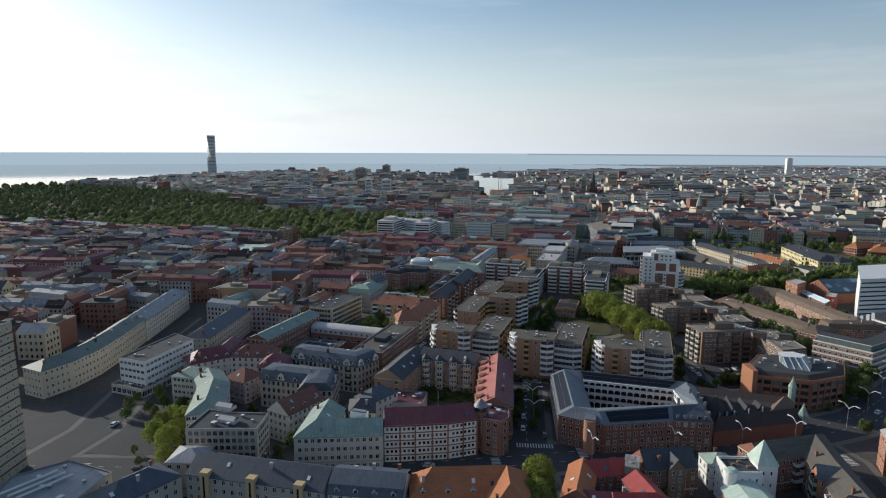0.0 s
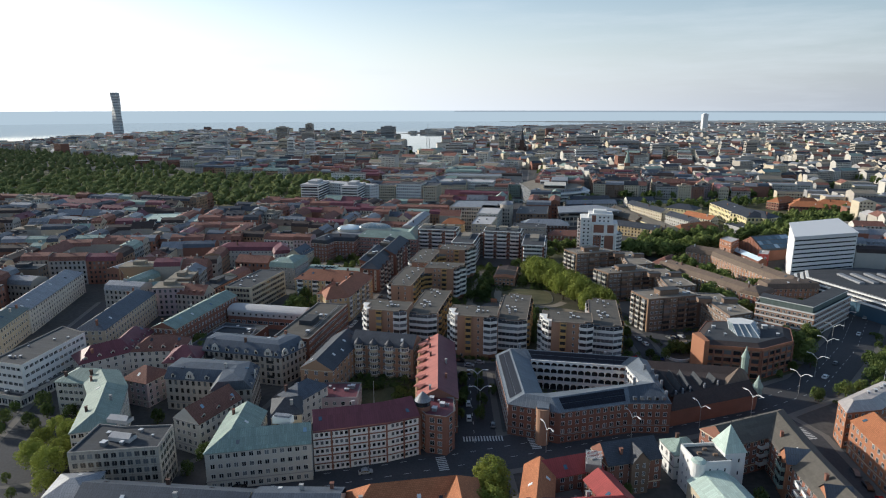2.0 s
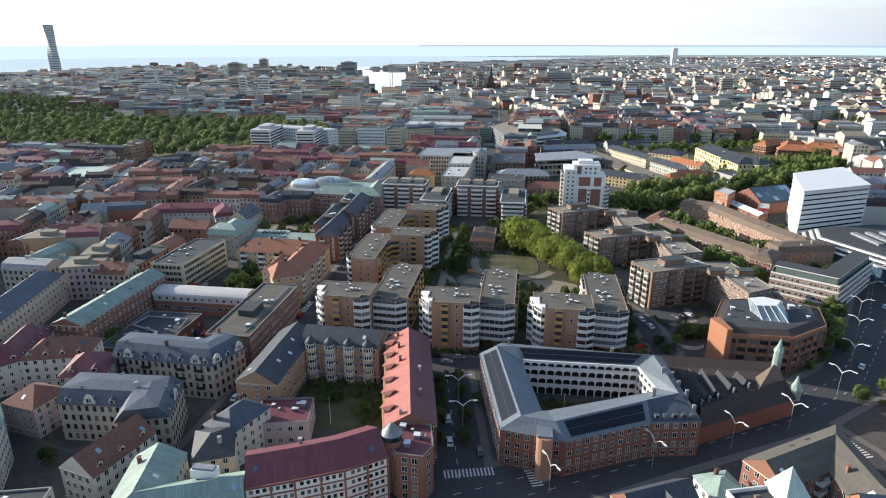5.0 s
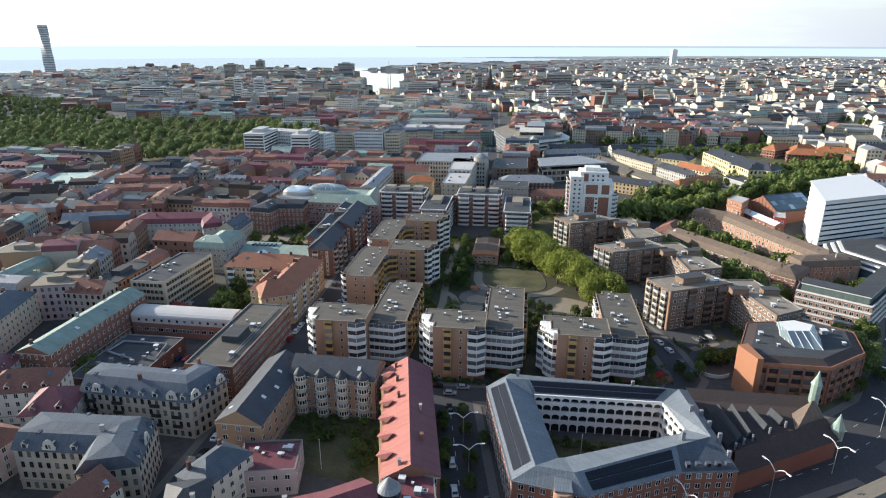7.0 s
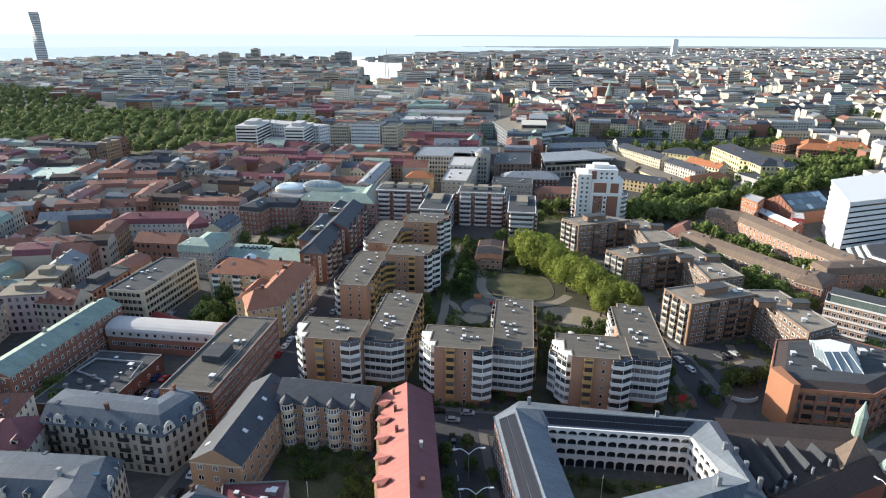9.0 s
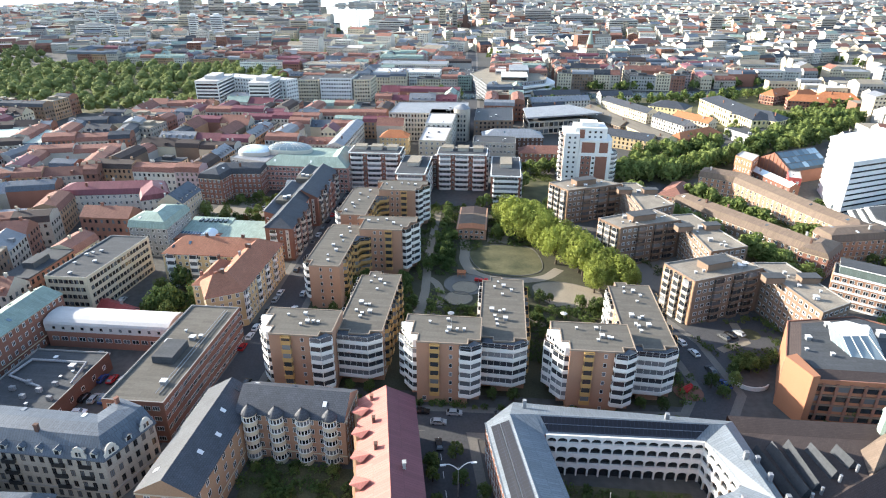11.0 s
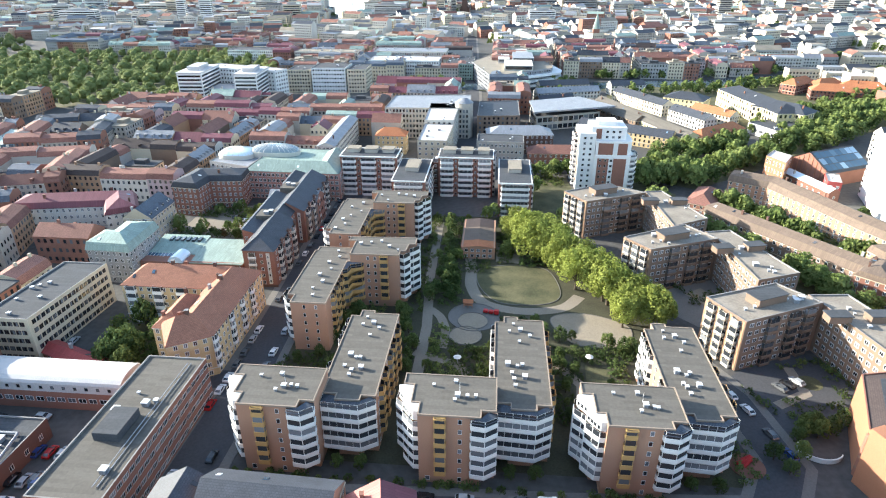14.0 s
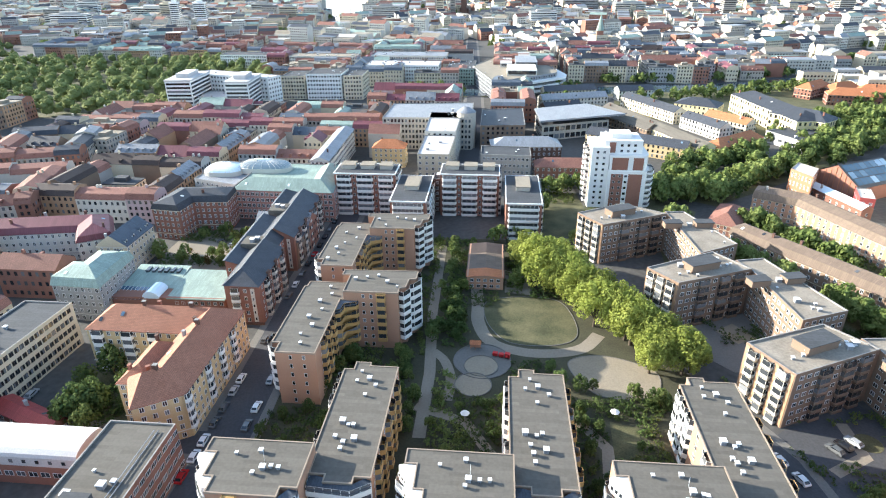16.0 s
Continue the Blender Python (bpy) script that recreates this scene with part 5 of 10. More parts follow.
def row_part(t, x0, x1, y0, y1, eave_w, eave_e, ridge_x, ridge, hip=0.0):
    """One house of the stepped row: its ridge runs along y at ridge_x; hip sets the front roof end back."""
    b = Build()
    b.prism([(x0, y0), (x1, y0), (x1, y1), (x0, y1)], -0.5, min(eave_w, eave_e))
    for y, back in ((y0, False), (y1, True)):
        low = min(eave_w, eave_e)
        q = [(x0, y, low), (x1, y, low), (x1, y, eave_e)]
        if ridge_x < x1 and not (hip and not back):
            q.append((ridge_x, y, ridge - 0.15))
        q.append((x0, y, eave_w))
        q = [v for k, v in enumerate(q) if v not in q[:k]]
        if len(q) > 2 and not (hip and not back):
            b.face(q[::-1] if back else q)
    if eave_w > eave_e:
        b.face([(x0, y1, eave_e), (x0, y0, eave_e), (x0, y0, eave_w), (x0, y1, eave_w)])
    b.make("wall", ["brick_red"], t)
    r = Build()
    o = 0.4
    if ridge_x < x1:
        r.face([(x1 + o, y0 - o, eave_e - 0.1), (x1 + o, y1, eave_e - 0.1), (ridge_x, y1, ridge), (ridge_x, y0 + hip - o, ridge)])
    if ridge_x > x0:
        r.face([(x0 - o, y1, eave_w - 0.1), (x0 - o, y0 - o, eave_w - 0.1), (ridge_x, y0 + hip - o, ridge), (ridge_x, y1, ridge)])
    if hip:
        r.face([(x0 - o, y0 - o, eave_w - 0.1), (x1 + o, y0 - o, eave_e - 0.1), (ridge_x, y0 + hip - o, ridge)])
    r.make("roof", ["slate"], t)
    # pale metal verge and ridge cap
    for p, q in (((x0 - o, y0 - o, eave_w), (ridge_x, y0 + hip - o, ridge + 0.05)), ((ridge_x, y0 + hip - o, ridge + 0.05), (ridge_x, y1, ridge + 0.05)), ((x0 - o, y0 - o, eave_w), (x0 - o, y1, eave_w))):
        c = Build()
        c.tube(p, q, 0.16, 0.16, 6)
        c.make("verge", ["greyp"], t)


def brick_row(x, y, turn):
    t = thing("apartment_house", "stepped red brick apartment row with dark slate roofs and white balconies", "apartment house", (x, y, 0), turn)
    row_part(t, -11.4, 0.0, 0.0, 29.0, 15.0, 14.6, -7.2, 18.3, 6.0)
    row_part(t, -11.4, -3.0, 29.0, 38.5, 15.0, 14.6, -7.2, 18.0)
    row_part(t, -16.4, -11.4, 14.5, 57.0, 16.6, 15.1, -16.4, 16.6)
    row_part(t, -10.6, 0.9, 38.5, 82.0, 15.0, 14.6, -6.4, 18.4)
    row_part(t, -15.6, -10.6, 66.0, 86.0, 16.6, 15.1, -15.6, 16.6)
    for y0, y1 in ((26.0, 33.0), (58.0, 66.0)):
        b = Build()
        b.prism([(-14.8, y0), (-8.0, y0), (-8.0, y1), (-14.8, y1)], 14.0, 17.4)
        b.make("flat_roof", ["flat"], t)
    vents(t, [(-11, 28, 0.9), (-9.6, 29.4, 0.9), (-12, 62, 0.9), (-9.5, 61, 0.8)], 17.4)
    for x0, y0 in ((-2.2, -0.02), (-1.3, 38.48)):
        b = Build()
        b.box(x0 - 0.65, y0 - 0.14, 1.2, x0 + 0.65, y0 + 0.1, 13.8)
        b.make("stair_strip", ["offwhite"], t)
        windows(t, (x0 - 0.6, y0 - 0.14), (x0 + 0.6, y0 - 0.14), 1.2, 13.6, 5, 0.7, 1.2, 3.0, 0.2, split=1)
    b = Build()
    b.box(-11.6, -0.35, -0.3, 0.3, 0.05, 0.9)
    b.make("plinth", ["brick_dark"], t)
    zs = [k * 2.8 + 0.5 for k in range(5)]
    front = balcony_mesh([(-9.4, 0.1), (-9.4, -0.8), (-6.6, -0.8), (-6.6, 0.1)], "white", 0.8)
    stack(t, front, zs[1:])
    bay = balcony_mesh([(0.0, -1.6), (1.15, -1.2), (1.15, 1.2), (0.0, 1.6)], "offwhite", 0.85)
    for x0, y0 in ((0, 6.5), (0, 15), (0, 24), (0.9, 43.5), (0.9, 52), (0.9, 60.5), (0.9, 69), (0.9, 77.5)):
        stack(t, bay, zs, "balcony", x0, y0)
        b = Build()
        b.box(x0 - 0.1, y0 + 2.1, 0.1, x0 + 0.55, y0 + 3.9, 15.6)
        b.make("brick_bay", ["brick_dark"], t)
    windows(t, (0, 0.8), (0, 28.6), 0.5, 14.2, 5, 1.2, 1.4, 2.9, 1.0)
    windows(t, (-3, 30), (-3, 38), 0.5, 14.2, 5, 1.2, 1.4, 2.9, 1.0)
    windows(t, (0.9, 39), (0.9, 81.5), 0.5, 14.2, 5, 1.2, 1.4, 2.9, 1.0)
    windows(t, (-6.2, 0), (-3.2, 0), 0.5, 14.2, 5, 1.1, 1.4, 2.0, 0.6)
    windows(t, (-16.4, 57), (-16.4, 15), 0.5, 14.6, 5, 1.2, 1.4, 5.2, 1.0)
    windows(t, (-16.2, 14.5), (-11.6, 14.5), 0.5, 14.2, 5, 1.1, 1.4, 2.4, 0.8)


brick_row(-117.5, 366.6, 1.9)
flat_house("office_building", "long red brick office with grey felt roof and white window strips", "office", [(-131, 256.5), (-114.6, 256.5), (-114.6, 304.5), (-130.6, 304.5)], 12.6, "brick_red", "flat", 4, gap=2.4, w=1.9, wh=1.35, split=3)
t = thing("roof_equipment", "metal pipes and a plant room along the felt roof", "roof equipment", (-122, 270, 12.6))
b = Build()
b.box(-4.5, 3, 0, 1.5, 12, 2.2)
b.make("plant_room", ["flatdark"], t)
for k in range(2):
    b = Build()
    b.tube((3.5 + k, -10, 0.4), (3.5 + k, 32, 0.4), 0.11, 0.11, 6)
    b.make("pipe", ["zinc"], t)


def barrel_hall(x0, x1, y0, y1, wall_h, top):
    t = thing("hall", "brick workshop hall with white upper storey and curved roof", "hall", (x0, y0, 0))
    L, W = x1 - x0, y1 - y0
    b = Build()
    b.prism([(0, 0), (L, 0), (L, W), (0, W)], -0.5, wall_h)
    b.make("wall", ["brick_red"], t)
    r = Build()
    arc = [(W / 2 - math.cos(math.pi * k / 8) * (W / 2 + 0.2), wall_h + math.sin(math.pi * k / 8) * (top - wall_h)) for k in range(9)]
    for (ya, za), (yb, zb) in zip(arc, arc[1:]):
        r.face([(-0.2, ya, za), (L + 0.2, ya, za), (L + 0.2, yb, zb), (-0.2, yb, zb)])
    r.face([(-0.2, ya, za) for ya, za in reversed(arc)])
    r.face([(L + 0.2, ya, za) for ya, za in arc])
    r.make("roof", ["whiteroof"], t)
    b = Build()
    b.prism([(-0.1, -0.15), (L + 0.1, -0.15), (L + 0.1, W + 0.15), (-0.1, W + 0.15)], wall_h - 2.6, wall_h + 0.05)
    b.make("upper_wall", ["whiteroof"], t)
    windows(t, (1, -0.17), (L - 1, -0.17), wall_h - 2.4, wall_h, 1, 0.9, 1.0, 3.2, 1.0, frame="framedark", split=1)
    windows(t, (1, 0), (L - 1, 0), 0.5, wall_h - 2.6, 1, 2.2, 1.5, 3.0, 1.0)


barrel_hall(-176.5, -135, 296, 306, 8.4, 10.4)
t = thing("painted_wall", "low yard wall with green and yellow spray paint", "wall", (-150, 256, 0))
b = Build()
b.box(0, -4, -0.2, 0.4, 30, 5.2)
b.make("wall", ["graffiti"], t)
b = Build()
b.box(-0.1, -4, 5.2, 0.5, 30, 5.4)
b.make("coping", ["kerb"], t)
flat_house("workshop", "low dark workshop with pipes on its felt roof", "workshop", [(-172, 254), (-149, 254), (-149, 286), (-172, 286)], 5.5, "brick_dark", "flatdark", 1, gap=5, single=True)
t = thing("roof_equipment", "bent metal ducts and boxes on the workshop roof", "roof equipment", (-160, 272, 5.6))
for a, c in (((-9, 8, 0.6), (8, 8, 0.6)), ((8, 8, 0.6), (10, -2, 0.6)), ((-9, 8, 0.6), (-10, 0, 0.6)), ((-10, 0, 0.6), (2, -4, 0.6))):
    b = Build()
    b.tube(a, c, 0.36, 0.36, 8)
    b.make("duct", ["zinc"], t)
for k in range(7):
    b = Build()
    b.box(-8 + 2.6 * k, -9 + (k % 3) * 3, 0, -6.6 + 2.6 * k, -8 + (k % 3) * 3, 1.3)
    b.make("fan_box", ["zinc"], t)
strip_house("apartment_house", "red brick house row with pale green metal roof", "apartment house", [(-184.5, 256), (-183.5, 308)], 12, 13.0, 15.5, "brick_red", "copper", 4, hip=False, gap=2.7)
flat_house("office_building", "beige brick office with dark felt roof and window bands", "office", [(-189, 315.5), (-173.6, 315.5), (-171.5, 352), (-187, 352)], 14.6, "cream", "flatdark", 5, gap=1.9, w=1.5, wh=1.5, frame="framedark")
strip_house("apartment_house", "pale teal-roofed corner house with mansard", "apartment house", [(-187.5, 371.5), (-177.5, 371), (-178, 386)], 13, 13.5, 18.0, "greyp", "copper", 5, mans=2.5, gap=2.5)
t = thing("atrium_hall", "low hall with pale green metal roof and a blue glazed corner", "hall", (-151, 378, 0))
b = Build()
b.prism([(-19.5, -9.4), (19.5, -8.0), (16.5, 9.2), (-19.5, 10.6)], -0.5, 7.4)
b.make("wall", ["brick_red"], t)
for x0, x1, y0, y1, z0, z1 in ((-0.6, 19.8, -8.8, 9.4, 7.3, 8.9), (-19.8, -0.7, -2.5, 11.0, 7.6, 9.4)):
    b = Build()
    b.face([(x0, y0, z0), (x1, y0, z0), (x1, y1, z1), (x0, y1, z1)])
    b.face([(x1, y1, z0 - 0.4), (x0, y1, z0 - 0.4), (x0, y1, z1), (x1, y1, z1)])
    b.face([(x0, y1, z0 - 0.4), (x0, y0, z0 - 0.4), (x0, y0, z0), (x0, y1, z1)])
    b.face([(x1, y0, z0 - 0.4), (x1, y1, z0 - 0.4), (x1, y1, z1), (x1, y0, z0)])
    b.face([(x0, y0, z0 - 0.4), (x1, y0, z0 - 0.4), (x1, y0, z0), (x0, y0, z0)])
    b.make("roof", ["copper"], t)
for k in range(6):
    b = Build()
    b.box(-15.5 + k * 2.3, 6.0, 8.6, -14.3 + k * 2.3, 9.0, 9.55)
    b.make("skylight", ["glass"], t)
b = Build()
b.face([(-19.6, -9.6, 6.6), (-8.5, -9.2, 6.6), (-8.5, -2.5, 7.7), (-19.6, -2.5, 7.7)])
b.make("glazing", ["glassblue"], t)
for k in range(9):
    b = Build()
    b.tube((-19.4 + k * 1.35, -9.5, 6.66), (-19.4 + k * 1.35, -2.5, 7.76), 0.06, 0.06, 6)
    b.make("glazing_bar", ["white"], t)
b = Build()
arc = [(3.0 * math.cos(math.pi * k / 8), 2.6 * math.sin(math.pi * k / 8)) for k in range(9)]
for (a0, z0), (a1, z1) in zip(arc, arc[1:]):
    b.face([(-6.0 + a0, -9.0, 7.0 + z0), (-6.0 + a0, -2.0, 7.0 + z0), (-6.0 + a1, -2.0, 7.0 + z1), (-6.0 + a1, -9.0, 7.0 + z1)])
b.face([(-6.0 + a0, -9.0, 7.0 + z0) for a0, z0 in arc])
b.make("glass_vault", ["glasspale"], t)
windows(t, (2, -8.6), (19, -8.05), 3.6, 7.2, 1, 1.2, 1.3, 2.2, 0.6)
strip_house("apartment_house", "cream house with blue slate roof", "apartment house", [(-186.4, 396.5), (-186.8, 417)], 12, 12.5, 16.8, "cream", "bluegrey", 4, hip=False, gap=2.6, dormers=5)
strip_house("apartment_house", "white bay-fronted house with dark red mansard roof", "apartment house", [(-246, 408), (-205, 416), (-196, 402)], 13, 12.5, 17, "offwhite", "wine", 4, mans=2.2, gap=2.6)
strip_house("apartment_house", "red and grey brick corner block with dark mansard", "apartment house", [(-182, 430), (-180, 446), (-160, 448)], 13, 14, 18, "brick_red", "slate", 5, mans=2.4, gap=2.5)
ground_sheet("yard", "gravel yard with bushes behind the brick row", [(-178, 408), (-136, 392), (-137, 452), (-178, 436)], 0.13, "gravel")
# large block with green roofs
flat_house("department_store", "large brick block with green copper mansard roof", "store", [(-164, 455), (-114.5, 453.5), (-119, 494), (-162, 497)], 14, "brick_pink", "copper", 5, gap=2.3, w=1.6, wh=1.7, clutter=0)
strip_house("roof_storey", "sloped green copper roof storey with skylights", "roof", [(-162, 461), (-122, 459.8), (-124, 490)], 11.5, 14.6, 18.8, "copper", "copper", 1, base=12, gap=3, cornice=False)
def glass_dome(x, y, z, rx, ry, high, label):
    """A long rounded glass roof on a pale kerb, with white ribs."""
    t = thing("glass_dome", label, "roof", (x, y, z))
    rings, sides = 5, 28
    def at(k, i):
        f = math.cos(math.pi / 2 * k / rings)
        a = 2 * math.pi * i / sides
        c, s = math.cos(a), math.sin(a)
        p = 0.7
        return (rx * f * math.copysign(abs(c) ** p, c), ry * f * math.copysign(abs(s) ** p, s), high * math.sin(math.pi / 2 * k / rings) + 0.5)
    b = Build()
    for k in range(rings):
        for i in range(sides):
            q = [at(k, i), at(k, i + 1), at(k + 1, i + 1), at(k + 1, i)]
            b.face(q[:3] if k == rings - 1 else q)
    b.make("glazing", ["glasspale"], t)
    b = Build()
    b.prism([(v[0] * 1.03, v[1] * 1.04) for v in (at(0, i) for i in range(sides))], -2.4, 0.55)
    b.make("kerb", ["offwhite"], t)
    for i in range(sides):
        b = Build()
        for k in range(rings - 1):
            b.tube(at(k, i), at(k + 1, i), 0.11, 0.11, 5)
        b.make("rib", ["offwhite"], t)


glass_dome(-157.5, 485.5, 15.6, 13.0, 6.0, 3.4, "rounded pale glass dome with white ribs over an atrium")
glass_dome(-177.5, 483.0, 14.6, 9.5, 7.5, 2.6, "low pale glass roof with white ribs beside the dome")
flat_house("theatre", "pale wing with glazed roof beside the store", "store", [(-189, 472), (-165, 464), (-163, 498), (-186, 500)], 13, "greyp", "zinc", 4, single=False)
strip_house("office_building", "long white-fronted slab with grey roof", "office", [(-134, 500), (-135, 566)], 10, 14.5, 16.5, "offwhite", "zinc", 5, hip=False, gap=2.3, w=1.6)
strip_house("apartment_house", "yellow house with orange tile roof", "apartment house", [(-113, 541), (-94, 541)], 11, 11.5, 15.5, "yellow", "tileor", 4)

# ---- centre, between the two streets ----
flat_house("office_building", "tall narrow pale building with stepped white roofs", "office", [(-82.5, 503), (-66, 503), (-65, 540), (-82.5, 540)], 18, "cream", "whiteroof", 6, gap=3.4)
flat_house("office_building", "pale stepped building behind with plant rooms", "office", [(-83, 541), (-65, 541), (-64, 588), (-84, 588)], 20, "offwhite", "whiteroof", 6, gap=3.2)
flat_house("office_building", "large stone office wrapped in scaffold netting", "office", [(-113, 572), (-57, 574), (-58, 618), (-112, 612)], 20, "stone", "zinc", 6, gap=2.2, w=1.2, wh=1.8, single=False)
t = thing("corner_tower", "round stone corner tower of the scaffolded office", "tower", (-61, 580, 0))
b = Build()
b.tube((0, 0, -0.5), (0, 0, 23), 6, 6, 18)
b.make("wall", ["stone"], t)
b = Build()
b.tube((0, 0, 23), (0, 0, 26), 6.2, 1.5, 18)
b.make("roof", ["zinc"], t)

# ---- east of the far street ----
flat_house("office_building", "grey brick office with dark felt roof", "office", [(-50, 516), (-23, 515), (-23, 532), (-50, 533)], 14.5, "stone", "flatdark", 4, single=False, gap=2.3)
strip_house("office_building", "grey office with ribbed metal roof", "office", [(-45, 548), (-5, 552)], 16, 12, 16, "brick_dark", "zinc", 4, hip=True, single=False)
flat_house("office_building", "dark brick office block", "office", [(-52, 575), (-24, 578), (-24, 625), (-52, 620)], 15, "brick_brown", "slate", 5, single=False)
strip_house("school", "long pink-red brick house with red roof", "house", [(-21, 519), (14, 520)], 12, 9.5, 13, "brick_red", "tile", 3)
t = flat_house("market_hall", "glass-walled hall under a wide white flat roof", "hall", [(-12, 597), (34, 616), (18, 642), (-15, 626)], 10, "stone", "flatdark", 2, gap=4, w=3.2, wh=3)
b = Build()
b.prism([(-20, -28), (38, -4), (16, 26), (-22, 8)], 13.5, 14.6)
b.make("roof_plate", ["zinc"], t)
strip_house("townhouse_row", "long low row with brown-grey tile roof", "house row", [(41, 662), (82, 556)], 12, 9, 12.5, "paleyellow", "flat", 2, hip=False, single=False)
strip_house("townhouse_row", "low row with dark roof and yellow walls", "house row", [(18, 592), (72, 560)], 12, 8.5, 12, "yellow", "slate", 3, hip=False, gap=3)
strip_house("townhouse_row", "low row with orange tile roof", "house row", [(84, 560), (119, 588)], 12, 9, 13, "brick_red", "tileor", 2, gap=3)
for line, wall, roof in (([(30, 655), (60, 600)], "brick_brown", "flat"), ([(62, 705), (90, 650)], "cream", "slate"), ([(92, 640), (108, 606)], "offwhite", "slate"), ([(108, 645), (128, 618)], "cream", "tileor"), ([(-8, 660), (20, 672)], "brick_brown", "slate"), ([(-8, 690), (45, 706)], "offwhite", "zinc"), ([(-4, 724), (40, 735)], "cream", "slate"), ([(58, 728), (88, 736)], "offwhite", "slate")):
    strip_house("townhouse_row", "low town row with pitched roof near the canal", "house row", line, 11, 8.5, 12, wall, roof, 3, hip=False, single=False)
strip_house("villa", "yellow plaster villa with dark hipped roof", "villa", [(96, 680), (122, 664)], 20, 10.5, 14.5, "paleyellow", "slate", 3, gap=3.2)
strip_house("museum", "long yellow plaster building with dark hipped roofs", "public building", [(150, 696), (163, 610)], 22, 13, 17.5, "paleyellow", "slate", 3, gap=3.4, w=1.6, wh=2.2)
strip_house("museum", "yellow plaster cross wing with dark roof", "public building", [(152, 640), (176, 612)], 20, 13, 17.5, "paleyellow", "slate", 3, gap=3.4, w=1.6, wh=2.2)
flat_house("hall", "low grey hall with flat roof", "hall", [(133, 606), (160, 620), (174, 598), (145, 579)], 7, "greyp", "flatdark", 1, gap=5, w=3)
for line in ([(214, 742), (240, 764)], [(236, 745), (262, 752)], [(256, 742), (290, 730)], [(225, 725), (262, 716)]):
    strip_house("brick_villa", "red brick house with orange tile roof among trees", "house", line, 14, 8.5, 13.5, "brick_red", "tileor", 3, single=False)
strip_house("apartment_row", "long brown brick row with copper-brown mansard roof", "apartment house", [(57.5, 437), (98, 378)], 9.5, 8.8, 13.0, "brick_brown", "mansbrown", 3, hip=True, mans=2.6, gap=3.0)
strip_house("apartment_row", "brown brick head of the row", "apartment house", [(92, 372), (103, 384)], 11, 10, 13.4, "brick_red", "mansbrown", 4, mans=1.8)
strip_house("apartment_row", "long orange brick row with rounded brown mansard roof", "apartment house", [(80, 480), (97, 470), (116, 420), (126, 398)], 11, 9.5, 13.8, "brick", "mansbrown", 4, mans=2.6, gap=3.0)
strip_house("apartment_row", "brown brick cross wing with mansard roof", "apartment house", [(104, 391), (133, 398)], 11, 10, 13.8, "brick", "mansbrown", 4, mans=2.6)
strip_house("shop_house", "low red tile roofed house", "house", [(57, 452), (70, 474)], 13, 5, 8.5, "brick_red", "tile", 2)

# station quarter
t = thing("hotel", "white slab tower with window bands and pale roof", "tower block", (133, 435, 0))
hp = [(0, 0), (45, 23), (53.5, 76), (13.5, 51)]
b = Build()
b.prism(hp, -0.5, 30)
b.make("wall", ["white"], t)
b = Build()
b.prism(inset(hp, -0.5), 30, 30.8, 0, 0, True)
b.make("roof", ["metal"], t)
m = wall_frame(hp[0], hp[1])
L = Vector(hp[1]).length
for k in range(10):
    b = Build()
    b.box(0.8, -0.05, 1.9 + k * 2.85, L - 0.8, 0.06, 2.75 + k * 2.85, 0, m)
    b.make("window_band", ["glassmid"], t)
    b = Build()
    b.box(0.2, -0.05, 2.95 + k * 2.85, L - 0.2, 0.35, 3.15 + k * 2.85, 0, m)
    b.make("ledge", ["white"], t)
m = wall_frame(hp[3], hp[0])
L = Vector(hp[3]).length
for k in range(10):
    b = Build()
    b.box(L - 2.4, -0.05, 1.6 + k * 2.85, L - 0.4, 0.06, 3.0 + k * 2.85, 0, m)
    b.make("window_band", ["glassmid"], t)
t = thing("market_hall", "large old brick hall with glazed slope roof", "hall", (128, 506, 0), 28)
b = Build()
b.prism([(0, -13.2), (32, -13.2), (32, 14), (0, 14)], -0.5, 8)
b.face([(0, 14, 8), (0, -13.2, 8), (0, 0, 16)])
b.face([(32, -13.2, 8), (32, 14, 8), (32, 0, 16)])
b.make("wall", ["brick_red"], t)
b = Build()
b.face([(-0.5, -13.8, 7.8), (32.5, -13.8, 7.8), (32.5, 0, 16.2), (-0.5, 0, 16.2)])
b.face([(32.5, 14.6, 7.8), (-0.5, 14.6, 7.8), (-0.5, 0, 16.2), (32.5, 0, 16.2)])
b.make("roof", ["flatdark"], t)
for i in range(8):
    for j in range(3):
        b = Build()
        x0, f0, f1 = 1 + i * 3.9, 0.12 + j * 0.28, 0.37 + j * 0.28
        b.face([(x0, -13.8 + 13.8 * f0, 7.9 + 8.4 * f0), (x0 + 3.6, -13.8 + 13.8 * f0, 7.9 + 8.4 * f0), (x0 + 3.6, -13.8 + 13.8 * f1, 7.9 + 8.4 * f1), (x0, -13.8 + 13.8 * f1, 7.9 + 8.4 * f1)])
        b.make("roof_light", ["glassblue"], t)
for k in range(9):
    b = Build()
    y0 = -11 + 2.75 * k
    b.box(-0.3, y0 - 0.15, 1, 0.05, y0 + 0.15, 15.2 - abs(y0) * 0.58)
    b.make("pier", ["brick_hot"], t)
strip_house("vault_hall", "low hall under a pale curved glass roof", "hall", [(119, 505), (128, 473)], 6, 5.5, 7.4, "brick_red", "glasspale", 1, hip=False, gap=4, cornice=False)
flat_house("kiosk_hall", "red metal box house on the hall roof", "hall", [(126, 478), (131, 492), (137, 490), (132, 476)], 9, "redmetal", "whiteroof", 2, gap=3, clutter=2)
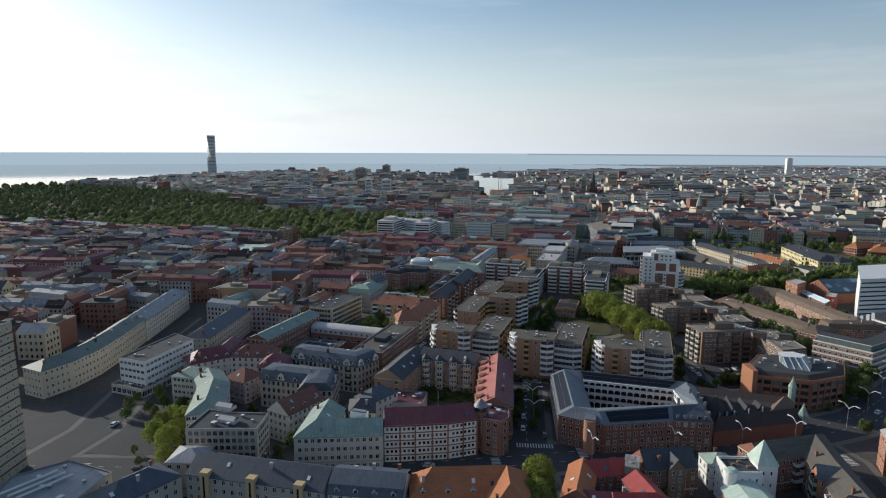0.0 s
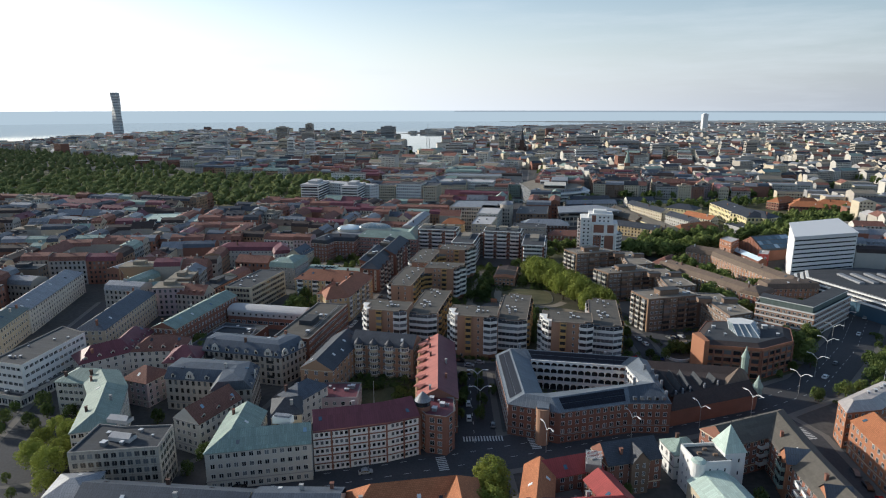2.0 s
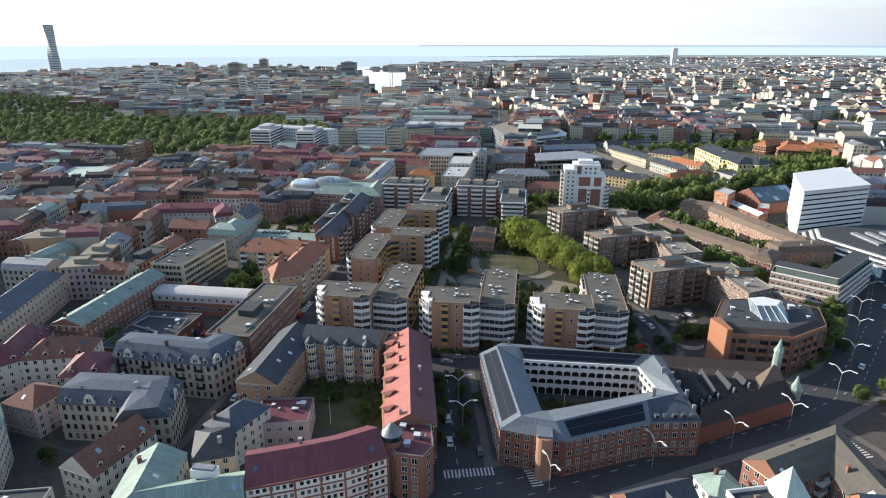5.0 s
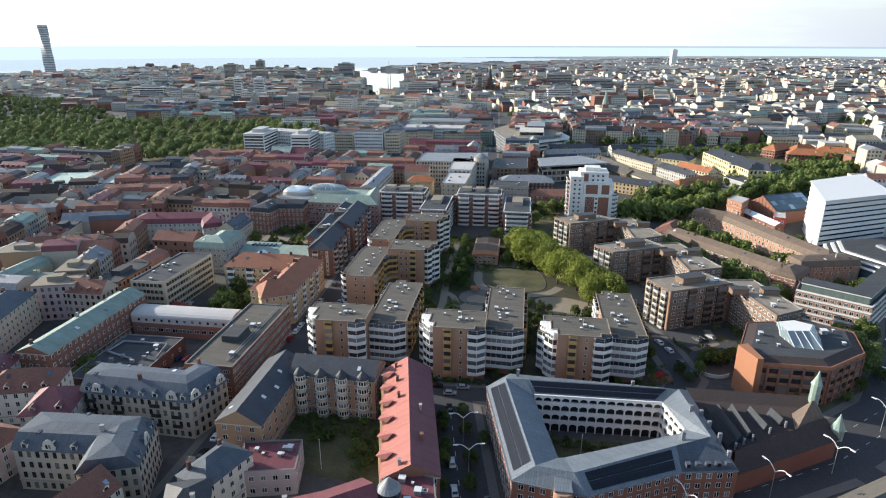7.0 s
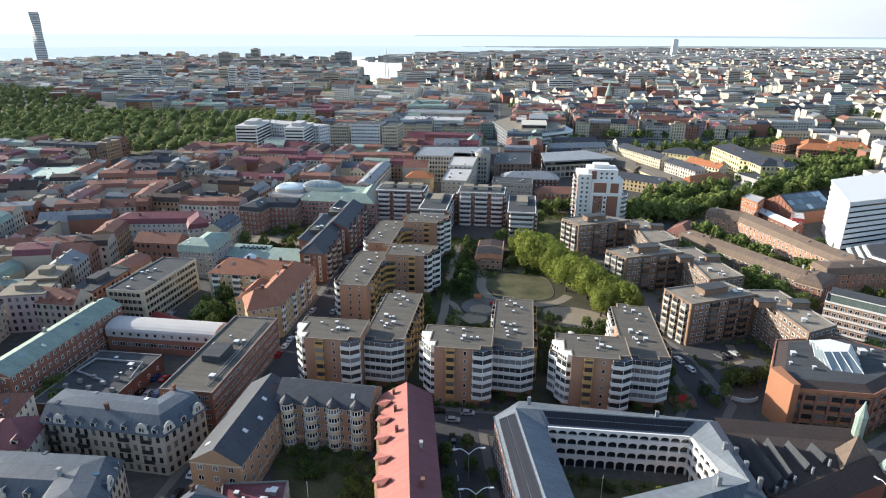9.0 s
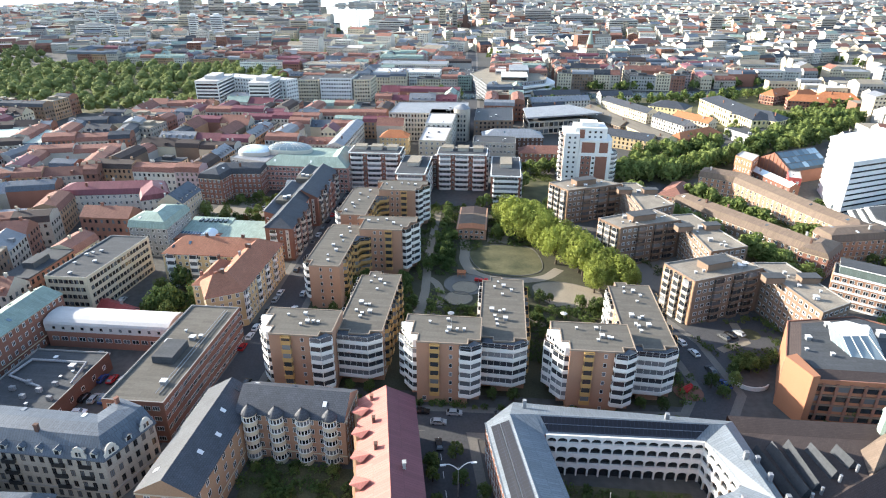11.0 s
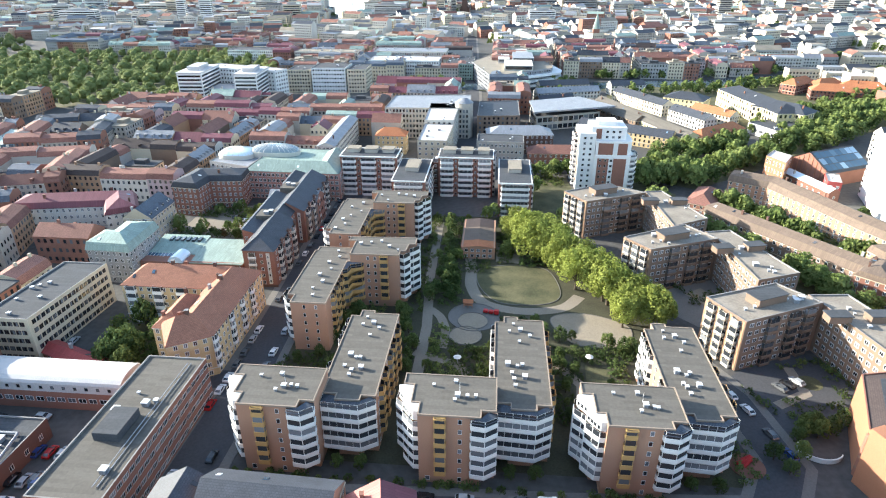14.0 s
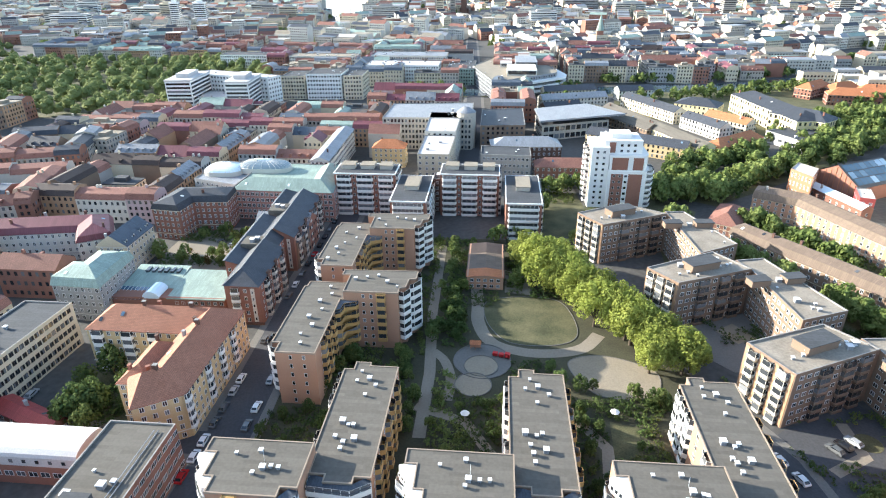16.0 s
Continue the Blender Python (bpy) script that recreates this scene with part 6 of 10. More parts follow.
flat_house("kiosk_hall", "brick cube with pale roof", "hall", [(107, 508), (115, 519), (121, 509), (112, 495)], 12.6, "brick_hot", "whiteroof", 3, gap=2.2, w=0.8, wh=2.4, clutter=0)
t = thing("station", "low round-ended station with white roof rings and dark roof", "station", (170, 405, 0), 12)
out = [(-40, 12), (-22, -42), (-14, -46), (12, -38), (42, -20), (50, 20), (10, 36), (-30, 30)]
b = Build()
b.prism(out, -0.5, 8)
b.make("wall", ["glassblue"], t)
for z, d in ((8.0, -1.5), (9.6, 1.5), (11.2, 4.0)):
    b = Build()
    b.prism(inset(out, d), z, z + 0.7, 0, 0, True)
    b.make("roof_ring", ["white"], t)
    b = Build()
    b.prism(inset(out, d + 1.6), z + 0.6, z + 1.3, 0, 0)
    b.make("roof", ["flatdark"], t)
for k in range(5):
    b = Build()
    b.box(-16 + 8 * k, -6, 12.4, -13 + 8 * k, 14, 13.6)
    b.make("skylight", ["zinc"], t)
op2 = [(89, 350.6), (111.5, 336), (142, 372), (134, 378), (110, 350), (94, 360)]
t = flat_house("office_building", "brick office with white bands and green-glass roof storey", "office", op2, 12.0, "brick", "flatdark", 4, gap=2.4, w=1.6, wh=1.5, clutter=4)
c2 = [(x - sum(p[0] for p in op2) / 6, y - sum(p[1] for p in op2) / 6) for x, y in op2]
for i in (0, 1):
    m = wall_frame(c2[i], c2[i + 1])
    L = (Vector(c2[i + 1]) - Vector(c2[i])).length
    for f in range(5):
        b = Build()
        b.box(0, -0.05, f * 3.0 - 0.1, L, 0.28, f * 3.0 + 0.6, 0, m)
        b.make("string_course", ["white"], t)
b = Build()
b.prism(inset(ccw(c2), 1.6), 12.0, 15.0, 0, 1)
b.make("roof_storey", ["greenmetal", "flatdark"], t)
b = Build()
b.prism(inset(ccw(c2), 1.2), 15.0, 15.4, 0, 1, True)
b.make("roof_edge", ["white", "flatdark"], t)


# ---- the blocks along the boulevard ----
# house with four round bays
t = strip_house("apartment_house", "tan brick house with four round stone bays and dark tile roof", "apartment house", [(-95, 260.5), (-67.5, 259.5)], 12, 13.6, 17.4, "brick", "slate", 5, hip=False, gap=2.2, w=0.95, wh=1.5)
for k in range(4):
    bay = Build()
    bay.tube((0, 0, -0.5), (0, 0, 14.2), 1.75, 1.75, 14)
    o = bay.make("bay", ["cream"], t, "round pale stone bay with window bands")
    cx = -10.0 + 6.6 * k
    o.matrix_basis = Matrix.Translation((cx, -6.3, 0))
    for f in range(5):
        g = Build()
        g.tube((0, 0, 1.5 + f * 2.75), (0, 0, 2.7 + f * 2.75), 1.79, 1.79, 14, 0, False)
        g.make("window_band", ["glass"], o)
        s_ = Build()
        s_.tube((0, 0, 1.3 + f * 2.75), (0, 0, 1.5 + f * 2.75), 1.95, 1.95, 14)
        s_.make("sill", ["white"], o)
        s_ = Build()
        for a in range(7):
            x, y = 1.8 * math.cos(a * 0.449 + 3.3), 1.8 * math.sin(a * 0.449 + 3.3)
            s_.box(x - 0.09, y - 0.09, 1.5 + f * 2.75, x + 0.09, y + 0.09, 2.7 + f * 2.75)
        s_.make("mullion", ["white"], o)
    c = Build()
    for (r0, z0), (r1, z1) in zip([(1.95, 14.2), (1.8, 14.6), (1.3, 15.3), (0.8, 15.9), (0.25, 16.4)], [(1.8, 14.6), (1.3, 15.3), (0.8, 15.9), (0.25, 16.4), (0.06, 17.0)]):
        c.tube((0, 0, z0), (0, 0, z1), r0, r1, 14, 0, False)
    c.make("bay_roof", ["slate"], o)
strip_house("apartment_house", "tan brick wing with dark metal roof", "apartment house", [(-99.5, 264), (-99.8, 229)], 13, 12.5, 16.4, "brick_tan", "slate", 4, hip=False, gap=4, w=1.4)
# long house with a salmon roof and round corner tower
t = strip_house("apartment_house", "brick house with salmon metal roof and round corner tower", "apartment house", [(-59.4, 263.5), (-49.0, 213.5)], 13.6, 13.2, 17.0, "brick_red", "wine", 5, hip=False, gap=2.7, w=1.3)
# west slope and bay roofs in lighter salmon: sunlight painted over the wine-red metal
b = Build()
d = Vector((10.4, -50)).normalized()
n = Vector((d.y, -d.x))
c0, c1 = Vector((-5.2, 25.2)), Vector((5.2, -25.2))
b.face([(*(c0 + n * 7.3), 13.2), (*(c1 + n * 7.3), 13.2), (*c1, 17.08), (*c0, 17.08)])
b.make("roof_west", ["tilepale"], t, "west sheet-metal slope, sunlight put in as a salmon colour")
for k in range(6):
    s = c0 + d * (6 + 7.6 * k) + n * 6.6
    dm = Build()
    dm.tube((0, 0, 0), (0, 0, 14.6), 1.5, 1.5, 10)
    o = dm.make("bay", ["brick_tan"], t)
    o.matrix_basis = Matrix.Translation((s.x, s.y, 0))
    rr = Build()
    rr.face([(-1.6, -1.3, 14.6), (-1.6, 1.3, 14.6), (2.6, 0, 15.9)][::-1])
    rr.face([(-1.6, -1.3, 14.6), (2.6, 0, 15.9), (1.2, -1.6, 14.4)][::-1])
    rr.face([(-1.6, 1.3, 14.6), (1.2, 1.6, 14.4), (2.6, 0, 15.9)][::-1])
    o2 = rr.make("bay_roof", ["tilepale"], t)
    o2.matrix_basis = pose(s.x, s.y, 0, 0, 0, -101.8 + 90)
t = thing("corner_tower", "round red brick corner tower with glazed metal cap", "tower", (-52.4, 205.4, 0))
b = Build()
b.tube((0, 0, -0.5), (0, 0, 15), 2.7, 2.7, 18)
b.make("shaft", ["brick_red"], t)
b = Build()
b.tube((0, 0, 15), (0, 0, 16.6), 2.6, 2.6, 18)
b.make("lantern", ["glass"], t)
b = Build()
b.tube((0, 0, 16.6), (0, 0, 19.4), 2.8, 0.3, 18)
b.make("cap", ["zinc"], t)
flat_house("apartment_house", "brick corner house with wine-red roof and oriels", "apartment house", [(-50.5, 201), (-43.5, 200.5), (-41.6, 205), (-43.5, 214), (-55, 216), (-55.5, 207)], 13.4, "brick_red", "wine", 5, gap=2.6, w=1.5, wh=1.7)
# curved white and red block
t = strip_house("apartment_house", "curved block with white panels, red brick ribs and wine-red roof", "apartment house", [(-84.5, 190.2), (-74.4, 194.6), (-64.5, 199.4), (-56.0, 205.4)], 14, 13.8, 17.6, "white", "wine", 5, hip=False, gap=1.5, w=0.85, wh=1.05, frame="framedark", split=1)
# red brick ribs on its front
line = offset([(-84.5, 190.2), (-74.4, 194.6), (-64.5, 199.4), (-56.0, 205.4)], -7.05, False)
ox, oy = sum(p[0] for p in [(-84.5, 190.2), (-74.4, 194.6), (-64.5, 199.4), (-56.0, 205.4)]) / 4, sum(p[1] for p in [(-84.5, 190.2), (-74.4, 194.6), (-64.5, 199.4), (-56.0, 205.4)]) / 4
for i in range(3):
    p, q = Vector(line[i]), Vector(line[i + 1])
    m = wall_frame((p.x - ox, p.y - oy), (q.x - ox, q.y - oy))
    L = (q - p).length
    for s in (0.02, 0.5):
        b = Build()
        b.box(L * s - 0.2, -0.2, 0, L * s + 0.3, 0.22, 13.6, 0, m)
        b.make("rib", ["brick_red"], t)
    for k in range(1, 6):
        b = Build()
        b.box(0, -0.1, k * 2.76 - 0.25, L, 0.14, k * 2.76 + 0.1, 0, m)
        b.make("rib", ["brick_red"], t)
# green-roofed corner block
strip_house("office_building", "white plaster corner block with green copper roof", "office", [(-82.8, 185.4), (-104.5, 176.6), (-108.8, 194)], 12, 12.6, 16.2, "offwhite", "copper", 4, hip=False, gap=2.2, w=1.3, wh=1.5)
t = thing("roof_equipment", "white ventilation unit on the green roof", "roof equipment", (-92, 185, 15.0))
b = Build()
b.box(-3, -1, 0, 3, 1.5, 2.2)
b.make("unit", ["metal"], t)
b = Build()
b.box(-2.6, -0.6, 2.2, 2.6, 1.1, 2.7)
b.make("fan_cover", ["zinc"], t)
strip_house("apartment_house", "cream house with dark roof behind the corner block", "apartment house", [(-103, 199), (-94, 203)], 13, 12, 15, "cream", "slate", 4)
strip_house("apartment_house", "grey-blue roofed house beside the narrow street", "apartment house", [(-101, 207), (-96, 221)], 10, 11.5, 15, "offwhite", "bluegrey", 4)
flat_house("outbuilding", "low purple-grey house with wine-red roof", "house", [(-93, 216), (-80, 219), (-82.5, 231), (-98, 228)], 7.4, "pink", "wine", 2, gap=3)
# panel office and curved green block
flat_house("office_building", "beige concrete panel office with dark felt roof", "office", [(-143, 156.2), (-120, 164), (-123.5, 176), (-138, 172), (-146, 172)], 15.6, "panel", "flatdark", 6, gap=2.1, w=1.5, wh=1.6, frame="panel", split=2)
t = thing("roof_tent", "white covered scaffold tents on the dark roof", "roof equipment", (-133, 167, 15.7))
for x0, y0 in ((0, -1), (-8, 8)):
    b = Build()
    b.box(x0 - 3.5, y0 - 1.6, 0, x0 + 3.5, y0 + 1.6, 1.2)
    b.face([(x0 - 3.5, y0 - 1.6, 1.2), (x0 + 3.5, y0 - 1.6, 1.2), (x0 + 3.2, y0, 2.2), (x0 - 3.2, y0, 2.2)])
    b.face([(x0 + 3.5, y0 + 1.6, 1.2), (x0 - 3.5, y0 + 1.6, 1.2), (x0 - 3.2, y0, 2.2), (x0 + 3.2, y0, 2.2)])
    b.make("tent", ["whiteroof"], t)
strip_house("office_building", "curved pale block with green copper roof", "office", [(-149, 172), (-156, 184), (-164, 197), (-174, 206), (-188, 205)], 12, 13.5, 16.5, "offwhite", "copper", 5, hip=True, gap=2.0, w=1.5, wh=1.4)
flat_house("office_building", "white corner building with window bands and dark roof", "office", [(-222, 205), (-206.5, 203.8), (-209, 238), (-224.5, 243)], 15.5, "white", "flatdark", 5, gap=2.5, w=2.0, wh=1.4)
flat_house("shop_building", "glazed shop storey under the white corner building", "shop", [(-224, 201.5), (-205.5, 200.5), (-206, 236), (-209, 236), (-206.8, 203.5), (-222, 204.8), (-224, 206)], 4.2, "offwhite", "flatdark", 1, gap=3, w=2.6, wh=2.4)
strip_house("apartment_house", "long pale street block with blue-grey roof", "apartment house", [(-253, 187), (-251.5, 200), (-254, 216), (-262, 238), (-274, 266)], 13, 13, 16, "cream", "greenmetal", 4, gap=2.4)
strip_house("apartment_house", "pale street block with metal roof further along", "apartment house", [(-273, 264), (-300, 330)], 14, 12.5, 16.5, "offwhite", "zinc", 5, single=False)
strip_house("apartment_house", "cream street house with dark roof", "apartment house", [(-214, 246), (-228, 300)], 13, 13.5, 17.5, "cream", "bluegrey", 5, single=False)
TP = [(-216, 112), (-192.7, 122), (-199, 142), (-222, 132)]
t = flat_house("tower_block", "tall beige slab tower with dark narrow ledges", "tower block", TP, 52, "cream", "flatdark", 16, gap=3.2, w=0.9, wh=1.3, single=False)
tc = ccw([(x - sum(p[0] for p in TP) / 4, y - sum(p[1] for p in TP) / 4) for x, y in TP])
for k in range(1, 16):
    b = Build()
    b.prism(inset(tc, -0.22), k * 3.25 - 0.25, k * 3.25 + 0.15, 0, 0, True)
    b.make("ledge", ["brick_dark"], t)
# slate-roofed blocks
strip_house("apartment_house", "stone apartment block with blue slate mansard and gables", "apartment house", [(-153, 244.5), (-122.5, 243.5), (-119.5, 252)], 13, 12.6, 17.0, "stone", "bluegrey", 4, mans=3.9, setback=3.0, dormers=4.2, gables=(0.16, 0.84), gap=2.3, w=1.0, wh=1.7, frame="framedark")
t = thing("balcony_row", "dark iron balconies on the stone front", "balcony", (-138, 237.9, 0))
for x0 in (-12, -3.4, 8.6, 15):
    stack(t, balcony_mesh([(x0 - 1.5, 0.2), (x0 - 1.5, -1.1), (x0 + 1.5, -1.1), (x0 + 1.5, 0.2)], "darkmetal", 0.9, False), [3.4, 6.5, 9.7])
strip_house("apartment_house", "stone block with slate mansard and skylights", "apartment house", [(-152, 218), (-127, 219.5), (-122.5, 207)], 14, 12.6, 16.4, "stone", "bluegrey", 4, mans=3.2, setback=2.6, dormers=5, gables=(0.5,), gap=2.3, w=1.0, wh=1.7, frame="framedark")
strip_house("apartment_house", "pale house with red tile roof on a side street", "apartment house", [(-126.5, 186), (-122, 205)], 11, 11.5, 16, "offwhite", "tile", 4, hip=False, dormers=6, gap=2.4)
strip_house("apartment_house", "house with dark red tile roof", "apartment house", [(-165, 232), (-152, 236)], 14, 11.5, 16, "offwhite", "wine", 4, dormers=5)
strip_house("apartment_house", "pale house with red tile roof and dormers", "apartment house", [(-186, 240), (-166, 246)], 13, 11, 15.5, "offwhite", "tile", 4, dormers=5)
strip_house("apartment_house", "pink house with red roof in the yard", "apartment house", [(-170, 218), (-158, 216)], 12, 10, 14, "pink", "tile", 4)
strip_house("apartment_house", "house with dark red roofs round a yard", "apartment house", [(-200, 222), (-190, 236), (-196, 256)], 12, 11, 15.5, "offwhite", "wine", 4, dormers=5, single=False)

# ---- south side of the boulevard ----
strip_house("apartment_house", "grey house row with dark metal roof and yellow stair towers", "apartment house", [(-129, 146), (-84, 150.5)], 14, 11.5, 15.5, "stone", "bluegrey", 4, hip=False, gap=2.8)
strip_house("apartment_house", "pale corner house with low hipped metal roof", "apartment house", [(-140.4, 147.4), (-129.8, 150.8)], 11, 11.8, 13.8, "offwhite", "zinc", 4)
t = flat_house("office_building", "low grey building with pipes and a glazed roof edge", "office", [(-177, 121), (-169, 134), (-150.5, 132.6), (-146, 110), (-168, 104)], 11.2, "stone", "zinc", 3, clutter=9)
for k in range(3):
    b = Build()
    b.tube((-8 + 3.2 * k, -8, 12.0), (-4 + 3.2 * k, 7, 12.0), 0.35, 0.35, 8)
    b.make("duct", ["metal"], t)
t = thing("stair_tower", "yellow plaster stair towers with slot windows", "stair tower", (-106, 141.6, 0), 5.7)
for k in range(3):
    b = Build()
    b.box(-17 + 15.4 * k, -1.4, -0.3, -14.2 + 15.4 * k, 1.2, 13.2)
    b.make("shaft", ["yellow"], t)
    b = Build()
    b.box(-15.9 + 15.4 * k, -1.46, 1.5, -15.3 + 15.4 * k, -1.38, 12)
    b.make("slot_window", ["glass"], t)
strip_house("apartment_house", "grey corner house with metal roof", "apartment house", [(-134.5, 139), (-140.5, 118)], 13, 12, 15.5, "stone", "bluegrey", 4, hip=True)
strip_house("apartment_house", "house with blue-grey mansard and skylights", "apartment house", [(-83.5, 150.5), (-61.5, 154.6)], 13, 11, 15.5, "offwhite", "bluegrey", 4, hip=False, mans=2.5, dormers=4.5)
strip_house("apartment_house", "yellow-grey house with orange tile roof and zinc dormers", "apartment house", [(-60.8, 155.4), (-34, 165.8), (-29, 150)], 13, 11, 17, "cream", "tileor", 4, hip=True, dormers=6.5, dormer_roof="zinc")
strip_house("apartment_house", "brick house of a courtyard block with orange tile roof", "apartment house", [(-13.4, 164.5), (-13.2, 184.6)], 8.6, 10.4, 13.6, "brick_red", "tileor", 4, hip=False, gap=2.7)
strip_house("apartment_house", "brick house of a courtyard block with red metal roof", "apartment house", [(-13.0, 182.6), (2.6, 190.8)], 8.4, 10.2, 13.4, "brick_red", "redmetal", 4, hip=False, gap=2.7)
strip_house("apartment_house", "red-roofed east side of the courtyard block", "apartment house", [(2.6, 182.6), (8.6, 171.2), (-3.5, 167.4)], 8.4, 10.4, 13.2, "brick_red", "redmetal", 4, hip=False, gap=2.7)
strip_house("apartment_house", "red-roofed south side of the courtyard block", "apartment house", [(-16, 166.2), (-3, 168.6)], 7.5, 9.8, 12.6, "brick_red", "wine", 4, hip=False)
strip_house("apartment_house", "pale metal-roofed house behind the courtyard block", "apartment house", [(-6, 158.5), (13, 163.5)], 9, 9.6, 12.4, "offwhite", "zinc", 3)
# raised court with a table and plants inside the red block
t = thing("court_deck", "raised grey paved courtyard deck between red roofs", "deck", (-5, 178, 0))
b = Build()
b.prism(ccw([(-4.4, -7.5), (4.2, -4.8), (3.8, 4.0), (0.5, 7.0), (-4.4, 4.4)]), -0.2, 5.2)
b.make("slab", ["pave"], t)
t = thing("garden_table", "round white table with four white chairs on a courtyard deck", "table", (-2.6, 177.4, 5.2))
b = Build()
b.tube((0, 0, 0), (0, 0, 0.72), 0.06, 0.06, 6)
b.make("foot", ["metal"], t)
b = Build()
b.tube((0, 0, 0.7), (0, 0, 0.76), 0.75, 0.75, 14)
b.make("tabletop", ["white"], t)
for k in range(4):
    b = Build()
    m = Matrix.Rotation(k * 1.57 + 0.4, 4, "Z") @ Matrix.Translation((1.25, 0, 0))
    b.box(-0.24, -0.24, 0.4, 0.24, 0.24, 0.46, 0, m)
    b.box(0.2, -0.24, 0.46, 0.25, 0.24, 0.9, 0, m)
    for u, v in ((-0.2, -0.2), (0.2, -0.2), (-0.2, 0.2), (0.2, 0.2)):
        b.box(u - 0.025, v - 0.025, 0, u + 0.025, v + 0.025, 0.4, 0, m)
    b.make("seat", ["white"], t)
t = thing("roof_terrace", "white pergola on a small roof terrace", "terrace", (1.6, 186.2, 10.2))
for u in (-1.9, 1.9):
    for v in (-1.7, 1.7):
        b = Build()
        b.box(u - 0.07, v - 0.07, 0, u + 0.07, v + 0.07, 4.6)
        b.make("post", ["white"], t)
b = Build()
b.box(-2.2, -2.0, 0, 2.2, 2.0, 2.6)
b.make("deck", ["kerb"], t)
for k in range(6):
    b = Build()
    b.box(-2.3, -1.9 + 0.72 * k, 4.6, 2.3, -1.78 + 0.72 * k, 4.75)
    b.make("slat", ["white"], t)
strip_house("apartment_house", "brick gable house with dark roof", "apartment house", [(3.6, 193.6), (19.6, 201.2)], 10, 10, 14.4, "brick_red", "slate", 4, hip=False)
t = thing("gable_bay", "brown brick cross gable with stacked windows", "bay", (14.6, 193.6, 0), 25)
b = Build()
b.prism([(-2.8, -1.6), (2.8, -1.6), (2.8, 4.0), (-2.8, 4.0)], -0.5, 10.4)
b.face([(-2.8, -1.6, 10.4), (2.8, -1.6, 10.4), (0, -1.6, 13.6)])
b.make("wall", ["brick_brown"], t)
b = Build()
for q in ([(3.1, -2.0, 10.1), (3.1, 4.0, 10.1), (0, 4.0, 13.8), (0, -2.0, 13.8)], [(-3.1, 4.0, 10.1), (-3.1, -2.0, 10.1), (0, -2.0, 13.8), (0, 4.0, 13.8)]):
    b.face(q)
b.make("roof", ["slate"], t)
windows(t, (-2.8, -1.6), (2.8, -1.6), 0, 10.4, 4, 0.9, 1.5, 2.2, 0.6)
strip_house("house", "small white house with green hipped roof", "house", [(24.6, 205.6), (33.0, 208.6)], 9.0, 8.4, 11.0, "white", "copper", 2)


def church(x, y, turn):
    t = thing("church", "white plaster church with square tower and pale green roofs", "church", (x, y, 0), turn)
    b = Build()
    b.prism([(0, -1.8), (10.0, -1.8), (10.0, 8), (0, 8)], -0.5, 12.3)
    b.make("tower_base", ["white"], t)
    b = Build()
    b.box(0.5, -1.3, 12.3, 9.9, 7.5, 12.36)
    b.make("terrace", ["flatdark"], t)
    for x0, x1, y0, y1 in ((0, 10.0, -1.8, -1.45), (0, 0.35, -1.44, 8), (0.36, 10.0, 7.65, 8)):
        b = Build()
        b.box(x0, y0, 12.37, x1, y1, 13.2)
        b.make("parapet", ["white"], t)
    b = Build()
    b.prism([(10.0, 1.4), (16.2, 1.4), (16.2, 8.2), (10.0, 8.2)], -0.5, 13.6)
    b.make("tower", ["white"], t)
    b = Build()
    q = [(9.7, 1.1, 13.5), (16.5, 1.1, 13.5), (16.5, 8.5, 13.5), (9.7, 8.5, 13.5)]
    for i in range(4):
        b.face([q[i], q[(i + 1) % 4], (12.9, 4.8, 20.6)])
    b.make("spire", ["copperpale"], t)
    b = Build()
    b.tube((12.9, 4.8, 20.4), (12.9, 4.8, 22.0), 0.08, 0.04, 6)
    b.make("finial", ["darkmetal"], t)
    b = Build()
    b.tube((0.6, -1.2, -0.5), (0.6, -1.2, 13.4), 1.9, 1.9, 16)
    b.make("stair_turret", ["white"], t)
    b = Build()
    b.tube((0.6, -1.2, 13.4), (0.6, -1.2, 14.0), 2.1, 1.2, 16)
    b.make("turret_cap", ["copperpale"], t)
    for u, v in ((3.4, 3.6), (6.0, 5.4), (7.6, 2.4)):
        b = Build()
        b.box(u - 0.6, v - 0.35, 12.36, u + 0.6, v + 0.35, 13.0)
        b.make("terrace_bench", ["brick_brown"], t)
    b = Build()
    b.prism([(-2.4, -38), (11.2, -38), (11.2, -1.82), (-2.4, -1.82)], -0.5, 8.0)
    b.make("nave", ["cream"], t)
    b = Build()
    for s, e_ in ((1, 11.6), (-1, -2.8)):
        q = [(e_, -38.4, 7.8), (e_, -1.8, 7.8), (4.4 + s * 2.8, -1.8, 10.4), (4.4 + s * 2.8, -38.4, 10.4)]
        b.face(q if s > 0 else q[::-1])
    b.face([(1.6, -38.4, 10.4), (7.2, -38.4, 10.4), (7.2, -1.8, 10.4), (1.6, -1.8, 10.4)])
    b.make("nave_roof", ["copperpale"], t)
    windows(t, (2.6, -1.8), (9.6, -1.8), 8.6, 12.2, 1, 0.6, 1.2, 2.2, 0.6, split=1)
    windows(t, (10.4, 1.4), (15.8, 1.4), 5, 13, 2, 0.6, 1.3, 2.4, 0.8, split=1)
    windows(t, (0, 7.5), (0, 1.5), 1, 12, 4, 0.6, 1.2, 2.4, 0.8, split=1)
    windows(t, (-2.4, -3), (-2.4, -37), 1.6, 7.4, 1, 1.6, 3.0, 4.0, 1.5, split=2)


